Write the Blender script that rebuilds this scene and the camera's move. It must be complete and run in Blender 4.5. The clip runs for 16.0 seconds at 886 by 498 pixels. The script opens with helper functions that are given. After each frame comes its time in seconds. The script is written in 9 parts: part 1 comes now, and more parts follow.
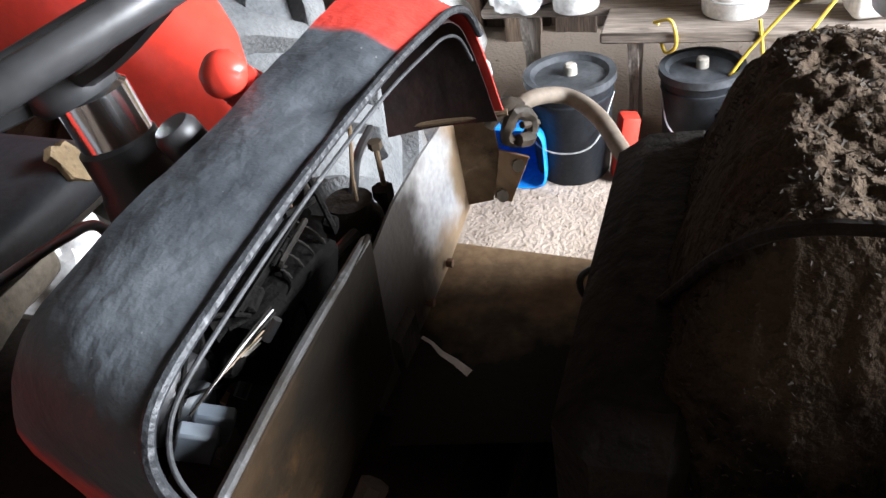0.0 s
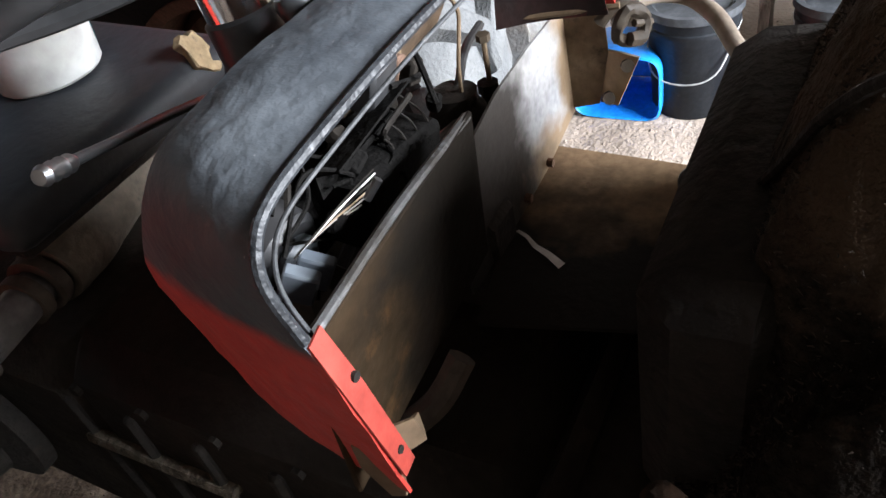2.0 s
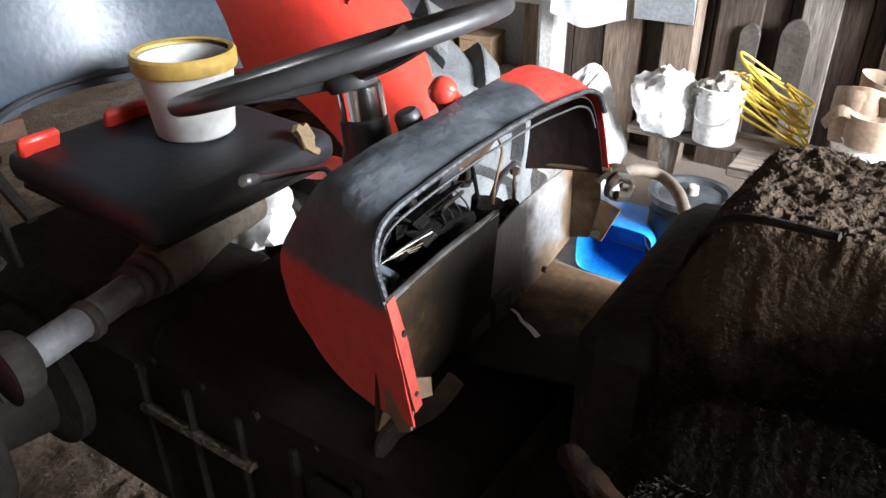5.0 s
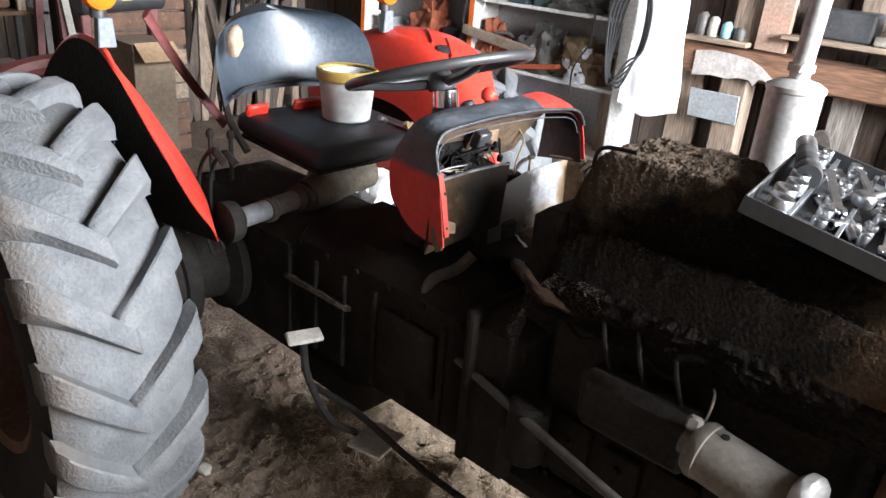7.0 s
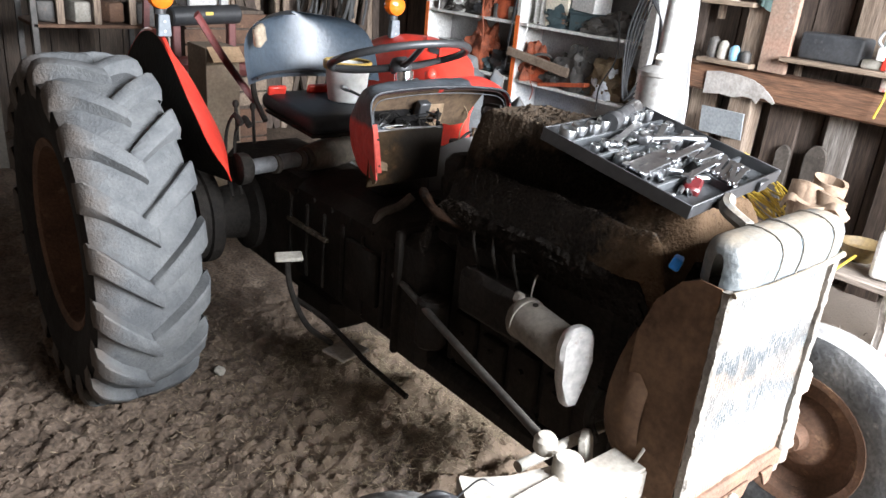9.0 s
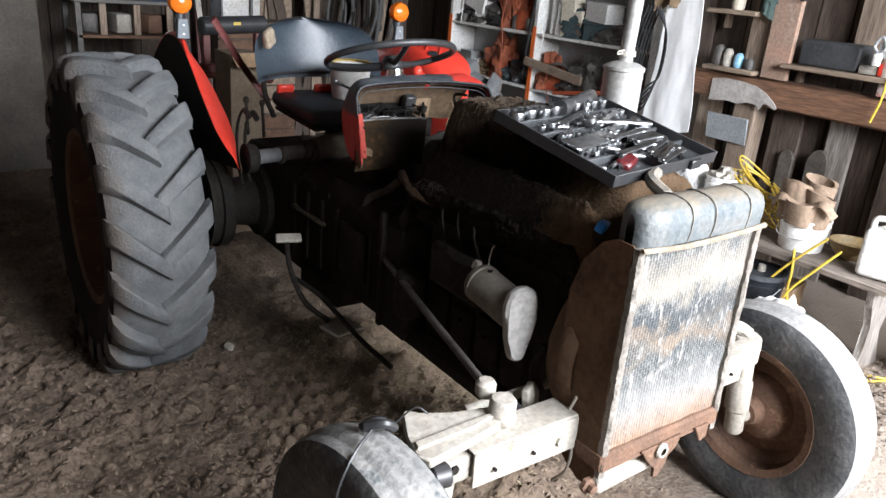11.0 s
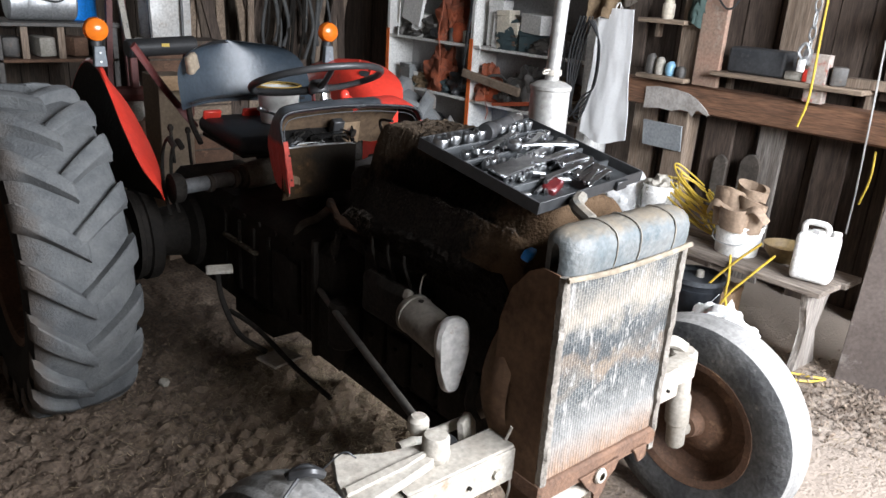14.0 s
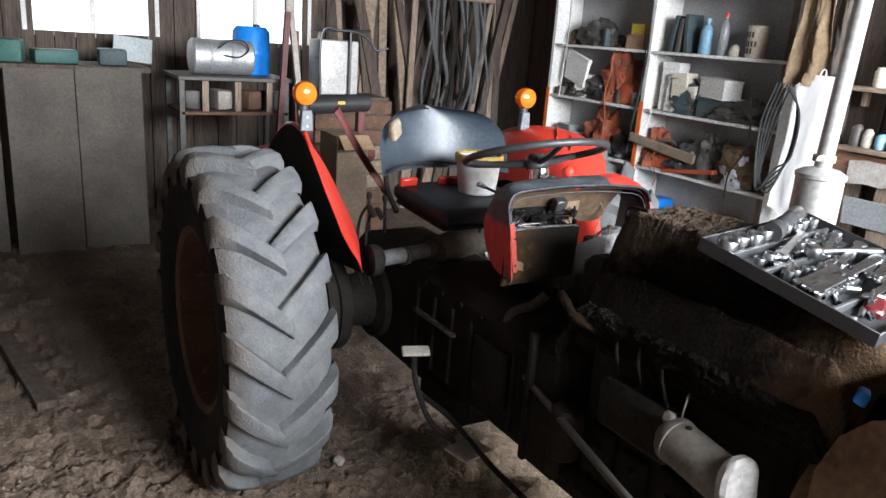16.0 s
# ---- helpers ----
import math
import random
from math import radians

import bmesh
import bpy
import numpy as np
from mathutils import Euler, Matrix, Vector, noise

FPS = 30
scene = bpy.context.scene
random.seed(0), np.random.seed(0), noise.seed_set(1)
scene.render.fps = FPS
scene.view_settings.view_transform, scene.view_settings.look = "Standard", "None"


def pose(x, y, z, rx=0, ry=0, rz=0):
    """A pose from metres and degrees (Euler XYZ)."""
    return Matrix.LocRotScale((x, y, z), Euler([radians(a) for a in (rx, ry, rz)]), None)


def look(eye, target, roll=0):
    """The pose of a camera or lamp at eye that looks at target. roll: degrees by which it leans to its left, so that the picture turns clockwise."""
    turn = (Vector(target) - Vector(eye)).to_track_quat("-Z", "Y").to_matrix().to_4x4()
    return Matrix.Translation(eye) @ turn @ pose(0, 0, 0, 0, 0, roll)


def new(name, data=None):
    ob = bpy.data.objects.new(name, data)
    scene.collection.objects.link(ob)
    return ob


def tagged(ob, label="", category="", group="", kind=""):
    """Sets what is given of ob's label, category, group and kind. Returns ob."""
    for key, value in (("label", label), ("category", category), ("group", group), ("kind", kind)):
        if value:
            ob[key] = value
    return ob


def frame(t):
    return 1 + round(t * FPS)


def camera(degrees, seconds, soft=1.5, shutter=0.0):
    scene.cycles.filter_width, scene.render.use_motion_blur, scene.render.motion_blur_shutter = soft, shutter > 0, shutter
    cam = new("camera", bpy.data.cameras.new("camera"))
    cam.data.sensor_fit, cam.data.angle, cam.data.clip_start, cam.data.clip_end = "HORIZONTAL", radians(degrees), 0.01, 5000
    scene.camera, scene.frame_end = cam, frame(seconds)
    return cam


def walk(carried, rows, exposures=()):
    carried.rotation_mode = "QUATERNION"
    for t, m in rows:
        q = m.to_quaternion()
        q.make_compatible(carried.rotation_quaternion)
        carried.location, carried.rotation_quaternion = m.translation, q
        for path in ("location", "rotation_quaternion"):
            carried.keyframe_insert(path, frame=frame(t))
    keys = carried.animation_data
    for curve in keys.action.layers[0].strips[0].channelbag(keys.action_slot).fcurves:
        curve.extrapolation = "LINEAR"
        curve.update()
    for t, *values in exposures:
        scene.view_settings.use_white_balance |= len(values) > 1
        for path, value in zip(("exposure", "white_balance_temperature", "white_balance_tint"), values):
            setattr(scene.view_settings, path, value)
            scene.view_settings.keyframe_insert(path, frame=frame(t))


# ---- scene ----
cam = camera(61.6, 16.0)
PATH = [
    (0, (-0.432, 0.843, 1.596), (1.0, 1.497, 0.362), -10.9),
    (0.5, (-0.456, 0.819, 1.574), (0.906, 1.581, 0.322), -11.1),
    (1, (-0.457, 0.809, 1.55), (0.809, 1.657, 0.256), -14.4),
    (1.5, (-0.464, 0.805, 1.55), (0.764, 1.685, 0.24), -16.7),
    (2, (-0.48, 0.822, 1.56), (0.75, 1.713, 0.258), -14.6),
    (2.5, (-0.484, 0.83, 1.555), (0.762, 1.758, 0.296), -12.6),
    (3, (-0.469, 0.826, 1.546), (0.768, 1.769, 0.289), -12.8),
    (3.5, (-0.454, 0.83, 1.58), (0.765, 1.758, 0.294), -11.6),
    (3.7, (-0.449, 0.826, 1.618), (0.785, 1.768, 0.358), -10.5),
    (5.8, (-1.03, 0.448, 1.701), (0.459, 1.424, 0.79), 3.0),
    (6, (-1.069, 0.375, 1.713), (0.392, 1.388, 0.796), 2.6),
    (6.5, (-1.281, 0.215, 1.73), (0.123, 1.382, 0.913), 1.2),
    (7, (-1.447, 0.028, 1.739), (-0.066, 1.239, 0.947), 4.9),
    (7.5, (-1.477, -0.279, 1.713), (-0.167, 1.046, 0.986), 4.7),
    (8, (-1.47, -0.516, 1.718), (-0.229, 0.864, 0.972), 6.0),
    (8.2, (-1.492, -0.562, 1.715), (-0.248, 0.816, 0.968), 4.9),
    (10.3, (-1.552, -1.05, 1.74), (-0.403, 0.443, 1.068), 6.2),
    (10.5, (-1.549, -1.063, 1.737), (-0.405, 0.436, 1.073), 5.4),
    (11, (-1.517, -1.096, 1.698), (-0.388, 0.403, 1.006), 4.8),
    (11.5, (-1.477, -1.078, 1.657), (-0.358, 0.335, 0.791), 4.7),
    (12, (-1.433, -1.073, 1.638), (-0.335, 0.287, 0.667), 4.4),
    (12.5, (-1.403, -1.075, 1.648), (-0.297, 0.243, 0.628), 4.1),
    (13, (-1.398, -1.091, 1.679), (-0.234, 0.222, 0.719), 3.4),
    (13.5, (-1.416, -1.093, 1.719), (-0.177, 0.285, 0.965), 3.2),
    (14, (-1.428, -1.087, 1.746), (-0.198, 0.343, 1.081), 3.6),
    (14.5, (-1.444, -1.075, 1.756), (-0.277, 0.435, 1.157), 2.9),
    (15, (-1.465, -1.057, 1.763), (-0.359, 0.516, 1.216), 2.7),
    (15.5, (-1.499, -0.936, 1.758), (-0.44, 0.673, 1.219), 3.2),
    (16, (-1.568, -0.643, 1.771), (-0.562, 0.992, 1.211), 4.2),
]
walk(cam, [(t, look(eye, target, roll)) for t, eye, target, roll in PATH],
     [(0, 0.92), (1.2, 1.05), (3.7, 1.05), (5.8, 1.08), (7.5, 1.28), (8.2, 1.27), (10.3, 0.1), (12, 0.05), (13, -0.3), (14, -0.15), (15, 0.1), (16, 0.6)])

# ---- light ----
world = bpy.data.worlds.new("sky")
scene.world = world
world.use_nodes = True
wn = world.node_tree
sky = wn.nodes.new("ShaderNodeTexSky")
sky.sky_type = "NISHITA"
sky.sun_disc = False
sky.sun_elevation = radians(38)
sky.sun_rotation = radians(150)
wn.nodes["Background"].inputs["Strength"].default_value = 0.12
wn.links.new(sky.outputs[0], wn.nodes["Background"].inputs["Color"])
scene.view_settings.exposure = 0.0


def area_lamp(name, eye, target, w, h, watts, colour=(0.94, 0.98, 1.06)):
    d = bpy.data.lights.new(name, "AREA")
    d.shape, d.size, d.size_y, d.energy, d.color = "RECTANGLE", w, h, watts, colour
    ob = new(name, d)
    ob.matrix_world = look(eye, target)
    return ob


DOOR_X0, DOOR_X1, DOOR_Y, DOOR_H = -0.7, 2.5, -3.2, 3.5
area_lamp("door_daylight", ((DOOR_X0 + DOOR_X1) / 2, DOOR_Y + 0.05, 2.55), ((DOOR_X0 + DOOR_X1) / 2, 0, 0.3), 3.1, 1.8, 900)
sun = bpy.data.lights.new("sun", "SUN")
sun.energy, sun.angle, sun.color = 1.0, radians(12), (1.0, 0.96, 0.9)
sun_ob = new("sun", sun)
sun_ob.matrix_world = look((4, -9, 8), (0, 0, 0))


# ---- materials ----
def surf(name, c1, c2=None, rough=0.6, metal=0.0, scale=6.0, bump=0.15, c3=None, amount=0.45, fine=60.0, vary=0.12, stretch=(1, 1, 1), coat=0.0, spec=0.5):
    """A worn surface: two colours mixed at a large scale, a third in patches, fine grain and relief."""
    m = bpy.data.materials.new(name)
    m.use_nodes = True
    nt = m.node_tree
    N, K = nt.nodes.new, nt.links.new
    b = nt.nodes["Principled BSDF"]
    tc, mp = N("ShaderNodeTexCoord"), N("ShaderNodeMapping")
    mp.inputs["Scale"].default_value = stretch
    info = N("ShaderNodeObjectInfo")
    shift = N("ShaderNodeVectorMath")
    shift.operation = "MULTIPLY_ADD"
    shift.inputs[1].default_value = (7.3, 3.1, 5.7)
    K(info.outputs["Random"], shift.inputs[0])
    K(tc.outputs["Object"], shift.inputs[2])
    K(shift.outputs[0], mp.inputs["Vector"])
    n1, n2 = N("ShaderNodeTexNoise"), N("ShaderNodeTexNoise")
    n1.inputs["Scale"].default_value, n1.inputs["Detail"].default_value, n1.inputs["Roughness"].default_value = scale, 6, 0.62
    n2.inputs["Scale"].default_value, n2.inputs["Detail"].default_value = fine, 4
    K(mp.outputs[0], n1.inputs["Vector"])
    K(mp.outputs[0], n2.inputs["Vector"])
    r1 = N("ShaderNodeValToRGB")
    r1.color_ramp.elements[0].position, r1.color_ramp.elements[1].position = 0.35, 0.65
    r1.color_ramp.elements[0].color, r1.color_ramp.elements[1].color = (*c1, 1), (*(c2 or c1), 1)
    K(n1.outputs["Fac"], r1.inputs["Fac"])
    out = r1.outputs["Color"]
    if c3:
        n3, r3, mx = N("ShaderNodeTexNoise"), N("ShaderNodeValToRGB"), N("ShaderNodeMixRGB")
        n3.inputs["Scale"].default_value, n3.inputs["Detail"].default_value, n3.inputs["Roughness"].default_value = scale * 1.7, 8, 0.7
        shift3 = N("ShaderNodeVectorMath")
        shift3.inputs[1].default_value = (11, 5, 3)
        K(mp.outputs[0], shift3.inputs[0])
        K(shift3.outputs[0], n3.inputs["Vector"])
        r3.color_ramp.elements[0].position, r3.color_ramp.elements[1].position = 0.72 - 0.4 * amount, 0.84 - 0.4 * amount
        K(n3.outputs["Fac"], r3.inputs["Fac"])
        K(r3.outputs["Color"], mx.inputs["Fac"])
        K(out, mx.inputs[1])
        mx.inputs[2].default_value = (*c3, 1)
        out = mx.outputs[0]
    hs = N("ShaderNodeHueSaturation")
    mr = N("ShaderNodeMapRange")
    mr.inputs["To Min"].default_value, mr.inputs["To Max"].default_value = 1 - vary * 2, 1 + vary * 2
    mr.inputs["From Min"].default_value, mr.inputs["From Max"].default_value = 0.25, 0.75
    K(n2.outputs["Fac"], mr.inputs["Value"])
    K(mr.outputs[0], hs.inputs["Value"])
    K(out, hs.inputs["Color"])
    K(hs.outputs[0], b.inputs["Base Color"])
    rr = N("ShaderNodeMapRange")
    rr.inputs["To Min"].default_value, rr.inputs["To Max"].default_value = max(0.05, rough - 0.12), min(1, rough + 0.12)
    K(n1.outputs["Fac"], rr.inputs["Value"])
    K(rr.outputs[0], b.inputs["Roughness"])
    b.inputs["Metallic"].default_value = metal
    b.inputs["Coat Weight"].default_value = coat
    b.inputs["Specular IOR Level"].default_value = spec
    if bump:
        bp, ad = N("ShaderNodeBump"), N("ShaderNodeMath")
        ad.operation = "ADD"
        K(n1.outputs["Fac"], ad.inputs[0])
        K(n2.outputs["Fac"], ad.inputs[1])
        K(ad.outputs[0], bp.inputs["Height"])
        bp.inputs["Strength"].default_value, bp.inputs["Distance"].default_value = bump, 0.01
        K(bp.outputs[0], b.inputs["Normal"])
    return m


def wood(name, c1, c2, scale=1.0, axis="z", rough=0.8):
    """Grain drawn out along one axis, varied from board to board."""
    s = {"x": (1.2, 14, 14), "y": (14, 1.2, 14), "z": (14, 14, 1.2)}[axis]
    return surf(name, c1, c2, rough, 0, 2.0 * scale, 0.35, tuple(v * 0.35 for v in c1), 0.3, 9 * scale, 0.25, s)


def earth():
    """Dark damp earth by the tractor; pale trodden dust towards the doorway, with daylight painted in."""
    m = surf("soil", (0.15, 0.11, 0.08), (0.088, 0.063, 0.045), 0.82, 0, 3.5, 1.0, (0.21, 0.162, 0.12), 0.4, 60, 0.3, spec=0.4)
    nt = m.node_tree
    N, K = nt.nodes.new, nt.links.new
    b = nt.nodes["Principled BSDF"]
    old = b.inputs["Base Color"].links[0].from_socket
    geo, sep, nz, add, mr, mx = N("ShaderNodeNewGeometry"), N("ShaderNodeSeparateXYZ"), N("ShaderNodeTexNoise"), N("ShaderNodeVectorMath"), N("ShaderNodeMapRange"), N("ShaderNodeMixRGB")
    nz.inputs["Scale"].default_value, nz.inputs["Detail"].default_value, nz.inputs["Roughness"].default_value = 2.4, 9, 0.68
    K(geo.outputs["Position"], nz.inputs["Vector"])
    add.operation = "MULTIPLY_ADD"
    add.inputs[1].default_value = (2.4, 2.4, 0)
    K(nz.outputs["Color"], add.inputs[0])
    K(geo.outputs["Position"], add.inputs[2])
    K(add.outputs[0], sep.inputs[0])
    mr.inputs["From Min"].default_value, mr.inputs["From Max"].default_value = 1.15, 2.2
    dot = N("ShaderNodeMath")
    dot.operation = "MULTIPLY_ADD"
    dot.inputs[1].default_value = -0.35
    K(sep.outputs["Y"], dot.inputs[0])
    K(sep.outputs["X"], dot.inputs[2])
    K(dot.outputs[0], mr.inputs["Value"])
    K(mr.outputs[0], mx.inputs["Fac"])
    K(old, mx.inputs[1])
    # paler for dust, and for the doorway's daylight put into the colour
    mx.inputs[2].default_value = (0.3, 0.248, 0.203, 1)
    # dry chaff and churned straw heaped by the gearbox
    cen, ln, edge, heap = N("ShaderNodeVectorMath"), N("ShaderNodeVectorMath"), N("ShaderNodeMapRange"), N("ShaderNodeMixRGB")
    cen.operation, ln.operation = "MULTIPLY_ADD", "LENGTH"
    cen.inputs[1].default_value, cen.inputs[2].default_value = (2.4, 0.95, 0), (-2.85, -2.25, 0)
    K(add.outputs[0], cen.inputs[0])
    K(cen.outputs[0], ln.inputs[0])
    edge.inputs["From Min"].default_value, edge.inputs["From Max"].default_value = 1.15, 0.55
    K(ln.outputs["Value"], edge.inputs["Value"])
    K(edge.outputs[0], heap.inputs["Fac"])
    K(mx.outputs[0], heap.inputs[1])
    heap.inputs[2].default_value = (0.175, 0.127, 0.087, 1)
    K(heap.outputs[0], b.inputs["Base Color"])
    return m


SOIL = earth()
PLANK = wood("weathered_plank", (0.046, 0.031, 0.023), (0.1, 0.073, 0.056))
PLANK_DARK = wood("dark_plank", (0.05, 0.036, 0.027), (0.11, 0.082, 0.06))
BEAM = wood("beam_wood", (0.2, 0.1, 0.055), (0.13, 0.068, 0.04), 1.0, "y")
POST = wood("post_wood", (0.26, 0.2, 0.15), (0.17, 0.12, 0.085))
BOARD_Y = wood("board_wood", (0.28, 0.21, 0.15), (0.17, 0.125, 0.09), 1.0, "y")
RUBBER = surf("tyre_rubber", (0.05, 0.052, 0.052), (0.1, 0.1, 0.097), 0.85, 0, 5, 0.25, (0.17, 0.15, 0.12), 0.35, 70)
RUST = surf("rust", (0.15, 0.082, 0.05), (0.09, 0.052, 0.035), 0.85, 0.1, 9, 0.4, (0.25, 0.15, 0.09), 0.35, 90)
RED = surf("red_paint", (0.62, 0.045, 0.028), (0.52, 0.035, 0.022), 0.38, 0, 5, 0.06, (0.35, 0.05, 0.035), 0.2, 50, 0.06, coat=0.2)
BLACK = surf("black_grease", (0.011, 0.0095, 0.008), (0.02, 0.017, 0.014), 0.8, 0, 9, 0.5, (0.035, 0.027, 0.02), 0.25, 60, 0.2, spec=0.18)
PRIMER = surf("mud_cream_paint", (0.36, 0.335, 0.29), (0.27, 0.24, 0.2), 0.8, 0, 7, 0.25, (0.24, 0.17, 0.11), 0.3, 70)
GREY_MUD = surf("muddy_grey", (0.4, 0.37, 0.32), (0.28, 0.26, 0.22), 0.8, 0, 7, 0.3, (0.1, 0.12, 0.125), 0.3, 70)
STEEL = surf("bright_steel", (0.42, 0.43, 0.44), (0.29, 0.295, 0.3), 0.34, 1.0, 12, 0.05)
GALV = surf("galvanised", (0.55, 0.56, 0.56), (0.45, 0.46, 0.47), 0.5, 0.7, 10, 0.08)
WHITE_PAINT = surf("white_paint", (0.74, 0.73, 0.7), (0.62, 0.61, 0.58), 0.6, 0, 3, 0.1, (0.42, 0.38, 0.33), 0.22)
WHITE_PLASTIC = surf("white_plastic", (0.8, 0.79, 0.76), (0.72, 0.71, 0.68), 0.45, 0, 4, 0.04, (0.5, 0.46, 0.4), 0.15)
ORANGE_PAINT = surf("orange_paint", (0.75, 0.17, 0.03), (0.65, 0.13, 0.03), 0.5, 0, 6, 0.08)
BLACK_PLASTIC = surf("black_plastic", (0.02, 0.021, 0.022), (0.03, 0.03, 0.031), 0.42, 0, 8, 0.05)
VINYL = surf("black_vinyl", (0.025, 0.036, 0.048), (0.038, 0.05, 0.062), 0.42, 0, 7, 0.12)
SILVER_PAINT = surf("silver_paint", (0.42, 0.415, 0.4), (0.33, 0.32, 0.3), 0.5, 0.4, 6, 0.1, (0.3, 0.24, 0.18), 0.2)
TAN_PAINT = surf("tan_rusty_paint", (0.34, 0.25, 0.16), (0.26, 0.16, 0.085), 0.6, 0, 7, 0.12, (0.16, 0.08, 0.04), 0.35)
def chaff_crust():
    """Black oily chaff, powdered with tan dust towards the fan, its lit ridge painted in."""
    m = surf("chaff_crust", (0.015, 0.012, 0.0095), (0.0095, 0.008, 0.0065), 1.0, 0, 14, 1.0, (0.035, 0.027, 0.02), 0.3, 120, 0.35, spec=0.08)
    nt = m.node_tree
    N, K = nt.nodes.new, nt.links.new
    b = nt.nodes["Principled BSDF"]
    old = b.inputs["Base Color"].links[0].from_socket
    geo, sep, nz, jit, mr, mx = N("ShaderNodeNewGeometry"), N("ShaderNodeSeparateXYZ"), N("ShaderNodeTexNoise"), N("ShaderNodeMath"), N("ShaderNodeMapRange"), N("ShaderNodeMixRGB")
    nz.inputs["Scale"].default_value, nz.inputs["Detail"].default_value, nz.inputs["Roughness"].default_value = 22, 8, 0.7
    K(geo.outputs["Position"], nz.inputs["Vector"])
    K(geo.outputs["Position"], sep.inputs[0])
    jit.operation = "MULTIPLY_ADD"
    jit.inputs[1].default_value = 0.5
    K(nz.outputs["Fac"], jit.inputs[0])
    K(sep.outputs["Y"], jit.inputs[2])
    mr.inputs["From Min"].default_value, mr.inputs["From Max"].default_value = 0.52, 0.36
    K(jit.outputs[0], mr.inputs["Value"])
    K(mr.outputs[0], mx.inputs["Fac"])
    K(old, mx.inputs[1])
    mx.inputs[2].default_value = (0.08, 0.051, 0.03, 1)
    # brown dust on the hump by the cowl, its lit top painted in too
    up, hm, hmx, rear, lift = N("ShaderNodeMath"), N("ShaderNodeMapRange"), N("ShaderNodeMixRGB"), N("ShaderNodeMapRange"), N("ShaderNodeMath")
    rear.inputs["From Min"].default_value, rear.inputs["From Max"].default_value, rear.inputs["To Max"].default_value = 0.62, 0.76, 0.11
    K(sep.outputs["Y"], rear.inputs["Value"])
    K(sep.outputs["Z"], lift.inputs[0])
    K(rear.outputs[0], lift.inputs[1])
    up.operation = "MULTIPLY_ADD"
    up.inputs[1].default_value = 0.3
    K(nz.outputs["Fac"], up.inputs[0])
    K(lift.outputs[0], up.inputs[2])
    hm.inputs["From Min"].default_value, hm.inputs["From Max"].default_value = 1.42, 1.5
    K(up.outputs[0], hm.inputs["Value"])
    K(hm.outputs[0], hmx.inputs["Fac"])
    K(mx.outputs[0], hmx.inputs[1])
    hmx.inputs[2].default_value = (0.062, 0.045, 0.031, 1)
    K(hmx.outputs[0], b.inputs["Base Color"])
    return m


CHAFF = chaff_crust()
YELLOW = surf("yellow_cable", (0.58, 0.41, 0.05), (0.48, 0.33, 0.045), 0.5, 0, 10, 0.05)
BLUE_PLASTIC = surf("blue_plastic", (0.01, 0.24, 0.75), (0.01, 0.2, 0.65), 0.4, 0, 8, 0.04)
CANVAS = surf("brown_canvas", (0.2, 0.14, 0.08), (0.14, 0.095, 0.055), 0.9, 0, 10, 0.3)
LEATHER = surf("tan_leather", (0.3, 0.215, 0.15), (0.22, 0.155, 0.105), 0.75, 0, 8, 0.2)


# ---- mesh helpers ----
def thing(name, at, label, category, group="", kind=""):
    ob = new(name)
    ob.empty_display_size = 0.05
    ob.location = at
    return tagged(ob, label, category, group, kind)


HOME = {}


def part(name, bm, material, parent, label="", smooth=True):
    """Links a bmesh, whose places are in the world, as one mesh under a thing or a part."""
    me = bpy.data.meshes.new(name)
    o = HOME.get(parent.name, Vector(parent.location)) if parent else Vector()
    if parent and parent.name not in HOME:
        HOME[parent.name] = o
    bmesh.ops.translate(bm, verts=bm.verts, vec=-o)
    bmesh.ops.recalc_face_normals(bm, faces=bm.faces)
    bm.to_mesh(me)
    bm.free()
    for p in me.polygons:
        p.use_smooth = smooth
    if smooth:
        me.set_sharp_from_angle(angle=radians(38))
    me.materials.append(material)
    ob = new(name, me)
    if parent:
        ob.parent = parent
    HOME[ob.name] = o
    return tagged(ob, label) if label else ob


def single(name, bm, material, label, category, group="", kind="", smooth=True, at=(0, 0, 0)):
    """A thing of one mesh, with its origin at the given place."""
    me = bpy.data.meshes.new(name)
    bmesh.ops.translate(bm, verts=bm.verts, vec=-Vector(at))
    bmesh.ops.recalc_face_normals(bm, faces=bm.faces)
    bm.to_mesh(me)
    bm.free()
    for p in me.polygons:
        p.use_smooth = smooth
    if smooth:
        me.set_sharp_from_angle(angle=radians(38))
    me.materials.append(material)
    ob = new(name, me)
    ob.location = at
    HOME[ob.name] = Vector(at)
    return tagged(ob, label, category, group, kind)


def box(size, at, rot=(0, 0, 0), bevel=0.0, bm=None, seg=1):
    """A box about its middle, its edges rounded by bevel."""
    bm = bm or bmesh.new()
    made = bmesh.ops.create_cube(bm, size=1.0)["verts"]
    bmesh.ops.scale(bm, verts=made, vec=size)
    if bevel:
        edges = {e for v in made for e in v.link_edges}
        made = [v for v in bmesh.ops.bevel(bm, geom=list(edges), offset=bevel, segments=seg, affect="EDGES", profile=0.5)["verts"]]
    bmesh.ops.transform(bm, matrix=pose(*at, *rot), verts=list(set(made)))
    return bm


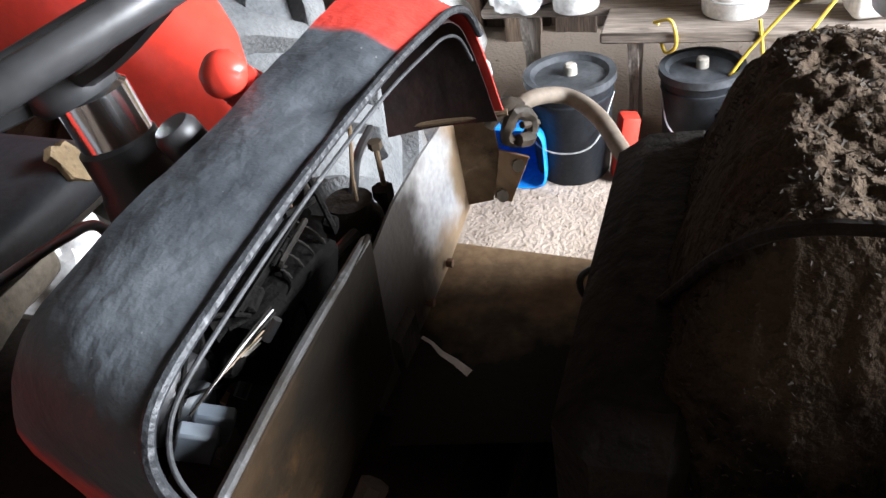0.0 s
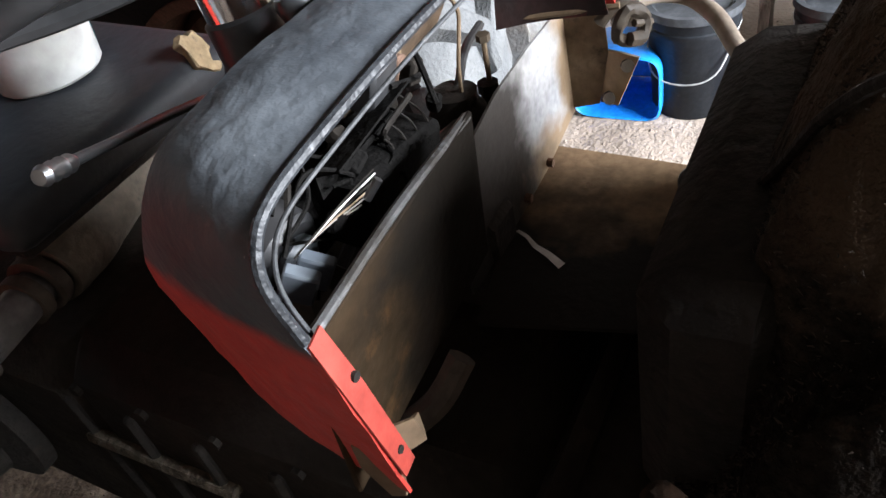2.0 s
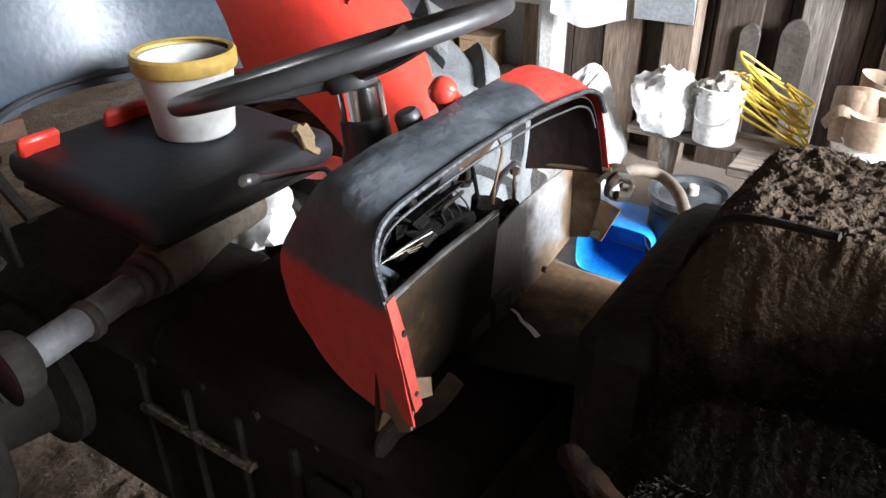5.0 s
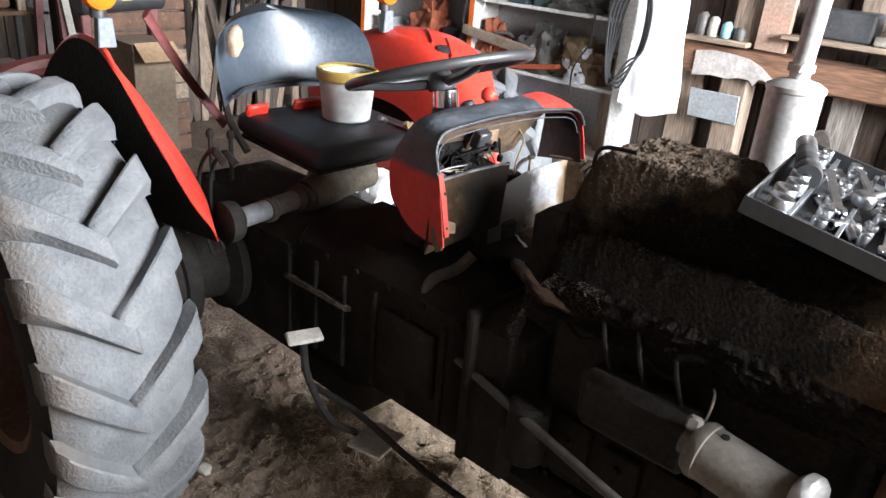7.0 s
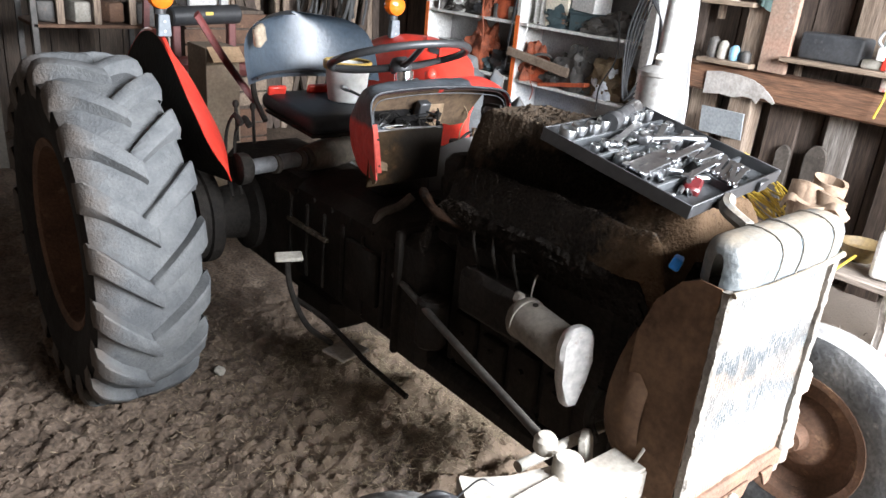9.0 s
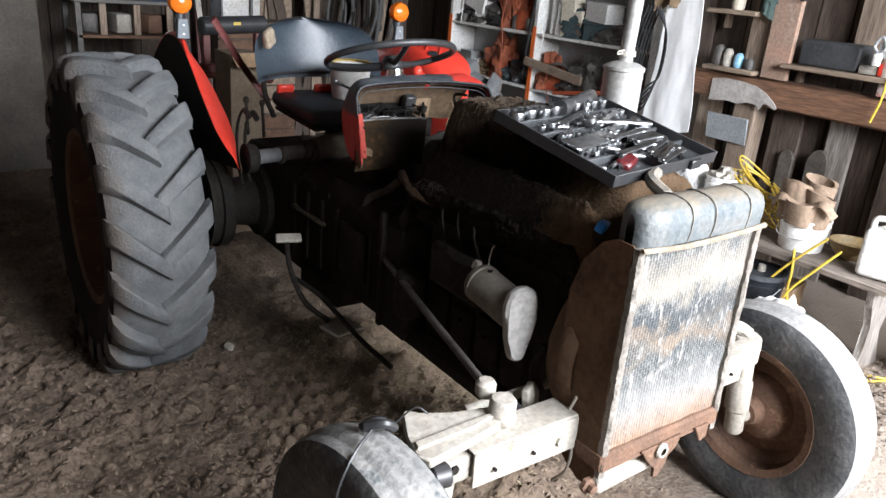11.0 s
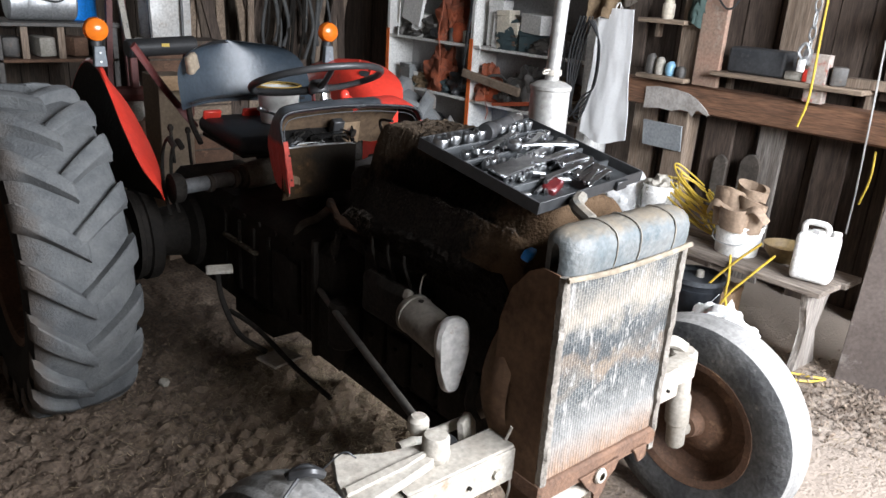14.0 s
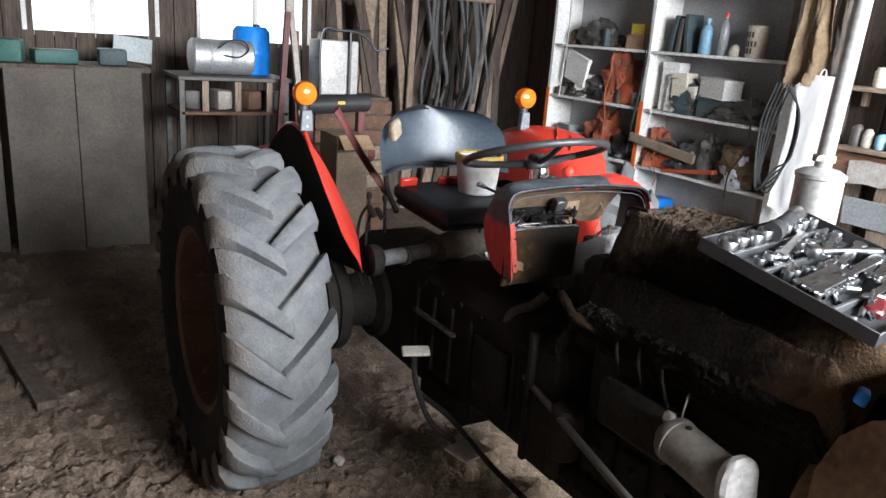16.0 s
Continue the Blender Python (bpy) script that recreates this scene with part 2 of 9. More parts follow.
def cyl(r, a, b, r2=None, seg=24, bm=None, bevel=0.0):
    """A rod or cone from a to b, with its rim rounded by bevel."""
    a, b = Vector(a), Vector(b)
    h = (b - a).length
    r2 = r if r2 is None else r2
    prof = [(0, 0), (r, 0), (r2, h), (0, h)] if not bevel else [(0, 0), (r - bevel, 0), (r, bevel), (r2, h - bevel), (r2 - bevel, h), (0, h)]
    return lathe(prof, Matrix.Translation(a) @ (b - a).to_track_quat("Z", "Y").to_matrix().to_4x4(), seg, bm)


def lathe(prof, m, seg=32, bm=None, turn=2 * math.pi):
    """Turns a profile of (radius, height) round z, placed by m."""
    bm = bm or bmesh.new()
    full = abs(turn - 2 * math.pi) < 1e-6
    rings = []
    for k in range(seg if full else seg + 1):
        c, s = math.cos(turn * k / seg), math.sin(turn * k / seg)
        rings.append([bm.verts.new(m @ Vector((r * c, r * s, z))) for r, z in prof])
    made = [v for ring in rings for v in ring]
    for k in range(len(rings) if full else len(rings) - 1):
        p, q = rings[k], rings[(k + 1) % len(rings)]
        for i in range(len(prof) - 1):
            bm.faces.new((p[i], q[i], q[i + 1], p[i + 1]))
    bmesh.ops.remove_doubles(bm, verts=made, dist=1e-5)
    return bm


def smooth_path(pts, n=6):
    """Points along a smooth curve through pts."""
    pts = [Vector(p) for p in pts]
    full = [2 * pts[0] - pts[1], *pts, 2 * pts[-1] - pts[-2]]
    out = []
    for i in range(len(pts) - 1):
        a, b, c, d = full[i : i + 4]
        for k in range(n):
            t = k / n
            out.append(0.5 * (2 * b + (c - a) * t + (2 * a - 5 * b + 4 * c - d) * t * t + (3 * b - a - 3 * c + d) * t**3))
    return out + [pts[-1]]


def tube(pts, r, seg=8, bm=None, n=6, closed=False, flat=1.0):
    """A round bar or hose along a smooth curve through pts; r may be a list, one a point."""
    bm = bm or bmesh.new()
    path = smooth_path(pts, n) if n > 1 else [Vector(p) for p in pts]
    rings, side = [], None
    for i, p in enumerate(path):
        d = (path[min(i + 1, len(path) - 1)] - path[max(i - 1, 0)]).normalized()
        if side is None:
            side = d.orthogonal().normalized()
        side = (side - d * side.dot(d)).normalized()
        up = d.cross(side)
        rad = r if not isinstance(r, (list, tuple)) else np.interp(i / (len(path) - 1), np.linspace(0, 1, len(r)), r)
        rings.append([bm.verts.new(p + (side * math.cos(2 * math.pi * k / seg) + up * math.sin(2 * math.pi * k / seg) * flat) * rad) for k in range(seg)])
    for a, b in zip(rings, rings[1:]):
        for k in range(seg):
            bm.faces.new((a[k], a[(k + 1) % seg], b[(k + 1) % seg], b[k]))
    bm.faces.new(rings[0])
    bm.faces.new(rings[-1])
    return bm


def slab(outline, thick, m, bm=None, bevel=0.0):
    """A plate: an outline in x and y of m, thick along its z."""
    bm = bm or bmesh.new()
    low = [bm.verts.new(m @ Vector((x, y, 0))) for x, y in outline]
    high = [bm.verts.new(m @ Vector((x, y, thick))) for x, y in outline]
    bm.faces.new(low[::-1])
    bm.faces.new(high)
    made = low + high
    for i in range(len(outline)):
        j = (i + 1) % len(outline)
        bm.faces.new((low[i], low[j], high[j], high[i]))
    if bevel:
        edges = [e for e in {e for v in made for e in v.link_edges}]
        bmesh.ops.bevel(bm, geom=edges, offset=bevel, segments=1, affect="EDGES")
    return bm


def sheet(rows, thick=0.0, bm=None, closed=False):
    """A skin through rows of points, thickened along its normals."""
    bm = bm or bmesh.new()
    vs = [[bm.verts.new(Vector(p)) for p in row] for row in rows]
    faces = []
    for a, b in zip(vs, vs[1:]):
        for k in range(len(a) - (0 if closed else 1)):
            j = (k + 1) % len(a)
            faces.append(bm.faces.new((a[k], a[j], b[j], b[k])))
    if thick:
        bmesh.ops.recalc_face_normals(bm, faces=faces)
        bmesh.ops.solidify(bm, geom=faces, thickness=thick)
    return bm


def rough_up(bm, amount, scale, seed=0.0):
    """Shifts vertices along their normals by noise."""
    bm.normal_update()
    for v in bm.verts:
        v.co += v.normal * amount * noise.fractal((v.co + Vector((seed, seed, seed))) * scale, 1.0, 2.0, 4)
    return bm


def box_at(x0, x1, y0, y1, z0, z1, bevel=0.0, bm=None):
    return box((x1 - x0, y1 - y0, z1 - z0), ((x0 + x1) / 2, (y0 + y1) / 2, (z0 + z1) / 2), (0, 0, 0), bevel, bm)


# ---- the barn ----
def ground_z(x, y):
    """Trodden earth: low swells, lumps, and a heap along the tractor's side."""
    p = Vector((x, y, 0))
    z = 0.016 * noise.fractal(p * 1.6, 1.0, 2.0, 3)
    churn = min(max((0.45 - x) / 0.5, 0), 1) * (0.3 + 0.25 * min(max((-0.6 - x) / 0.5, 0), 1) + 0.45 * min(max((y + 0.1) / 0.7, 0), 1))
    z += (0.003 + 0.014 * churn) * noise.fractal(p * 9, 0.55, 2.2, 4)
    # clods, wheel-pressed ridges and hoof-like dents, sharper on the churned side
    z += (0.004 + 0.034 * churn) * (abs(noise.noise(p * 10)) - 0.2) + 0.018 * churn * abs(noise.noise(p * 25 + Vector((5, 2, 0))))
    z += 0.026 * churn * (0.5 - abs(noise.noise(Vector((x * 5 + y * 2.5, y * 7 - x * 3, 4)))) * 2) ** 2
    track = min(max((x + 0.75) / 0.2, 0), 1) * min(max((0.25 - x) / 0.2, 0), 1) * min(max((y - 0.1) / 0.3, 0), 1) * min(max((2.3 - y) / 0.5, 0), 1)
    ridge = math.sin((0.75 * x + y) * 62 + 3 * noise.noise(p * 3)) + 0.8 * math.sin((y - 0.9 * x) * 71 + 4 * noise.noise(p * 4 + Vector((9, 0, 0))))
    z += track * 0.016 * max(0, ridge) * (0.4 + 1.2 * abs(noise.noise(p * 5 + Vector((0, 7, 0)))))
    heap = math.exp(-((x - 0.03) / 0.24) ** 2) * min(max((y - 0.15) / 0.6, 0), 1) * min(max((2.0 - y) / 0.4, 0), 1)
    return z + heap * (0.1 + 0.07 * noise.noise(p * 4.5) + 0.07 * abs(noise.noise(Vector((x * 5 + y * 14, x * 8 - y * 4, 1)))) + 0.03 * abs(noise.noise(p * 21)))


def ground():
    bm = bmesh.new()
    xs = np.concatenate([[-60, -20, -8, -4.5], np.arange(-3.8, -1.7, 0.035), np.arange(-1.7, 0.4, 0.013), np.arange(0.4, 2.8, 0.025), np.arange(2.8, 3.6, 0.04), [4.5, 8, 20, 60]])
    ys = np.concatenate([[-60, -20, -8, -4.2], np.arange(-3.4, -1.9, 0.035), np.arange(-1.9, -1.0, 0.025), np.arange(-1.0, 2.4, 0.013), np.arange(2.4, 6.8, 0.04), [9, 20, 60]])
    grid = [[bm.verts.new((x, y, ground_z(x, y) if -3.9 < x < 3.6 and -3.5 < y < 6.9 else 0)) for x in xs] for y in ys]
    for a, b in zip(grid, grid[1:]):
        for k in range(len(xs) - 1):
            bm.faces.new((a[k], a[k + 1], b[k + 1], b[k]))
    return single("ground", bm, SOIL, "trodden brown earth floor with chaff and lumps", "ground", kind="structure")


floor_ob = ground()

WX, BACK, WEST, TOP = 3.29, 6.5, -3.6, 3.8


def planked(name, label, a, b, z0, z1, gaps, material, rnd, out):
    """A wall of upright boards from a to b (x, y), with openings (start, end, low, high) along it; out: which way is outside."""
    a, b = Vector((*a, 0)), Vector((*b, 0))
    length, d = (b - a).length, (b - a).normalized()
    n = Vector((d.y, -d.x, 0)) * out
    back = bmesh.new()
    m = Matrix((( d.x, n.x, 0, a.x), (d.y, n.y, 0, a.y), (0, 0, 1, 0), (0, 0, 0, 1)))

    def piece(u0, u1, v0, v1, w0, w1, bm):
        if u1 - u0 > 0.005 and v1 - v0 > 0.005:
            c = m @ Vector(((u0 + u1) / 2, (w0 + w1) / 2, (v0 + v1) / 2))
            box((u1 - u0, w1 - w0, v1 - v0), c, (0, 0, math.degrees(math.atan2(d.y, d.x))), 0, bm)

    cuts = sorted({0, length, *[g[0] for g in gaps], *[g[1] for g in gaps]})
    for u0, u1 in zip(cuts, cuts[1:]):
        mid = (u0 + u1) / 2
        v = z0
        for g in sorted([g for g in gaps if g[0] < mid < g[1]], key=lambda g: g[2]):
            piece(u0, u1, v, g[2], 0.045, 0.12, back)
            v = g[3]
        piece(u0, u1, v, z1, 0.045, 0.12, back)
    wall = single(name, back, PLANK_DARK, label, "wall", kind="structure", smooth=False)
    u = 0.0
    while u < length - 0.02:
        w = min(rnd.uniform(0.14, 0.24), length - u)
        spans, v = [], z0
        for g in sorted([g for g in gaps if g[0] < u + w / 2 < g[1]], key=lambda g: g[2]):
            spans.append((v, g[2]))
            v = g[3]
        spans.append((v, z1))
        for v0, v1 in spans:
            if v1 - v0 > 0.03:
                bm = bmesh.new()
                piece(u + 0.004, u + w - 0.004, v0, v1, rnd.uniform(0, 0.012), 0.043, bm)
                part("plank", bm, material, wall, smooth=False)
        u += w
    return wall


rnd = random.Random(4)
planked("wall_east", "weathered grey-brown upright board wall", (WX, DOOR_Y), (WX, BACK), -0.1, TOP, [], PLANK, rnd, 1)
planked("wall_north", "dark board wall with small bright windows", (WEST, BACK), (WX, BACK), -0.1, TOP,
        [(2.28, 3.34, 1.55, 2.35), (3.66, 4.74, 1.55, 2.35)], PLANK_DARK, rnd, -1)
planked("wall_west", "dark upright board wall of the barn", (WEST, DOOR_Y), (WEST, BACK), -0.1, TOP, [], PLANK_DARK, rnd, -1)
planked("wall_south", "dark board wall with a wide open doorway", (WEST, DOOR_Y), (WX, DOOR_Y), -0.1, TOP,
        [(DOOR_X0 - WEST, DOOR_X1 - WEST, -0.2, DOOR_H)], PLANK_DARK, rnd, 1)
bm = box_at(WEST - 0.1, WX + 0.1, DOOR_Y - 0.1, BACK + 0.1, TOP, TOP + 0.1)
for i in range(10):
    box_at(WEST, WX, -3.0 + i * 1.0, -2.88 + i * 1.05, TOP - 0.18, TOP - 0.002, 0, bm)
single("ceiling", bm, PLANK_DARK, "dark boarded barn ceiling on joists", "ceiling", kind="structure", smooth=False)


def window(x0, x1, z0, z1, n, name):
    w = box_at(x0, x1, BACK + 0.02, BACK + 0.06, z0 - 0.04, z0, 0.004)
    ob = single(name, w, WHITE_PAINT, "small window in a whitish wooden frame", "window", kind="structure")
    bm = box_at(x0, x1, BACK + 0.0, BACK + 0.05, z1 - 0.04, z1)
    for x in np.linspace(x0, x1 - 0.035, n + 1):
        box_at(x, x + 0.035, BACK - 0.002, BACK + 0.048, z0, z1 - 0.04, 0, bm)
    part("window_frame", bm, WHITE_PAINT, ob)
    return ob


window(WEST + 2.28, WEST + 3.34, 1.55, 2.35, 2, "window_1")
window(WEST + 3.66, WEST + 4.74, 1.55, 2.35, 2, "window_2")
glow = surf("bright_sky", (1, 1, 1), rough=1)
glow.node_tree.nodes["Principled BSDF"].inputs["Emission Color"].default_value = (0.95, 0.98, 1, 1)
glow.node_tree.nodes["Principled BSDF"].inputs["Emission Strength"].default_value = 1.6
single("backdrop", box_at(WEST - 1, 2.5, BACK + 1.5, BACK + 1.55, 0.8, 3.4), glow, "bright overcast sky outside the windows", "backdrop", kind="structure")



# ---- the tractor ----
def worn_rubber():
    """Grey perished rubber: dusty flats, dark scuffed pits, brown rubbing on the shoulders."""
    m = surf("lug_rubber", (0.112, 0.116, 0.116), (0.066, 0.07, 0.073), 0.85, 0, 8, 0.45, (0.05, 0.052, 0.055), 0.3, 110, 0.07)
    nt = m.node_tree
    N, K = nt.nodes.new, nt.links.new
    b = nt.nodes["Principled BSDF"]
    old = b.inputs["Base Color"].links[0].from_socket
    geo, sep, nz, ad, mr, mx = N("ShaderNodeNewGeometry"), N("ShaderNodeSeparateXYZ"), N("ShaderNodeTexNoise"), N("ShaderNodeMath"), N("ShaderNodeMapRange"), N("ShaderNodeMixRGB")
    nz.inputs["Scale"].default_value, nz.inputs["Detail"].default_value, nz.inputs["Roughness"].default_value = 11, 7, 0.65
    K(geo.outputs["Position"], nz.inputs["Vector"])
    K(geo.outputs["Position"], sep.inputs[0])
    ad.operation = "MULTIPLY_ADD"
    ad.inputs[1].default_value = -0.16
    K(nz.outputs["Fac"], ad.inputs[0])
    ab = N("ShaderNodeMath")
    ab.operation = "ABSOLUTE"
    K(sep.outputs["X"], ab.inputs[0])
    K(ab.outputs[0], ad.inputs[2])
    mr.inputs["From Min"].default_value, mr.inputs["From Max"].default_value, mr.inputs["To Max"].default_value = 0.84, 0.92, 0.75
    K(ad.outputs[0], mr.inputs["Value"])
    K(mr.outputs[0], mx.inputs["Fac"])
    K(old, mx.inputs[1])
    mx.inputs[2].default_value = (0.085, 0.065, 0.05, 1)
    K(mx.outputs[0], b.inputs["Base Color"])
    return m


tractor = thing("tractor", (0, 1.0, 0), "old red farm tractor, bonnet off, caked in chaff and grease", "tractor")
RY, RZ, RR = 2.12, 0.635, 0.672      # rear axle and tyre radius
FZ = 0.375

LUGRUB = worn_rubber()
SIDEWALL = surf("tyre_wall", (0.022, 0.021, 0.02), (0.014, 0.014, 0.014), 0.85, 0, 9, 0.3, (0.05, 0.043, 0.036), 0.25, 80, spec=0.2)


def scorched(name):
    """Red paint blackened over the top by soot, with a ragged edge and dull scuffs."""
    m = surf(name, (0.5, 0.036, 0.024), (0.42, 0.03, 0.02), 0.6, 0, 7, 0.3, (0.3, 0.05, 0.035), 0.25, 50, 0.08, spec=0.42)
    nt = m.node_tree
    N, K = nt.nodes.new, nt.links.new
    b = nt.nodes["Principled BSDF"]
    old = b.inputs["Base Color"].links[0].from_socket
    tc, sep = N("ShaderNodeTexCoord"), N("ShaderNodeSeparateXYZ")
    nz = N("ShaderNodeTexNoise")
    nz.inputs["Scale"].default_value, nz.inputs["Detail"].default_value = 9, 6
    K(tc.outputs["Object"], nz.inputs["Vector"])
    K(tc.outputs["Object"], sep.inputs[0])
    # soot lies above a slanting line across the panel
    line = N("ShaderNodeMath")
    line.operation = "MULTIPLY_ADD"
    line.inputs[1].default_value = -1.15
    K(sep.outputs["X"], line.inputs[0])
    K(sep.outputs["Z"], line.inputs[2])
    cut = N("ShaderNodeMapRange")
    cut.inputs["From Min"].default_value, cut.inputs["From Max"].default_value = 1.2, 1.215
    jit = N("ShaderNodeMath")
    jit.operation = "MULTIPLY_ADD"
    jit.inputs[1].default_value = 0.06
    K(nz.outputs["Fac"], jit.inputs[0])
    K(line.outputs[0], jit.inputs[2])
    K(jit.outputs[0], cut.inputs["Value"])
    low = N("ShaderNodeMapRange")
    low.inputs["From Min"].default_value, low.inputs["From Max"].default_value = 1.238, 1.256
    jit2 = N("ShaderNodeMath")
    jit2.operation = "MULTIPLY_ADD"
    jit2.inputs[1].default_value = 0.05
    K(nz.outputs["Fac"], jit2.inputs[0])
    K(sep.outputs["Z"], jit2.inputs[2])
    K(jit2.outputs[0], low.inputs["Value"])
    both = N("ShaderNodeMath")
    both.operation = "MULTIPLY"
    K(cut.outputs[0], both.inputs[0])
    K(low.outputs[0], both.inputs[1])
    mx = N("ShaderNodeMixRGB")
    K(both.outputs[0], mx.inputs["Fac"])
    K(old, mx.inputs[1])
    dark, n4 = N("ShaderNodeValToRGB"), N("ShaderNodeTexNoise")
    n4.inputs["Scale"].default_value, n4.inputs["Detail"].default_value, n4.inputs["Roughness"].default_value = 8, 8, 0.62
    K(tc.outputs["Object"], n4.inputs["Vector"])
    dark.color_ramp.elements[0].position, dark.color_ramp.elements[1].position = 0.36, 0.7
    dark.color_ramp.elements[0].color, dark.color_ramp.elements[1].color = (0.03, 0.035, 0.041, 1), (0.085, 0.096, 0.106, 1)
    K(n4.outputs["Fac"], dark.inputs["Fac"])
    # pale specks of dust and chipped paint
    n5, r5, sp = N("ShaderNodeTexNoise"), N("ShaderNodeValToRGB"), N("ShaderNodeMixRGB")
    n5.inputs["Scale"].default_value, n5.inputs["Detail"].default_value = 190, 3
    K(tc.outputs["Object"], n5.inputs["Vector"])
    r5.color_ramp.elements[0].position, r5.color_ramp.elements[1].position = 0.72, 0.77
    K(n5.outputs["Fac"], r5.inputs["Fac"])
    K(r5.outputs["Color"], sp.inputs["Fac"])
    K(dark.outputs["Color"], sp.inputs[1])
    sp.inputs[2].default_value = (0.22, 0.22, 0.215, 1)
    K(sp.outputs[0], mx.inputs[2])
    K(mx.outputs[0], b.inputs["Base Color"])
    return m


def axle_frame(x, y, z, sx, turn=0):
    """Turns a lathe's z to the wheel's outward axis."""
    return Matrix.Translation((x, y, z)) @ Matrix.Rotation(radians(turn), 4, "Z") @ Matrix.Rotation(sx * math.pi / 2, 4, "Y")


def rear_wheel(sx):
    x = sx * 0.815
    m = axle_frame(x, RY, RZ, sx)
    w = 0.178
    disc = part("rear_wheel", lathe([(0, -0.02), (0.12, -0.02), (0.14, -0.05), (0.3, -0.06), (0.335, -0.02), (0.335, 0), (0.29, -0.04), (0.14, -0.03), (0.1, 0.02), (0, 0.03)], m, 40), RUST, tractor, "rusty rear wheel disc")
    part("rim", lathe([(0.335, -w * 0.8), (0.365, -w * 0.86), (0.37, -w * 0.8), (0.34, -0.1), (0.33, 0), (0.34, 0.1), (0.37, w * 0.8), (0.365, w * 0.86), (0.335, w * 0.8), (0.32, 0)], m, 40), RUST, disc, "rusty steel rim")
    r0 = RR - 0.04
    wall = [(0.36, 0.82), (0.43, 0.98), (0.52, 1.02), (r0 - 0.06, 0.985)]
    part("tyre", lathe([(r, w * z) for r, z in wall], m, 72, lathe([(r, -w * z) for r, z in wall], m, 72)), SIDEWALL, disc, "dark brown scuffed tyre walls")
    part("tread", lathe([(r0 - 0.06, -w * 0.985), (r0 - 0.034, -w * 0.86), (r0 - 0.012, -w * 0.6), (r0 - 0.002, 0), (r0 - 0.012, w * 0.6), (r0 - 0.034, w * 0.86), (r0 - 0.06, w * 0.985)], m, 72), LUGRUB, disc, "worn grey tread between the lugs")
    n = 19
    for side in (-1, 1):
        base = None
        for k in range(n):
            if base is None:
                bm = bmesh.new()
                rows = []
                # from the middle of the tread out to the shoulder and down the flank
                for u, lift in ((-0.022, 0.02), (-0.012, 0.032), (0.05, 0.037), (0.11, 0.038), (0.15, 0.037), (0.172, 0.03), (0.186, 0.008), (0.191, -0.03), (0.183, -0.085)):
                    a = 0.236 * min(u, 0.18) / 0.18
                    half = 0.029 + 0.012 * max(u, 0) / 0.18
                    rr = r0 - 0.02 * (max(u, 0) / 0.18) ** 3
                    row = []
                    for da, dr in ((-half - 0.014, -0.03), (-half, lift - 0.004), (-half + 0.007, lift), (half - 0.007, lift), (half, lift - 0.004), (half + 0.014, -0.03)):
                        ang = a + da / r0
                        R = rr + dr
                        row.append(Vector((side * u, -math.cos(ang) * R, math.sin(ang) * R)))
                    rows.append(row)
                vs = [[bm.verts.new(p) for p in row] for row in rows]
                for p, q in zip(vs, vs[1:]):
                    for i in range(5):
                        bm.faces.new((p[i], p[i + 1], q[i + 1], q[i]))
                bm.faces.new(vs[0][::-1])
                bm.faces.new(vs[-1])
                bmesh.ops.translate(bm, verts=bm.verts, vec=HOME[disc.name])
                base = part("lug", bm, LUGRUB, disc)
                ob = base
            else:
                ob = new("lug", base.data)
                ob.parent = disc
                HOME[ob.name] = HOME[disc.name]
            ang = 2 * math.pi * k / n - radians(2.0 if side * sx < 0 else -1.35)
            ob.matrix_basis = Matrix.Translation(Vector((x, RY, RZ)) - HOME[disc.name]) @ Matrix.Rotation(ang, 4, "X")
    return disc


rear_wheel(-1)
rear_wheel(1)

FRONT_WALL = surf("front_tyre_wall", (0.085, 0.085, 0.083), (0.035, 0.036, 0.037), 0.85, 0, 9, 0.4, (0.17, 0.16, 0.145), 0.3, 70, 0.2)


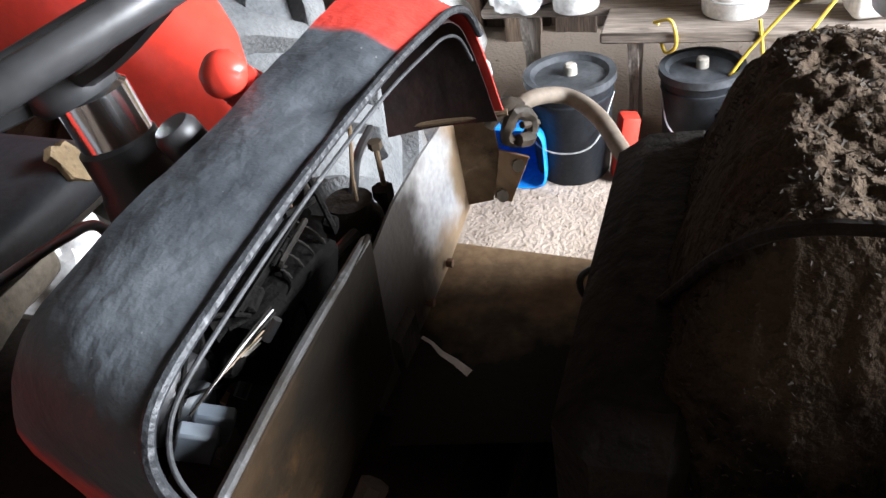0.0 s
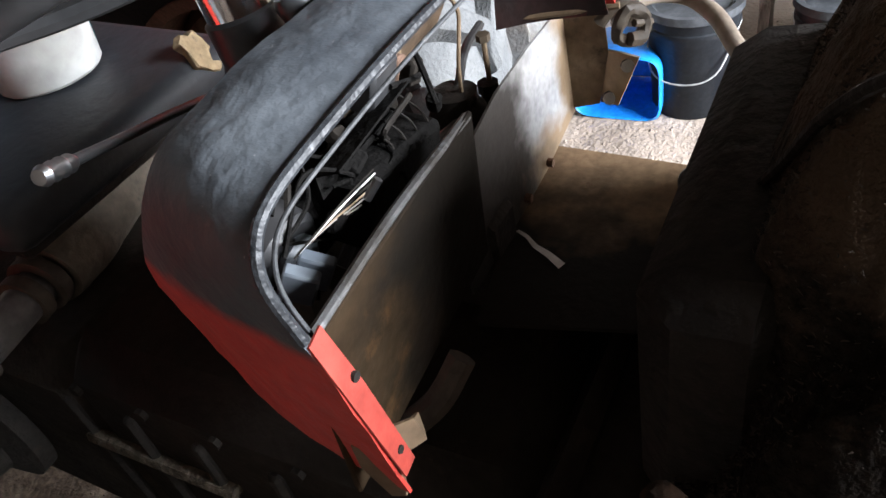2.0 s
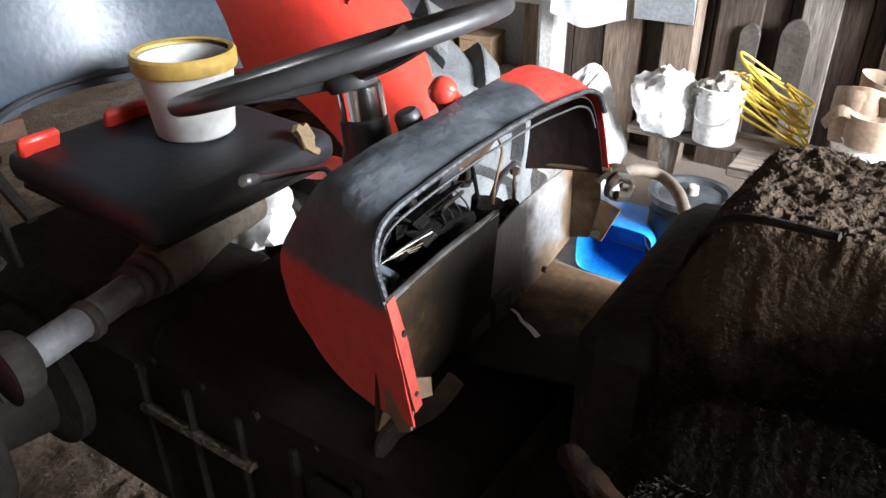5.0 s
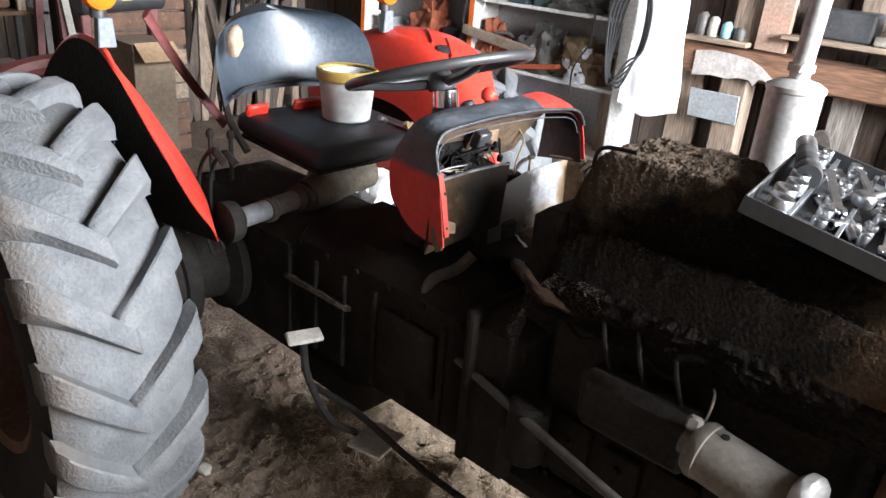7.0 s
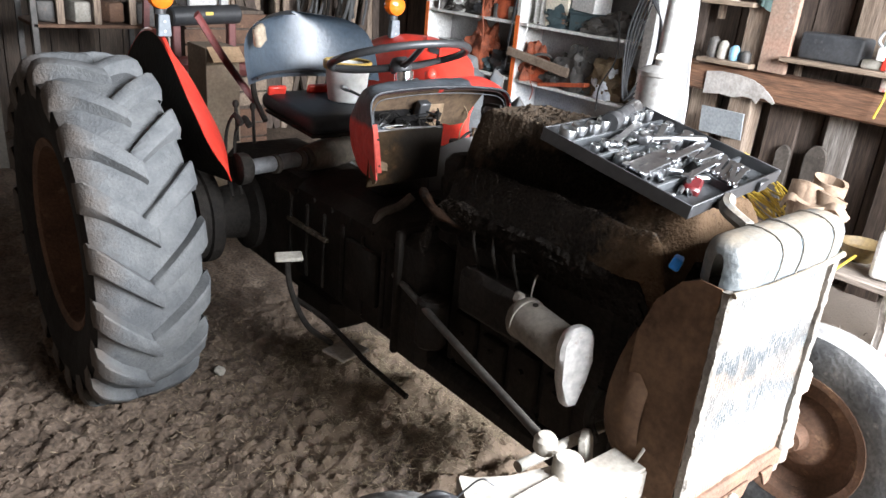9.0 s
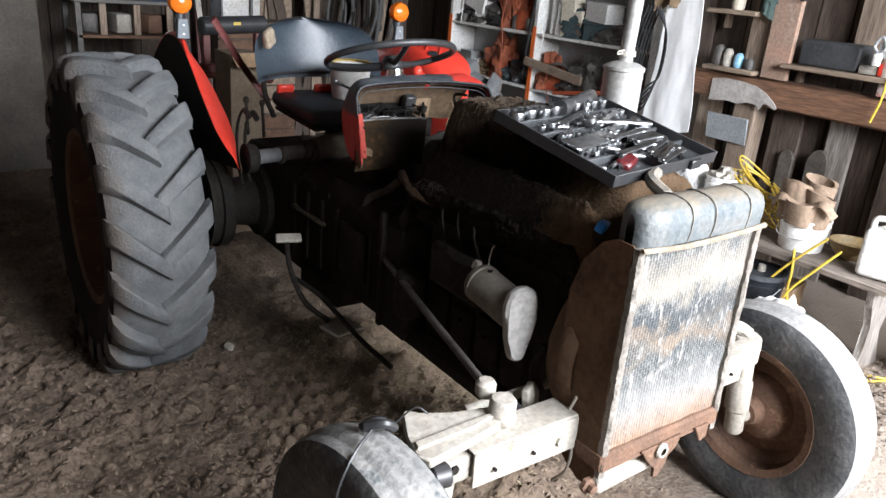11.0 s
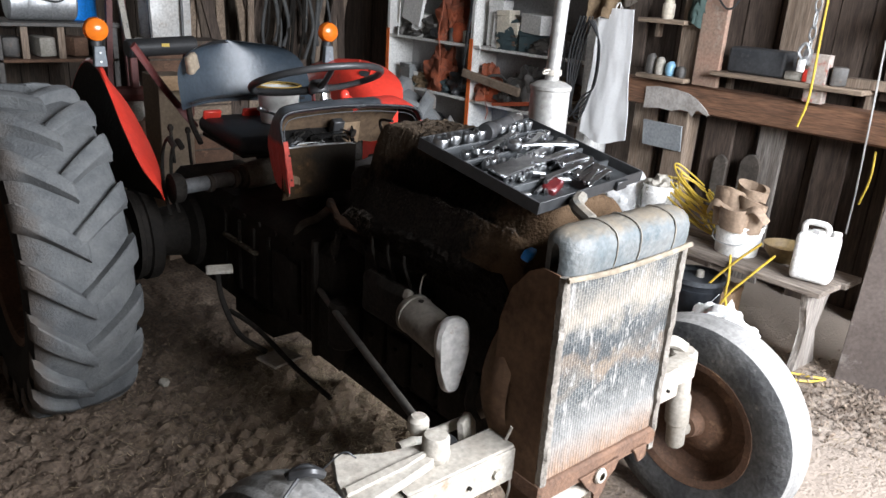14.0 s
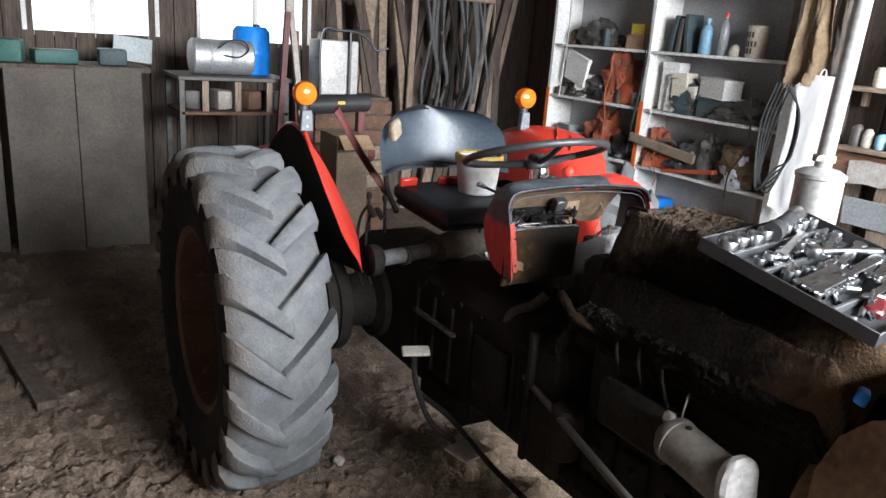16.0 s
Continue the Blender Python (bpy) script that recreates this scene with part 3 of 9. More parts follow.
def front_wheel(sx, turn, dirt):
    x = -0.798 if sx < 0 else 0.77
    m = axle_frame(x, 0.02 if sx < 0 else 0.035, FZ, sx, turn) @ Matrix.Diagonal((1.03, 1.03, 0.96 if sx < 0 else 0.92, 1))
    disc = part("front_wheel", lathe([(0, 0.03), (0.045, 0.03), (0.05, 0.0), (0.1, -0.005), (0.12, 0.02), (0.17, 0.035), (0.195, 0.0), (0.195, -0.012), (0.165, 0.02), (0.12, 0.005), (0.1, -0.03), (0.05, -0.05), (0.04, -0.1), (0, -0.1)], m, 40), RUST, tractor, "rusty front wheel disc and hub")
    part("rim", lathe([(0.2, -0.07), (0.225, -0.078), (0.232, -0.07), (0.215, -0.05), (0.195, 0), (0.215, 0.05), (0.232, 0.07), (0.225, 0.078), (0.2, 0.07), (0.185, 0)], m, 40), RUST, disc, "rusty steel rim")
    ribs = [(0.225, -0.075), (0.26, -0.086), (0.3, -0.088), (0.335, -0.083), (0.351, -0.07), (0.357, -0.052), (0.3555, -0.046), (0.3565, -0.04), (0.3625, -0.03), (0.366, -0.013), (0.3635, -0.006), (0.3635, 0.006), (0.366, 0.013), (0.3625, 0.03), (0.3565, 0.04), (0.3555, 0.046), (0.357, 0.052), (0.351, 0.07), (0.335, 0.083), (0.3, 0.088), (0.26, 0.086), (0.225, 0.075)]
    part("tyre", lathe(ribs[:5], m, 64, lathe(ribs[-5:], m, 64)), FRONT_WALL, disc, "grey scuffed tyre walls")
    part("tread", lathe(ribs[4:-4], m, 64), dirt, disc, "worn ribbed tread whitened with dried mud")
    for k in range(5):
        a = 2 * math.pi * k / 5
        p = m @ Vector((0.075 * math.cos(a), 0.075 * math.sin(a), 0.0))
        q = m @ Vector((0.075 * math.cos(a), 0.075 * math.sin(a), 0.022))
        part("wheel_nut", cyl(0.012, p, q, seg=6), RUST, disc)
    return disc


TYRE_NEAR = surf("tyre_near", (0.27, 0.26, 0.245), (0.15, 0.152, 0.148), 0.85, 0, 7, 0.35, (0.03, 0.044, 0.052), 0.46, 80)
TYRE_FAR = surf("tyre_far", (0.3, 0.29, 0.275), (0.2, 0.196, 0.188), 0.9, 0, 5, 0.2, (0.15, 0.155, 0.15), 0.25, 80)
near_wheel = front_wheel(-1, 3, TYRE_NEAR)
front_wheel(1, 0, TYRE_FAR)

TIE = part("tape_tie", tube([(-0.80, 0.1, 0.755), (-0.77, 0.08, 0.775), (-0.74, 0.06, 0.76), (-0.77, 0.05, 0.785), (-0.8, 0.08, 0.77)], 0.011, 8), BLACK_PLASTIC, near_wheel, "black tape and cable tied round the tyre")
part("tie_wire", tube([(-0.78, 0.07, 0.775), (-0.86, 0.03, 0.74), (-0.905, 0.01, 0.66), (-0.895, -0.02, 0.56), (-0.88, -0.06, 0.48)], 0.004, 6), BLACK_PLASTIC, TIE)
part("tie_wire", tube([(-0.74, 0.06, 0.77), (-0.7, 0.04, 0.81), (-0.68, 0.02, 0.8)], 0.002, 6), BLACK_PLASTIC, TIE)

ROD = surf("rod_steel", (0.1, 0.092, 0.08), (0.045, 0.04, 0.035), 0.6, 0.2, 8, 0.15, (0.06, 0.05, 0.042), 0.35)
# front axle
axle = part("front_axle", rough_up(box((1.28, 0.068, 0.066), (-0.06, 0.012, 0.65), (0, 0, 0), 0.008, seg=2), 0.002, 20), PRIMER, tractor, "mud-caked cream front axle beam")
AX = 0.012
for s in (-1, 1):
    # open-bottomed sleeve over the beam
    sleeve = part("axle_sleeve", box((0.46 if s < 0 else 0.36, 0.092, 0.008), (-0.35 if s < 0 else 0.28, AX, 0.692), (0, 0, 0), 0.003), PRIMER, axle)
    for d in (-0.046, 0.046):
        part("sleeve_plate", box((0.46 if s < 0 else 0.36, 0.008, 0.09), (-0.35 if s < 0 else 0.28, AX + d, 0.644), (0, 0, 0), 0.002), PRIMER, sleeve)
    for bx, bz, br in ((0.31, 0.64, 0.014), (0.4, 0.638, 0.005), (0.52, 0.635, 0.005), (0.625, 0.66, 0.012))[: 4 if s < 0 else 2]:
        part("bolt", cyl(br, (s * bx, AX - (0.05 if bx < 0.6 else 0.034), bz), (s * bx, AX - (0.058 if bx < 0.6 else 0.04), bz), seg=6 if br > 0.006 else 10), GREY_MUD if bx == 0.31 else BLACK, axle)
    part("king_pin", lathe([(0, 0), (0.026, 0), (0.032, 0.01), (0.032, 0.09), (0.04, 0.1), (0.04, 0.2), (0.034, 0.21), (0.034, 0.33), (0.045, 0.335), (0.045, 0.37), (0.036, 0.38), (0, 0.38)], Matrix.Translation((s * 0.648, AX + 0.03, 0.31)) @ Matrix.Rotation(radians(-8 * s), 4, "Y"), 24), PRIMER, axle)
    part("spindle", cyl(0.028, (s * 0.64, AX + 0.03, 0.37), (s * 0.72, AX + 0.02, 0.37), bevel=0.004), PRIMER, axle)
# forked steering arm, ball joint and rods at the near side
M0 = Matrix.Translation((0, 0, 0.70))
part("steering_arm", rough_up(slab([(-0.648, 0.155), (-0.662, 0.145), (-0.7, 0.06), (-0.722, 0.0), (-0.705, -0.04), (-0.60, -0.02), (-0.48, 0.005), (-0.43, 0.01), (-0.42, 0.05), (-0.45, 0.07), (-0.56, 0.085), (-0.625, 0.12)], 0.024, M0, bevel=0.005), 0.002, 25), PRIMER, axle, "cream forked steering arm")
part("arm_rib", slab([(-0.715, 0.0), (-0.56, 0.012), (-0.47, 0.025), (-0.47, 0.04), (-0.56, 0.034), (-0.705, 0.03)], 0.009, Matrix.Translation((0, 0, 0.722)), bevel=0.004), PRIMER, axle)
part("ball_joint", lathe([(0, 0), (0.022, 0), (0.024, 0.03), (0.034, 0.04), (0.036, 0.055), (0.033, 0.06), (0.033, 0.095), (0.028, 0.102), (0, 0.104)], Matrix.Translation((-0.452, 0.03, 0.665)), 24), PRIMER, axle)
part("rod_end", lathe([(0, 0), (0.02, 0), (0.026, 0.01), (0.026, 0.035), (0.018, 0.045), (0, 0.046)], Matrix.Translation((-0.45, 0.1, 0.735)), 20), PRIMER, axle)
part("steering_arm", tube([(0.6, AX + 0.03, 0.69), (0.57, 0.07, 0.71), (0.48, 0.11, 0.72)], 0.022), PRIMER, axle)
part("drag_link", tube([(-0.448, 0.1, 0.757), (-0.42, 0.2, 0.755), (-0.3, 0.63, 0.742), (-0.17, 1.08, 0.73)], 0.011, 10), ROD, tractor, "long thin grey steering rod")
part("track_rod", cyl(0.014, (-0.46, 0.16, 0.66), (0.46, 0.16, 0.66), seg=12), GREY_MUD, tractor)
part("grease_cap", cyl(0.03, (-0.37, 0.09, 0.66), (-0.34, 0.09, 0.66), bevel=0.004), BLACK_PLASTIC, axle, "black rubber boot")
part("bump_stop", cyl(0.028, (-0.695, -0.03, 0.668), (-0.652, -0.036, 0.668), bevel=0.004), BLACK_PLASTIC, axle, "black plastic connector on the axle end")
part("axle_bracket", slab([(-0.05, -0.06), (0.03, -0.06), (0.05, 0.02), (0.02, 0.06), (-0.04, 0.06)], 0.02, pose(-0.27, 0.13, 0.64, 80, 0, 30), bevel=0.003), GREY_MUD, axle)

# radiator
RADY = -0.12


def mud_core():
    """Radiator cells in upright rows, clogged with pale chaff and rust in bands."""
    m = bpy.data.materials.new("radiator_core")
    m.use_nodes = True
    nt = m.node_tree
    N, K = nt.nodes.new, nt.links.new
    b = nt.nodes["Principled BSDF"]
    tc, mp = N("ShaderNodeTexCoord"), N("ShaderNodeMapping")
    mp.inputs["Rotation"].default_value = (radians(90), 0, 0)
    sw = N("ShaderNodeSeparateXYZ")
    cb = N("ShaderNodeCombineXYZ")
    K(tc.outputs["Object"], sw.inputs[0])
    K(sw.outputs["Z"], cb.inputs["X"])
    K(sw.outputs["X"], cb.inputs["Y"])
    br = N("ShaderNodeTexBrick")
    br.offset = 0.5
    br.inputs["Scale"].default_value = 1.0
    br.inputs["Brick Width"].default_value, br.inputs["Row Height"].default_value = 0.017, 0.0098
    br.inputs["Mortar Size"].default_value = 0.0011
    br.inputs["Color1"].default_value, br.inputs["Color2"].default_value = (0.022, 0.03, 0.034, 1), (0.05, 0.058, 0.062, 1)
    br.inputs["Mortar"].default_value = (0.145, 0.145, 0.138, 1)
    K(cb.outputs[0], br.inputs["Vector"])

    def patch(scale, lo, hi, colour, below, detail=7, stretch=(1, 1, 1), off=0.0):
        mp2, n, r, mx = N("ShaderNodeMapping"), N("ShaderNodeTexNoise"), N("ShaderNodeValToRGB"), N("ShaderNodeMixRGB")
        mp2.inputs["Scale"].default_value, mp2.inputs["Location"].default_value = stretch, (off, off, off)
        K(tc.outputs["Object"], mp2.inputs["Vector"])
        K(mp2.outputs[0], n.inputs["Vector"])
        n.inputs["Scale"].default_value, n.inputs["Detail"].default_value, n.inputs["Roughness"].default_value = scale, detail, 0.65
        r.color_ramp.elements[0].position, r.color_ramp.elements[1].position = lo, hi
        K(n.outputs["Fac"], r.inputs["Fac"])
        K(r.outputs["Color"], mx.inputs["Fac"])
        K(below, mx.inputs[1])
        mx.inputs[2].default_value = (*colour, 1)
        return mx.outputs[0], n

    def band(lo, peak, hi, slant):
        """How much of a dirt band lies at this height, its edges broken by noise."""
        nz, a1, a2, r1, r2, mu = N("ShaderNodeTexNoise"), N("ShaderNodeMath"), N("ShaderNodeMath"), N("ShaderNodeMapRange"), N("ShaderNodeMapRange"), N("ShaderNodeMath")
        nz.inputs["Scale"].default_value, nz.inputs["Detail"].default_value, nz.inputs["Roughness"].default_value = 9, 8, 0.7
        K(tc.outputs["Object"], nz.inputs["Vector"])
        a1.operation = a2.operation = "MULTIPLY_ADD"
        a1.inputs[1].default_value, a2.inputs[1].default_value = 0.26, slant
        K(nz.outputs["Fac"], a1.inputs[0])
        K(sw.outputs["Z"], a1.inputs[2])
        K(sw.outputs["X"], a2.inputs[0])
        K(a1.outputs[0], a2.inputs[2])
        r1.inputs["From Min"].default_value, r1.inputs["From Max"].default_value = lo + 0.13, peak + 0.13
        r2.inputs["From Min"].default_value, r2.inputs["From Max"].default_value = hi + 0.13, peak + 0.13
        K(a2.outputs[0], r1.inputs["Value"])
        K(a2.outputs[0], r2.inputs["Value"])
        mu.operation = "MULTIPLY"
        K(r1.outputs[0], mu.inputs[0])
        K(r2.outputs[0], mu.inputs[1])
        return mu.outputs[0]

    def lay(fac, strength, colour, below):
        mu, mx = N("ShaderNodeMath"), N("ShaderNodeMixRGB")
        mu.operation, mu.use_clamp = "MULTIPLY", True
        mu.inputs[1].default_value = strength
        K(fac, mu.inputs[0])
        K(mu.outputs[0], mx.inputs["Fac"])
        K(below, mx.inputs[1])
        mx.inputs[2].default_value = (*colour, 1)
        return mx.outputs[0]

    c = lay(band(0.985, 1.05, 1.15, 0.0), 0.85, (0.27, 0.235, 0.19), br.outputs["Color"])
    c = lay(band(0.6, 0.7, 0.84, 0.0), 0.7, (0.28, 0.272, 0.255), c)
    c = lay(band(0.88, 0.915, 0.95, -0.3), 0.4, (0.2, 0.16, 0.12), c)
    c = lay(band(0.92, 0.96, 1.0, 0.0), 0.65, (0.022, 0.028, 0.033), c)
    c = lay(band(0.86, 0.9, 0.935, 0.12), 0.35, (0.26, 0.17, 0.1), c)
    c, n1 = patch(26, 0.57, 0.66, (0.25, 0.245, 0.23), c, 5, (1, 1, 0.4), 2.0)
    c, n2 = patch(90, 0.58, 0.66, (0.27, 0.262, 0.245), c, 4, (1, 1, 0.3), 3.0)
    # rust creeping up from the lower edge
    mr, mul, mx = N("ShaderNodeMapRange"), N("ShaderNodeMath"), N("ShaderNodeMixRGB")
    mr.inputs["From Min"].default_value, mr.inputs["From Max"].default_value = 0.735, 0.64
    K(sw.outputs["Z"], mr.inputs["Value"])
    mul.operation = "MULTIPLY"
    K(mr.outputs[0], mul.inputs[0])
    K(n2.outputs["Fac"], mul.inputs[1])
    K(mul.outputs[0], mx.inputs["Fac"])
    K(c, mx.inputs[1])
    mx.inputs[2].default_value = (0.3, 0.16, 0.08, 1)
    # upright fins, their gaps dark between the smears
    fx, sn, fr, fin = N("ShaderNodeMath"), N("ShaderNodeMath"), N("ShaderNodeMapRange"), N("ShaderNodeMixRGB")
    fx.operation, sn.operation, fin.blend_type = "MULTIPLY", "SINE", "MULTIPLY"
    fx.inputs[1].default_value = 2 * math.pi / 0.0098
    K(sw.outputs["X"], fx.inputs[0])
    K(fx.outputs[0], sn.inputs[0])
    fr.inputs["From Min"].default_value, fr.inputs["From Max"].default_value, fr.inputs["To Min"].default_value = -0.9, 0.1, 0.6
    K(sn.outputs[0], fr.inputs["Value"])
    fin.inputs["Fac"].default_value = 1.0
    K(mx.outputs[0], fin.inputs[1])
    K(fr.outputs[0], fin.inputs[2])
    K(fin.outputs[0], b.inputs["Base Color"])
    b.inputs["Roughness"].default_value = 0.7
    bp = N("ShaderNodeBump")
    bp.inputs["Strength"].default_value, bp.inputs["Distance"].default_value = 0.6, 0.004
    ad = N("ShaderNodeMath")
    K(br.outputs["Fac"], ad.inputs[0])
    K(n2.outputs["Fac"], ad.inputs[1])
    K(ad.outputs[0], bp.inputs["Height"])
    K(bp.outputs[0], b.inputs["Normal"])
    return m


def tank_paint():
    """Chipped blue-grey paint, tan dust settled where the sheet faces up."""
    m = surf("tank_paint", (0.13, 0.132, 0.127), (0.07, 0.086, 0.092), 0.6, 0, 13, 0.3, (0.034, 0.052, 0.06), 0.4, 80)
    nt = m.node_tree
    N, K = nt.nodes.new, nt.links.new
    b = nt.nodes["Principled BSDF"]
    old = b.inputs["Base Color"].links[0].from_socket
    geo, sep, nz, ad, mr, mx = N("ShaderNodeNewGeometry"), N("ShaderNodeSeparateXYZ"), N("ShaderNodeTexNoise"), N("ShaderNodeMath"), N("ShaderNodeMapRange"), N("ShaderNodeMixRGB")
    nz.inputs["Scale"].default_value, nz.inputs["Detail"].default_value, nz.inputs["Roughness"].default_value = 24, 8, 0.7
    K(geo.outputs["Position"], nz.inputs["Vector"])
    K(geo.outputs["Normal"], sep.inputs[0])
    ad.operation = "MULTIPLY_ADD"
    ad.inputs[1].default_value = 1.5
    K(nz.outputs["Fac"], ad.inputs[0])
    K(sep.outputs["Z"], ad.inputs[2])
    mr.inputs["From Min"].default_value, mr.inputs["From Max"].default_value = 1.25, 1.9
    K(ad.outputs[0], mr.inputs["Value"])
    K(mr.outputs[0], mx.inputs["Fac"])
    K(old, mx.inputs[1])
    mx.inputs[2].default_value = (0.19, 0.16, 0.12, 1)
    K(mx.outputs[0], b.inputs["Base Color"])
    return m


rad = part("radiator", box_at(-0.228, 0.2, RADY + 0.012, -0.03, 0.63, 1.155), BLACK, tractor, "radiator with a dusty chaff-clogged core")
bm = bmesh.new()
nx, nz = 80, 110
grid = [[bm.verts.new((x, RADY + 0.004 + 0.003 * noise.fractal(Vector((x * 14, 0, z * 14)), 1, 2, 4) - 0.0025 * max(0, noise.fractal(Vector((x * 40, 3, z * 60)), 0.8, 2, 3)), z)) for x in np.linspace(-0.226, 0.2, nx)] for z in np.linspace(0.628, 1.16, nz)]
for a, b in zip(grid, grid[1:]):
    for k in range(nx - 1):
        bm.faces.new((a[k], a[k + 1], b[k + 1], b[k]))
part("core", bm, mud_core(), rad, "honeycomb core clogged with pale chaff")
TANK = tank_paint()
TANK_EDGE = surf("tank_edge_dust", (0.24, 0.205, 0.16), (0.12, 0.12, 0.11), 0.8, 0, 20, 0.3, (0.05, 0.06, 0.065), 0.3, 80)
RAIL_MUD = surf("rail_mud", (0.2, 0.18, 0.155), (0.12, 0.105, 0.088), 0.85, 0, 16, 0.6, (0.3, 0.28, 0.25), 0.35, 90)
SHROUD = surf("shroud_rust", (0.12, 0.072, 0.043), (0.065, 0.037, 0.022), 0.85, 0, 6, 0.2, (0.045, 0.024, 0.015), 0.35, spec=0.15)
# header tank, rounded above
prof = [(RADY - 0.012, 1.165), (RADY - 0.017, 1.195), (RADY - 0.016, 1.226), (RADY - 0.006, 1.246), (RADY + 0.012, 1.257), (-0.08, 1.262), (-0.052, 1.26), (-0.036, 1.248), (-0.03, 1.225), (-0.03, 1.165)]


def tank_row(x, f):
    return [(x, -0.082 + (y + 0.082) * (1 - 2.6 * (1 - f)), 1.165 + (z - 1.165) * f) for y, z in prof]


xs = [(-0.238, 0.7), (-0.236, 0.78), (-0.23, 0.86), (-0.219, 0.93), (-0.203, 0.972), (-0.18, 1), (-0.1, 1.005), (0.02, 0.995), (0.1, 1.005), (0.17, 1), (0.195, 0.975), (0.208, 0.94), (0.217, 0.88), (0.221, 0.82), (0.222, 0.76)]
bm = sheet([tank_row(x, f) for x, f in xs])
bmesh.ops.holes_fill(bm, edges=bm.edges)
part("header_tank", bm, TANK, rad, "dented blue-grey header tank, dusty")
for x in (-0.093, -0.006, 0.132):
    part("tank_rib", tube([(x, y - 0.0015 if z < 1.25 else y, z + 0.0015) for y, z in prof[:8]], 0.002, 6), TANK_EDGE, rad)
part("seam", tube([(-0.25, RADY - 0.016, 1.166), (-0.1, RADY - 0.022, 1.16), (0.1, RADY - 0.02, 1.164), (0.222, RADY - 0.014, 1.168)], 0.007, 6, flat=0.7), surf("seam_mud", (0.24, 0.205, 0.155), (0.15, 0.12, 0.085), 0.85, 0, 14, 0.3, (0.07, 0.05, 0.035), 0.35), rad, "muddy seam below the tank")
part("filler_pipe", tube([(-0.08, -0.045, 1.25), (-0.06, 0.02, 1.268), (-0.01, 0.05, 1.275)], 0.017), TANK_EDGE, rad, "dusty metal hose stub behind the tank")
part("tag", rough_up(box((0.05, 0.02, 0.025), (-0.2, 0.03, 1.165), (20, 10, 30), 0.004, seg=2), 0.006, 30), BLUE_PLASTIC, rad, "small bright blue rag tied behind the tank")
for s in (-1, 1):
    xr, xp = (-0.238, -0.25) if s < 0 else (0.21, 0.222)
    bm = bmesh.new()
    zs = np.linspace(0.56, 1.165, 60)
    rail = [[(xr + a * 0.011 + 0.003 * noise.noise(Vector((a, z * 22, s))), RADY - 0.006 + b * 0.016 - 0.006 * max(0, noise.fractal(Vector((a, b * 3, z * 26 + s)), 0.8, 2, 3)), z) for a, b in ((-1, 0), (-0.4, -0.2), (0.4, -0.2), (1, 0), (1, 1), (-1, 1))] for z in zs]
    sheet(rail, 0, bm, True)
    bmesh.ops.holes_fill(bm, edges=bm.edges)
    part("side_rail", bm, RAIL_MUD, rad, "side rail crusted with mud")
    part("side_panel", sheet([[(xp, y, z0), (xp * 1.004, y, (z0 + z1) / 2), (xp * 0.99, y, z1)] for y, z0, z1 in ((RADY + 0.011, 0.52, 1.168), (-0.06, 0.52, 1.17), (-0.02, 0.54, 1.15), (0.03, 0.58, 1.09), (0.06, 0.62, 1.0))], 0.004), SHROUD, rad, "rust-brown side panel")
part("bottom_tank", rough_up(box_at(-0.252, 0.222, RADY - 0.012, -0.01, 0.575, 0.632, 0.008), 0.003, 20), RUST, rad, "rusty lower tank with dried mud")
bm = rough_up(slab([(-0.11, 0.0), (0.05, 0.004), (0.035, -0.03), (0.005, -0.045), (-0.002, -0.075), (-0.025, -0.105), (-0.045, -0.1), (-0.042, -0.07), (-0.075, -0.045)], 0.008, pose(0.0, RADY - 0.012, 0.598, 90, 0, 0), bevel=0.002), 0.002, 30)
part("bracket", bm, RUST, rad, "rusty bracket with a bolt eye")
part("bolt_eye", lathe([(0.011, 0), (0.02, 0), (0.022, 0.006), (0.018, 0.012), (0.011, 0.012)], pose(-0.035, RADY - 0.02, 0.582, 90, 0, 0), 16), GREY_MUD, rad)
bm = slab([(0, 0), (0.06, 0.0), (0.055, -0.045), (0.03, -0.05)], 0.008, pose(0.11, RADY - 0.012, 0.598, 90, 0, 0), bevel=0.002)
part("bracket", bm, RUST, rad)
part("foot_bracket", rough_up(cyl(0.03, (-0.235, -0.095, 0.522), (-0.04, -0.1, 0.532), 0.026, 20, None, 0.006), 0.003, 25), PRIMER, rad, "cream lower support casting")
part("foot_bolt", lathe([(0, 0), (0.022, 0), (0.022, 0.012), (0.013, 0.016), (0.013, 0.03), (0, 0.03)], pose(-0.262, -0.1, 0.535, 90, 0, 0), 6), RUST, rad)
part("overflow_tube", tube([(-0.252, -0.02, 0.74), (-0.256, -0.0, 0.66), (-0.252, -0.03, 0.6), (-0.25, -0.02, 0.52), (-0.24, 0.03, 0.45)], 0.004, 6), GREY_MUD, rad, "thin grey overflow tube")
part("fan_shroud", lathe([(0.25, 0), (0.262, 0.03), (0.256, 0.07), (0.232, 0.11), (0.19, 0.125), (0.18, 0.12), (0.22, 0.1), (0.245, 0.06), (0.242, 0.0)], pose(-0.012, 0.0, 0.8, -90, 0, 0), 40), SHROUD, rad, "round rust-tan fan shroud")
fan = part("fan", cyl(0.04, (0, 0.1, 0.85), (0, 0.17, 0.85)), BLACK, tractor)
for k in range(4):
    part("blade", box((0.06, 0.006, 0.17), (0.12 * math.sin(k * 1.571), 0.09, 0.85 + 0.12 * math.cos(k * 1.571)), (0, k * 90, 25), 0.002), BLACK, fan)

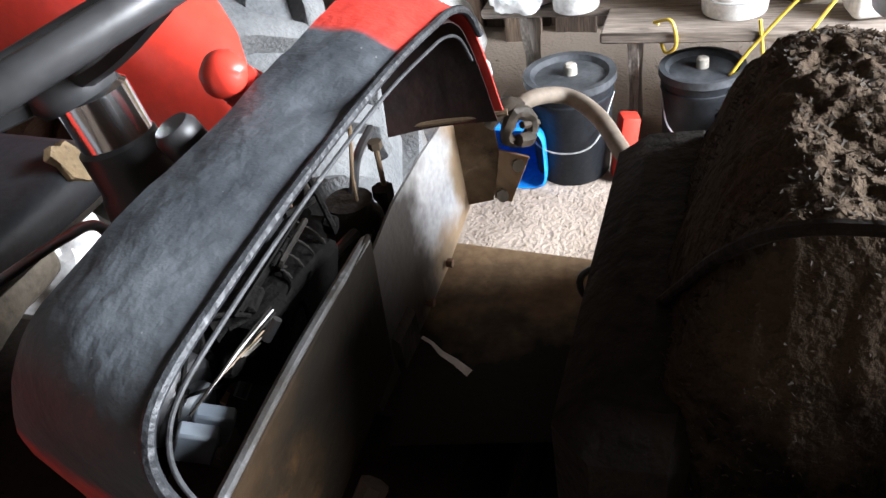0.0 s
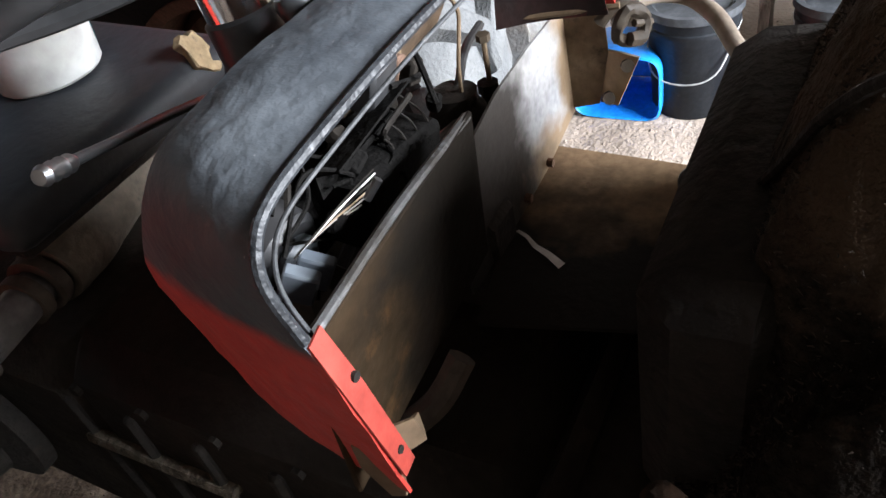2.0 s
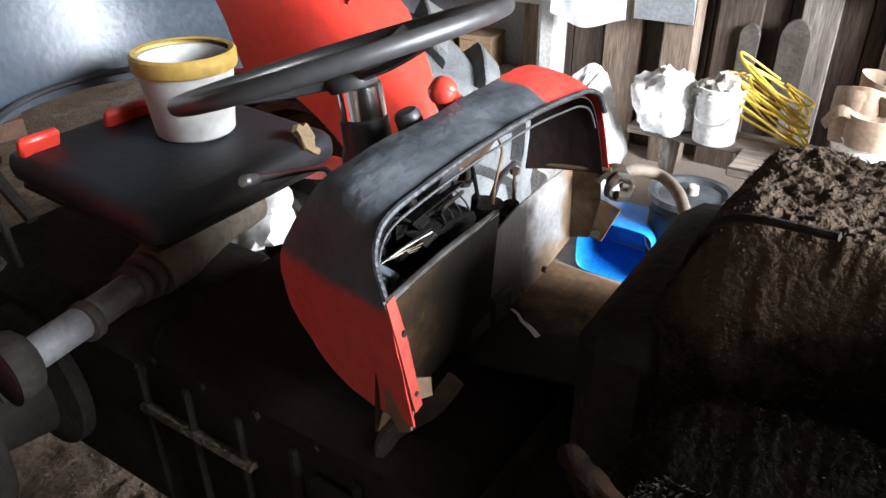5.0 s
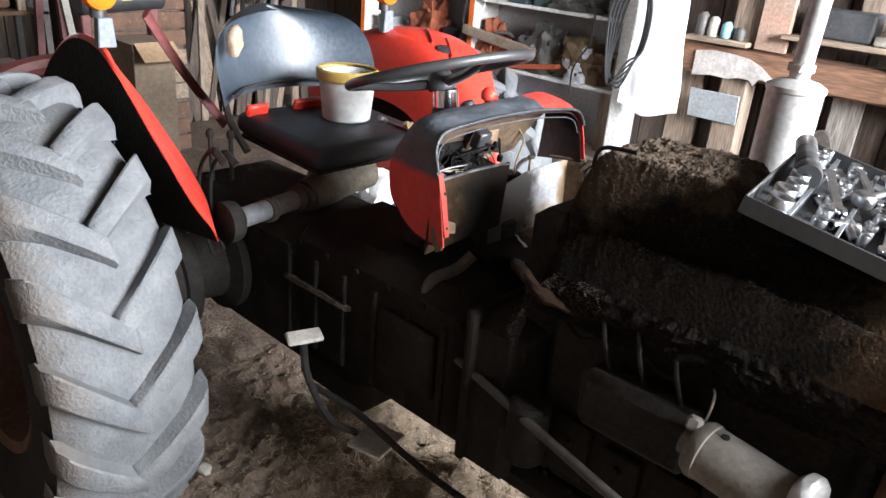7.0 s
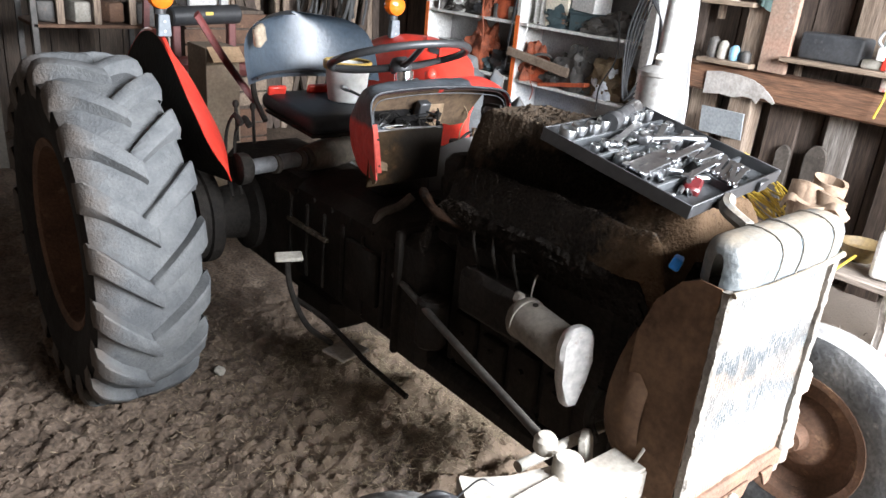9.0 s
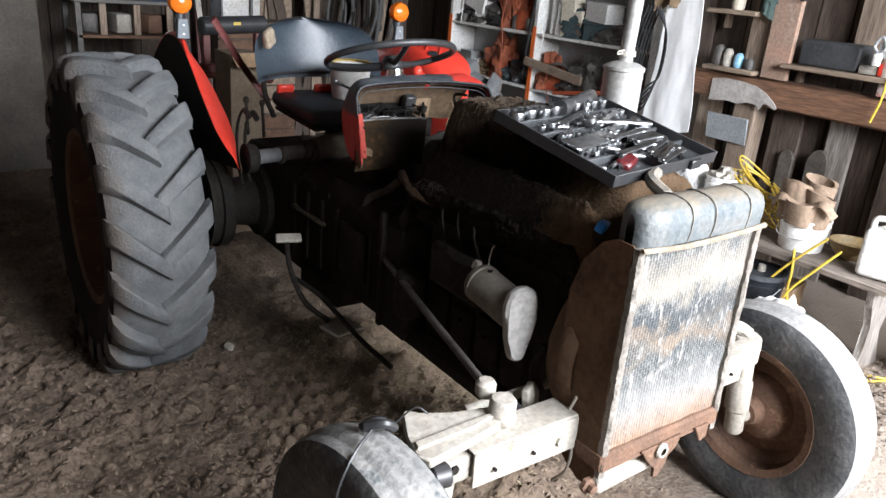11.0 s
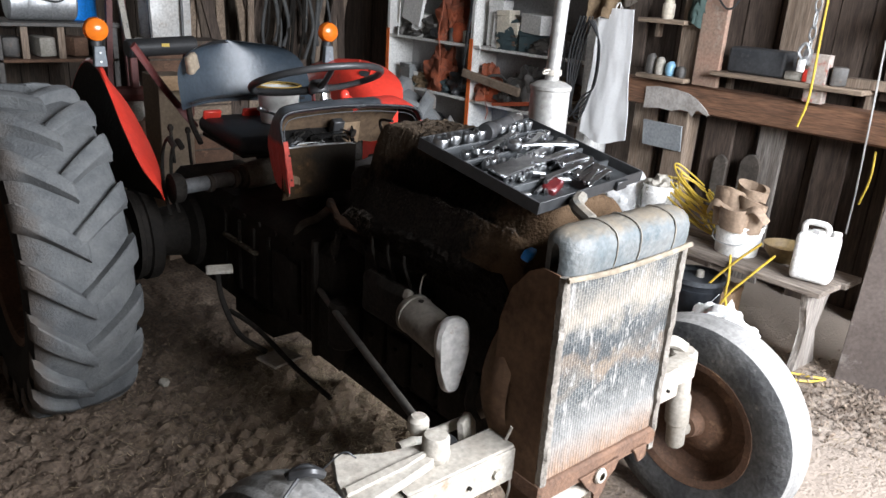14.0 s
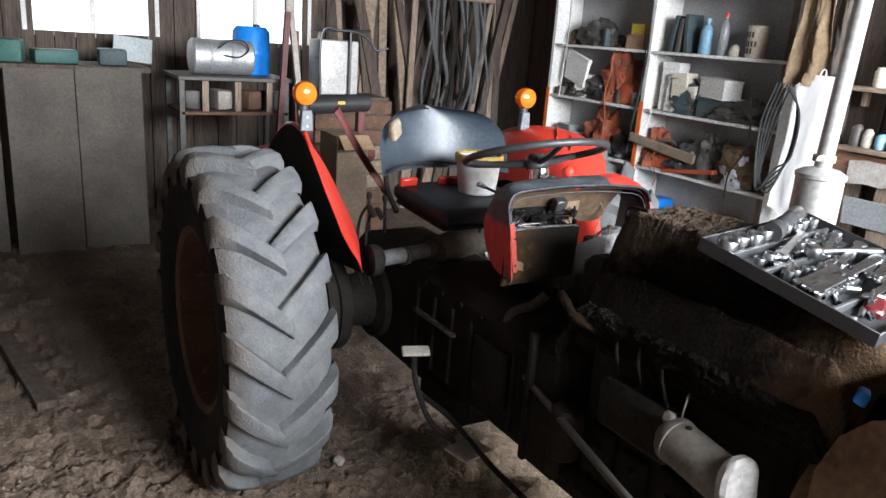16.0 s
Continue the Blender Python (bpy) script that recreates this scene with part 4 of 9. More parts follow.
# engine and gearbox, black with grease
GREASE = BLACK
ROAD_DUST = surf("dusty_casting", (0.085, 0.072, 0.06), (0.045, 0.038, 0.031), 0.85, 0, 9, 0.3, (0.04, 0.033, 0.027), 0.35, 60, spec=0.25)
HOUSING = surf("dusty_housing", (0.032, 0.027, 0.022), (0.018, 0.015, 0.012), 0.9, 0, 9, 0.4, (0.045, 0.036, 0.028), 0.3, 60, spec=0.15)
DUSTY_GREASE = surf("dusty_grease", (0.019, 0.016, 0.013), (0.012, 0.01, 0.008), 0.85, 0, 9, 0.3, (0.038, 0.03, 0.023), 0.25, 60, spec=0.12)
ELBOW = surf("rusting_iron", (0.012, 0.009, 0.007), (0.03, 0.015, 0.008), 0.9, 0, 22, 0.5, (0.07, 0.034, 0.014), 0.3, 60, spec=0.1)
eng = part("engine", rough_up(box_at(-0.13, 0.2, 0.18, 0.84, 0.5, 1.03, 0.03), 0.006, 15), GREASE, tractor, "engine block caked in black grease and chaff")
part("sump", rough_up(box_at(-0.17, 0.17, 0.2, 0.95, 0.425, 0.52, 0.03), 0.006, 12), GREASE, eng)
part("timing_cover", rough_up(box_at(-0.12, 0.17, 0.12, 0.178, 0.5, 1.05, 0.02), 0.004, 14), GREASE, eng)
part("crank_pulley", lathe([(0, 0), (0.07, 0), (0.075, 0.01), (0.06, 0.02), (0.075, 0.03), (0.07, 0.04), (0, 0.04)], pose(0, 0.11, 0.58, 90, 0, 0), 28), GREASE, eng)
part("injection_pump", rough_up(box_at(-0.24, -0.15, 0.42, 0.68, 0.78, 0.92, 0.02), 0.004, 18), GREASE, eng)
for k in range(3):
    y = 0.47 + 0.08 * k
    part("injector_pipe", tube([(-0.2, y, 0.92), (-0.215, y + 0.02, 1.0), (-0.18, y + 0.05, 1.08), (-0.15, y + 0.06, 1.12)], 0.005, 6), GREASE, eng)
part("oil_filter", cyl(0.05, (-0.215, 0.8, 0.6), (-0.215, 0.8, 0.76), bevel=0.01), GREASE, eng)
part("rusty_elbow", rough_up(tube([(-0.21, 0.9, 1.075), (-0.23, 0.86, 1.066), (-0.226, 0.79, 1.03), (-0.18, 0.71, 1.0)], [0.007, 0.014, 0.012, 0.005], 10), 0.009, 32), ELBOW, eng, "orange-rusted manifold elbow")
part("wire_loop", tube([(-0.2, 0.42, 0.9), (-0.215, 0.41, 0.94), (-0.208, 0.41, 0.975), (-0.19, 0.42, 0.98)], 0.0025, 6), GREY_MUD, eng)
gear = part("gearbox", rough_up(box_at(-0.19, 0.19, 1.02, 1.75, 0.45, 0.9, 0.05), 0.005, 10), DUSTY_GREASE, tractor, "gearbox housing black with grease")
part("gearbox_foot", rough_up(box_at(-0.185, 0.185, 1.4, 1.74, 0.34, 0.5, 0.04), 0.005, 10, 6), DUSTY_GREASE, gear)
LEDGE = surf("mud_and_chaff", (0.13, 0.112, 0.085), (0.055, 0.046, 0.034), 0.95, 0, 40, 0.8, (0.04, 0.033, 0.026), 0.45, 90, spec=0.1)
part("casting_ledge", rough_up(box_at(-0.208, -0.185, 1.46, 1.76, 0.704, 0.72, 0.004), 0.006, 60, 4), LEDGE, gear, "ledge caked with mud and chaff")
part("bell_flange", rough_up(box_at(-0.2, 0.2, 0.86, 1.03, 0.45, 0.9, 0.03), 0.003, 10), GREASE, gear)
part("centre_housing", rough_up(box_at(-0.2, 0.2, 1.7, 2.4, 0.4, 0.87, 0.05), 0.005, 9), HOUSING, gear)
for s in (-1, 1):
    ax = part("rear_axle", lathe([(0, 0), (0.17, 0), (0.17, 0.03), (0.12, 0.05), (0.1, 0.2), (0.11, 0.42), (0.15, 0.44), (0.15, 0.47), (0, 0.47)], pose(s * 0.2, RY, RZ, 0, s * 90, 0), 28), GREASE, tractor, "dark rear axle trumpet")
    part("brake_drum", lathe([(0, 0), (0.2, 0), (0.205, 0.01), (0.205, 0.05), (0.19, 0.055), (0.19, 0.075), (0.2, 0.08), (0.2, 0.1), (0, 0.1)], pose(s * 0.39, RY, RZ + 0.01, 0, s * 90, 0), 36), GREASE, ax)
# brake drum, bands and levers beside the fender
part("shaft_hub", rough_up(lathe([(0, -0.02), (0.045, -0.02), (0.055, -0.012), (0.06, 0.0), (0.06, 0.03), (0, 0.04)], pose(-0.38, 1.763, 0.93, 0, -90, 0), 32), 0.002, 20), GREASE, tractor, "greasy black hub beside the mudguard")
for x, y, r in ((-0.37, 1.86, 0.17), (-0.34, 1.85, 0.16)):
    part("brake_band", tube([(x, y + r * math.cos(a) * 0.6, 0.94 + r * math.sin(a)) for a in np.radians([-70, -20, 30, 80, 120])], 0.012, 8, flat=0.5), GREASE, tractor)
part("band_clip", box((0.02, 0.02, 0.05), (-0.385, 1.73, 0.93), (12, 0, 0), 0.003), STEEL, tractor, "bright spring clip")
for x, y, z in ((-0.33, 1.95, 1.12), (-0.25, 1.97, 1.1)):
    part("lever_knob", lathe([(0, 0), (0.01, 0.003), (0.013, 0.014), (0.009, 0.026), (0, 0.03)], Matrix.Translation((x, y, z)), 14), DUSTY_GREASE, tractor)
    part("lever", cyl(0.007, (x + 0.02, y + 0.03, z - 0.14), (x, y, z + 0.003), seg=8), GREASE, tractor)
LIFT = surf("dusty_lift_casting", (0.15, 0.13, 0.102), (0.08, 0.068, 0.053), 0.85, 0, 10, 0.35, (0.045, 0.038, 0.03), 0.4, 70, spec=0.2)
lift = part("lift_casting", rough_up(tube([(0.24, 1.88, 0.935), (0.123, 1.88, 0.935), (0.0, 1.84, 0.93), (-0.085, 1.815, 0.93)], [0.05, 0.062, 0.06, 0.052], 20), 0.005, 18), LIFT, tractor, "dusty tan lift casting under the seat")
part("port", lathe([(0, 0.002), (0.02, 0.002), (0.024, 0.012), (0.03, 0.012), (0.032, 0.004), (0.032, -0.02)], Matrix.Translation((0.118, 1.862, 0.99)) @ Vector((-0.2, -0.75, 0.62)).to_track_quat("Z", "Y").to_matrix().to_4x4(), 24), BLACK, lift, "round black port")
part("cross_shaft", tube([(-0.07, 1.82, 0.93), (-0.2, 1.785, 0.935), (-0.4, 1.76, 0.93)], 0.03, 16), surf("shaft_grey", (0.16, 0.165, 0.17), (0.1, 0.1, 0.1), 0.6, 0.1, 12, 0.2, (0.05, 0.045, 0.04), 0.3, 70), lift, "dull grey cross shaft")
for x, r in ((-0.1, 0.046), (-0.135, 0.04), (-0.25, 0.037)):
    part("collar", lathe([(r - 0.014, -0.012), (r, -0.01), (r, 0.01), (r - 0.014, 0.012)], Matrix.Translation((x, 1.82 + (x + 0.07) * 0.24, 0.931)) @ Vector((-1, -0.25, 0.02)).to_track_quat("Z", "Y").to_matrix().to_4x4(), 24), ROAD_DUST, lift)
DYNAMO = surf("dynamo_grime", (0.17, 0.15, 0.125), (0.1, 0.088, 0.07), 0.75, 0, 7, 0.25, (0.06, 0.05, 0.04), 0.35, 70)
# dynamo with its front plate
dyn = part("dynamo", lathe([(0, 0), (0.046, 0), (0.053, 0.006), (0.055, 0.02), (0.055, 0.17), (0.058, 0.172), (0.058, 0.186), (0.05, 0.2), (0.03, 0.205), (0.03, 0.22), (0, 0.22)], pose(-0.262, 0.215, 0.868, -86, 0, -6), 32), DYNAMO, tractor, "cream cylindrical dynamo")
shield = [(0.05, 0.0), (0.057, 0.03), (0.052, 0.066), (0.03, 0.086), (-0.005, 0.09), (-0.036, 0.08), (-0.054, 0.05), (-0.056, 0.01), (-0.044, -0.05), (-0.034, -0.105), (-0.02, -0.12), (0.016, -0.12), (0.026, -0.1), (0.036, -0.05)]
bm = slab([(x * 0.86, y) for x, y in shield], 0.034, pose(-0.266, 0.216, 0.862, 86, 0, -14), bevel=0.009)
part("end_plate", bm, surf("bright_cast", (0.5, 0.49, 0.47), (0.4, 0.385, 0.36), 0.38, 0.35, 12, 0.25, (0.2, 0.14, 0.09), 0.28), dyn, "pale shield-shaped end plate")
part("terminal", cyl(0.008, (-0.25, 0.36, 0.918), (-0.25, 0.36, 0.936), seg=8), DUSTY_GREASE, dyn)
part("dynamo_lug", box((0.02, 0.03, 0.03), (-0.25, 0.42, 0.93), (0, 20, 0), 0.006), DYNAMO, dyn)
rd = random.Random(33)
for k in range(4):
    y = 0.33 + 0.13 * k
    part("side_cover", rough_up(box((0.03, 0.1, 0.16), (-0.14, y, 0.62 + 0.02 * (k % 2)), (0, 0, 0), 0.01, seg=2), 0.003, 25, k), DUSTY_GREASE, eng)
    part("cover_bolt", cyl(0.009, (-0.155, y, 0.66), (-0.168, y, 0.66), seg=6), DUSTY_GREASE, eng)
for k in range(9):
    y, z = 0.25 + 0.075 * k, 0.52 + 0.01 * (k % 3)
    part("sump_bolt", cyl(0.008, (-0.128, y, z), (-0.145, y, z), seg=6), DUSTY_GREASE, eng)
for k in range(6):
    y = 1.05 + 0.13 * k
    part("housing_bolt", cyl(0.01, (-0.18, y, 0.84), (-0.2, y, 0.84), seg=6), DUSTY_GREASE, gear)
    part("housing_rib", rough_up(box((0.02, 0.02, 0.3), (-0.192, y + 0.05, 0.66), (0, 0, 0), 0.006), 0.003, 20, k), BLACK, gear)
part("flange", rough_up(box((0.44, 0.03, 0.44), (0, 1.0, 0.69), (0, 0, 0), 0.012, seg=2), 0.004, 14), DUSTY_GREASE, gear)
part("side_plate", rough_up(box((0.02, 0.2, 0.2), (-0.2, 1.22, 0.68), (0, 0, 0), 0.01, seg=2), 0.003, 18), DUSTY_GREASE, gear)
for k in range(5):
    part("loom", tube([(-0.14, 0.35 + 0.1 * k, 0.98), (-0.16 - 0.02 * rd.random(), 0.42 + 0.1 * k, 0.94 + 0.04 * rd.random()), (-0.15, 0.5 + 0.1 * k, 0.97)], 0.006, 6), GREASE, eng)
part("fan_belt_guard", tube([(-0.22, 0.14, 0.8), (-0.24, 0.15, 0.72), (-0.2, 0.15, 0.64)], 0.014, 8), GREASE, eng)


def crust_top(x, y):
    """Height of the chaff lying on the engine."""
    t = min(max((x + 0.135) / 0.06, 0), 1)
    ridge = 1.165 + 0.012 * noise.noise(Vector((y * 8, 0, 0)))
    back = min(max((y - 0.45) / 0.12, 0), 1)
    top = 1.25 + 0.085 * back * back * (3 - 2 * back)
    top -= 0.05 * max(0, (x - 0.12) / 0.12) ** 2
    z = ridge + (top - ridge) * t * t * (3 - 2 * t)
    edge = min(max((0.875 - y) / 0.1, 0), 1)
    front = min(max((y - 0.06) / 0.06, 0), 1)
    lip = 0.03 * math.exp(-((x + 0.17) / 0.016) ** 2) * min(max((0.8 - y) / 0.15, 0), 1)
    return z + lip - 0.22 * (1 - edge) ** 2.2 - 0.12 * (1 - front) ** 2 - 0.08 * max(0, (-0.17 - x) / 0.03) ** 2


def crust_lump(x, y):
    p = Vector((x, y, 0))
    k = 0.3 + 0.3 * min(max((y - 0.42) / 0.15, 0), 1)
    return k * (0.014 * noise.fractal(p * 22, 0.8, 2.1, 4) + 0.012 * (abs(noise.noise(p * 55)) - 0.2) + 0.008 * noise.noise(p * 95))


bm = bmesh.new()
ys, xs = np.linspace(0.06, 0.88, 230), np.linspace(-0.2, 0.25, 140)
top = [[bm.verts.new((x, y + 0.012 * noise.noise(Vector((x * 9, y * 9, 3))), crust_top(x, y) + crust_lump(x, y))) for x in xs] for y in ys]
for a, b in zip(top, top[1:]):
    for k in range(len(xs) - 1):
        bm.faces.new((a[k], a[k + 1], b[k + 1], b[k]))
ring = [*top[0], *[r[-1] for r in top[1:]], *top[-1][-2::-1], *[r[0] for r in top[-2:0:-1]]]
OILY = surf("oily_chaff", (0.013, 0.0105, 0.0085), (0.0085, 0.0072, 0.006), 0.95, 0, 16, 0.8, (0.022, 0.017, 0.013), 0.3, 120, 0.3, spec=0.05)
skirt = bmesh.new()
levels = []
for f, q in [(k / 16, float(np.interp(k / 16, (0, 0.12, 0.3, 0.55, 0.8, 1), (0, 0.012, 0.016, 0.006, -0.004, -0.012)))) for k in range(17)]:
    row = []
    for v in ring:
        out = Vector((v.co.x - 0.03, v.co.y - 0.45, 0)).normalized()
        p = Vector((v.co.x, v.co.y, v.co.z + (0.98 - v.co.z) * f)) + out * (q + (0.014 * noise.fractal(v.co * 15 + Vector((0, 0, f * 4)), 0.8, 2, 4) + 0.012 * (abs(noise.noise(v.co * 48 + Vector((0, 0, f * 14)))) - 0.2) if f else 0))
        row.append(skirt.verts.new(p))
    levels.append(row)
wall_pts = [(levels[i][k].co.copy(), levels[i + 1][k].co.copy()) for i in range(11) for k in range(len(ring)) if levels[0][k].co.y > 0.66]
for a, b in zip(levels, levels[1:]):
    for k in range(len(ring)):
        j = (k + 1) % len(ring)
        skirt.faces.new((a[k], a[j], b[j], b[k]))
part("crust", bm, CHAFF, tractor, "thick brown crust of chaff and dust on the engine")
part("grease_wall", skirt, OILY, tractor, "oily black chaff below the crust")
part("manifold", rough_up(box_at(-0.13, 0.3, 0.82, 0.935, 0.88, 1.18, 0.03), 0.012, 18), BLACK, tractor, "greasy black casting behind the crust")
# loose chaff standing up on the crust
bm = bmesh.new()
r2 = random.Random(8)
for k in range(9100):
    x, y = (r2.uniform(-0.19, 0.24), 0.87 - 0.36 * r2.random() ** 1.6) if k < 8500 else (r2.gauss(-0.17, 0.006), r2.uniform(0.1, 0.42))
    z = crust_top(x, y) + crust_lump(x, y)
    p, d = Vector((x, y, z - 0.001)), Vector((r2.gauss(0, 1), r2.gauss(0, 1), r2.uniform(0, 0.9))).normalized()
    s = d.orthogonal().normalized() * r2.uniform(0.0005, 0.0011)
    h = r2.uniform(0.002, 0.006)
    bm.faces.new([bm.verts.new(v) for v in (p - s, p + s, p + s * 0.4 + d * h, p - s * 0.4 + d * h)])
for _ in range(6500):
    a, b = r2.choice(wall_pts)
    p = a.lerp(b, r2.random())
    d = Vector((p.x - 0.03 + r2.gauss(0, 0.12), p.y - 0.45 + r2.gauss(0, 0.12), r2.uniform(-0.1, 0.3))).normalized()
    q = d.orthogonal().normalized() * r2.uniform(0.0005, 0.0011)
    h = r2.uniform(0.002, 0.006)
    bm.faces.new([bm.verts.new(v) for v in (p - q, p + q, p + q * 0.4 + d * h, p - q * 0.4 + d * h)])
tagged(part("chaff", bm, surf("chaff_bits", (0.06, 0.047, 0.034), (0.02, 0.016, 0.012), 0.95, 0, 60, 0, vary=0.3), tractor, "loose chaff bits"), kind="stuff")

# battery carrier: wall panel, upright plate, floor plate
PLATE = surf("dusty_plate", (0.33, 0.34, 0.355), (0.28, 0.27, 0.25), 0.6, 0, 5, 0.1, (0.2, 0.125, 0.07), 0.26, 90)
GRIMY = surf("grimy_tan", (0.03, 0.024, 0.018), (0.065, 0.047, 0.03), 0.6, 0, 4, 0.15, (0.11, 0.078, 0.046), 0.3, 70, spec=0.3)
RUSTY_TAN = surf("rusty_tan", (0.17, 0.12, 0.075), (0.11, 0.075, 0.045), 0.7, 0, 8, 0.2, (0.05, 0.035, 0.022), 0.4, 70, spec=0.2)


def grease_and_shade(m, clean, greasy):
    """Blackens a sheet along x, from clean to greasy: grease smears, and painted shade on the floor plate."""
    nt = m.node_tree
    N, K = nt.nodes.new, nt.links.new
    b = nt.nodes["Principled BSDF"]
    old = b.inputs["Base Color"].links[0].from_socket
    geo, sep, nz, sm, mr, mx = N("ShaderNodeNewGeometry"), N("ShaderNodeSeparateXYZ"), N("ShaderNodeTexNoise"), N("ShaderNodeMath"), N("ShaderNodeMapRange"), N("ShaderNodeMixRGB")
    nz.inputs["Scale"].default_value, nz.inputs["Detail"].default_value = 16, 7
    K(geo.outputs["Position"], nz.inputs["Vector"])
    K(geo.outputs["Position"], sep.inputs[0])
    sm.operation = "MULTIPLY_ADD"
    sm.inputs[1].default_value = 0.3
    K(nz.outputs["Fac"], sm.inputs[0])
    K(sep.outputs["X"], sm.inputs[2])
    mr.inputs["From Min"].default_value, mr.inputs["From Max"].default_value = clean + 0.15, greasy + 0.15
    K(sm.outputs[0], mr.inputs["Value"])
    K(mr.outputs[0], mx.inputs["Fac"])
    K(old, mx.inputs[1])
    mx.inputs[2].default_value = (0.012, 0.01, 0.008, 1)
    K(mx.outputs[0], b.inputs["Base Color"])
    return m


def rust_rim(m):
    """Tan rust creeping in from the far upright edge of the plate and up from its foot."""
    nt = m.node_tree
    N, K = nt.nodes.new, nt.links.new
    b = nt.nodes["Principled BSDF"]
    old = b.inputs["Base Color"].links[0].from_socket
    geo, sep, nz, sx, sz, mx = N("ShaderNodeNewGeometry"), N("ShaderNodeSeparateXYZ"), N("ShaderNodeTexNoise"), N("ShaderNodeMath"), N("ShaderNodeMapRange"), N("ShaderNodeMixRGB")
    nz.inputs["Scale"].default_value, nz.inputs["Detail"].default_value = 24, 8
    K(geo.outputs["Position"], nz.inputs["Vector"])
    K(geo.outputs["Position"], sep.inputs[0])
    far, foot, top = N("ShaderNodeMapRange"), N("ShaderNodeMapRange"), N("ShaderNodeMath")
    far.inputs["From Min"].default_value, far.inputs["From Max"].default_value = 0.29, 0.36
    foot.inputs["From Min"].default_value, foot.inputs["From Max"].default_value = 1.06, 0.98
    K(sep.outputs["X"], far.inputs["Value"])
    K(sep.outputs["Z"], foot.inputs["Value"])
    top.operation = "MAXIMUM"
    K(far.outputs[0], top.inputs[0])
    K(foot.outputs[0], top.inputs[1])
    sx.operation = "ADD"
    K(top.outputs[0], sx.inputs[0])
    K(nz.outputs["Fac"], sx.inputs[1])
    sz.inputs["From Min"].default_value, sz.inputs["From Max"].default_value = 0.72, 1.12
    K(sx.outputs[0], sz.inputs["Value"])
    K(sz.outputs[0], mx.inputs["Fac"])
    K(old, mx.inputs[1])
    mx.inputs[2].default_value = (0.21, 0.145, 0.085, 1)
    K(mx.outputs[0], b.inputs["Base Color"])
    return m


PANEL = grease_and_shade(surf("grease_and_shade", (0.038, 0.025, 0.014), (0.02, 0.013, 0.008), 0.7, 0, 7, 0.15, (0.075, 0.041, 0.018), 0.35, 70, spec=0.03), -0.2, -0.09)
PLATE = grease_and_shade(rust_rim(PLATE), 0.25, 0.16)
# the shadow lying across the floor plate is painted in as black
FLOOR_PLATE = grease_and_shade(surf("floor_plate_rust", (0.2, 0.135, 0.08), (0.14, 0.092, 0.053), 0.7, 0, 6, 0.15, (0.08, 0.05, 0.03), 0.2, 70, spec=0.1), 0.28, 0.13)
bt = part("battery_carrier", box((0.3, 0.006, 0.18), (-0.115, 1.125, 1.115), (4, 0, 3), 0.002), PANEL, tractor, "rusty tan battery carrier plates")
part("rolled_edge", tube([(-0.262, 1.114, 1.205), (-0.12, 1.122, 1.207), (0.03, 1.128, 1.2)], 0.005, 8), surf("worn_edge", (0.12, 0.12, 0.12), (0.05, 0.045, 0.04), 0.45, 0.6, 20, 0.2, (0.2, 0.21, 0.22), 0.35, 90), bt, "rolled edge worn to bare metal")
plate_rows = [[(0.02, 1.16, 0.966), (0.165, 1.158, 0.968), (0.25, 1.156, 0.975), (0.355, 1.152, 1.0)], [(0.02, 1.165, 1.05), (0.155, 1.163, 1.05), (0.25, 1.16, 1.06), (0.358, 1.154, 1.075)], [(0.02, 1.168, 1.11), (0.16, 1.166, 1.143), (0.25, 1.162, 1.15), (0.359, 1.155, 1.154)]]
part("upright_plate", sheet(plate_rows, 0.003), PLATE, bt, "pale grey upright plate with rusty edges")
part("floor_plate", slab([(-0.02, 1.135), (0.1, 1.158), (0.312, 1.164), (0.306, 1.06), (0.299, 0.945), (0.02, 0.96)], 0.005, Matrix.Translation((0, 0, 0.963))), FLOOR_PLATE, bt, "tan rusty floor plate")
for p in ((0.172, 1.152, 0.988), (0.245, 1.15, 0.99)):
    part("bolt", cyl(0.006, p, (p[0], p[1] - 0.008, p[2]), seg=6), RUST, bt)
bm = sheet([[(0.352, 1.153, 1.15), (0.356, 1.13, 1.15), (0.36, 1.104, 1.147)], [(0.354, 1.154, 1.08), (0.358, 1.13, 1.085), (0.361, 1.1, 1.088)], [(0.354, 1.154, 1.005), (0.358, 1.135, 1.008), (0.361, 1.115, 1.012)]], 0.004)
part("hanger", bm, RUSTY_TAN, bt, "bent tan hanger with two bolts")
bm = sheet([[(0.361, 1.108, 1.09), (0.352, 1.085, 1.092), (0.35, 1.058, 1.087)], [(0.361, 1.114, 1.012), (0.354, 1.1, 1.014), (0.352, 1.088, 1.014)]], 0.004)
part("hanger_tab", bm, TAN_PAINT, bt, "worn tan tab")
for p in ((0.35, 1.074, 1.076), (0.352, 1.1, 1.026)):
    part("bolt", rough_up(cyl(0.0085, p, (p[0] - 0.01, p[1] - 0.004, p[2] + 0.004), seg=8), 0.0015, 60), GRIMY, bt, "crusted bolt head")
part("torn_strip", sheet([[(0.131, 1.147, 0.972), (0.12, 1.13, 0.976), (0.112, 1.116, 0.971), (0.1, 1.095, 0.975), (0.09, 1.074, 0.971)], [(0.127, 1.149, 0.972), (0.117, 1.132, 0.974), (0.106, 1.119, 0.971), (0.093, 1.098, 0.973), (0.08, 1.078, 0.971)]], 0.0006), WHITE_PLASTIC, bt, "crumpled white plastic strip")
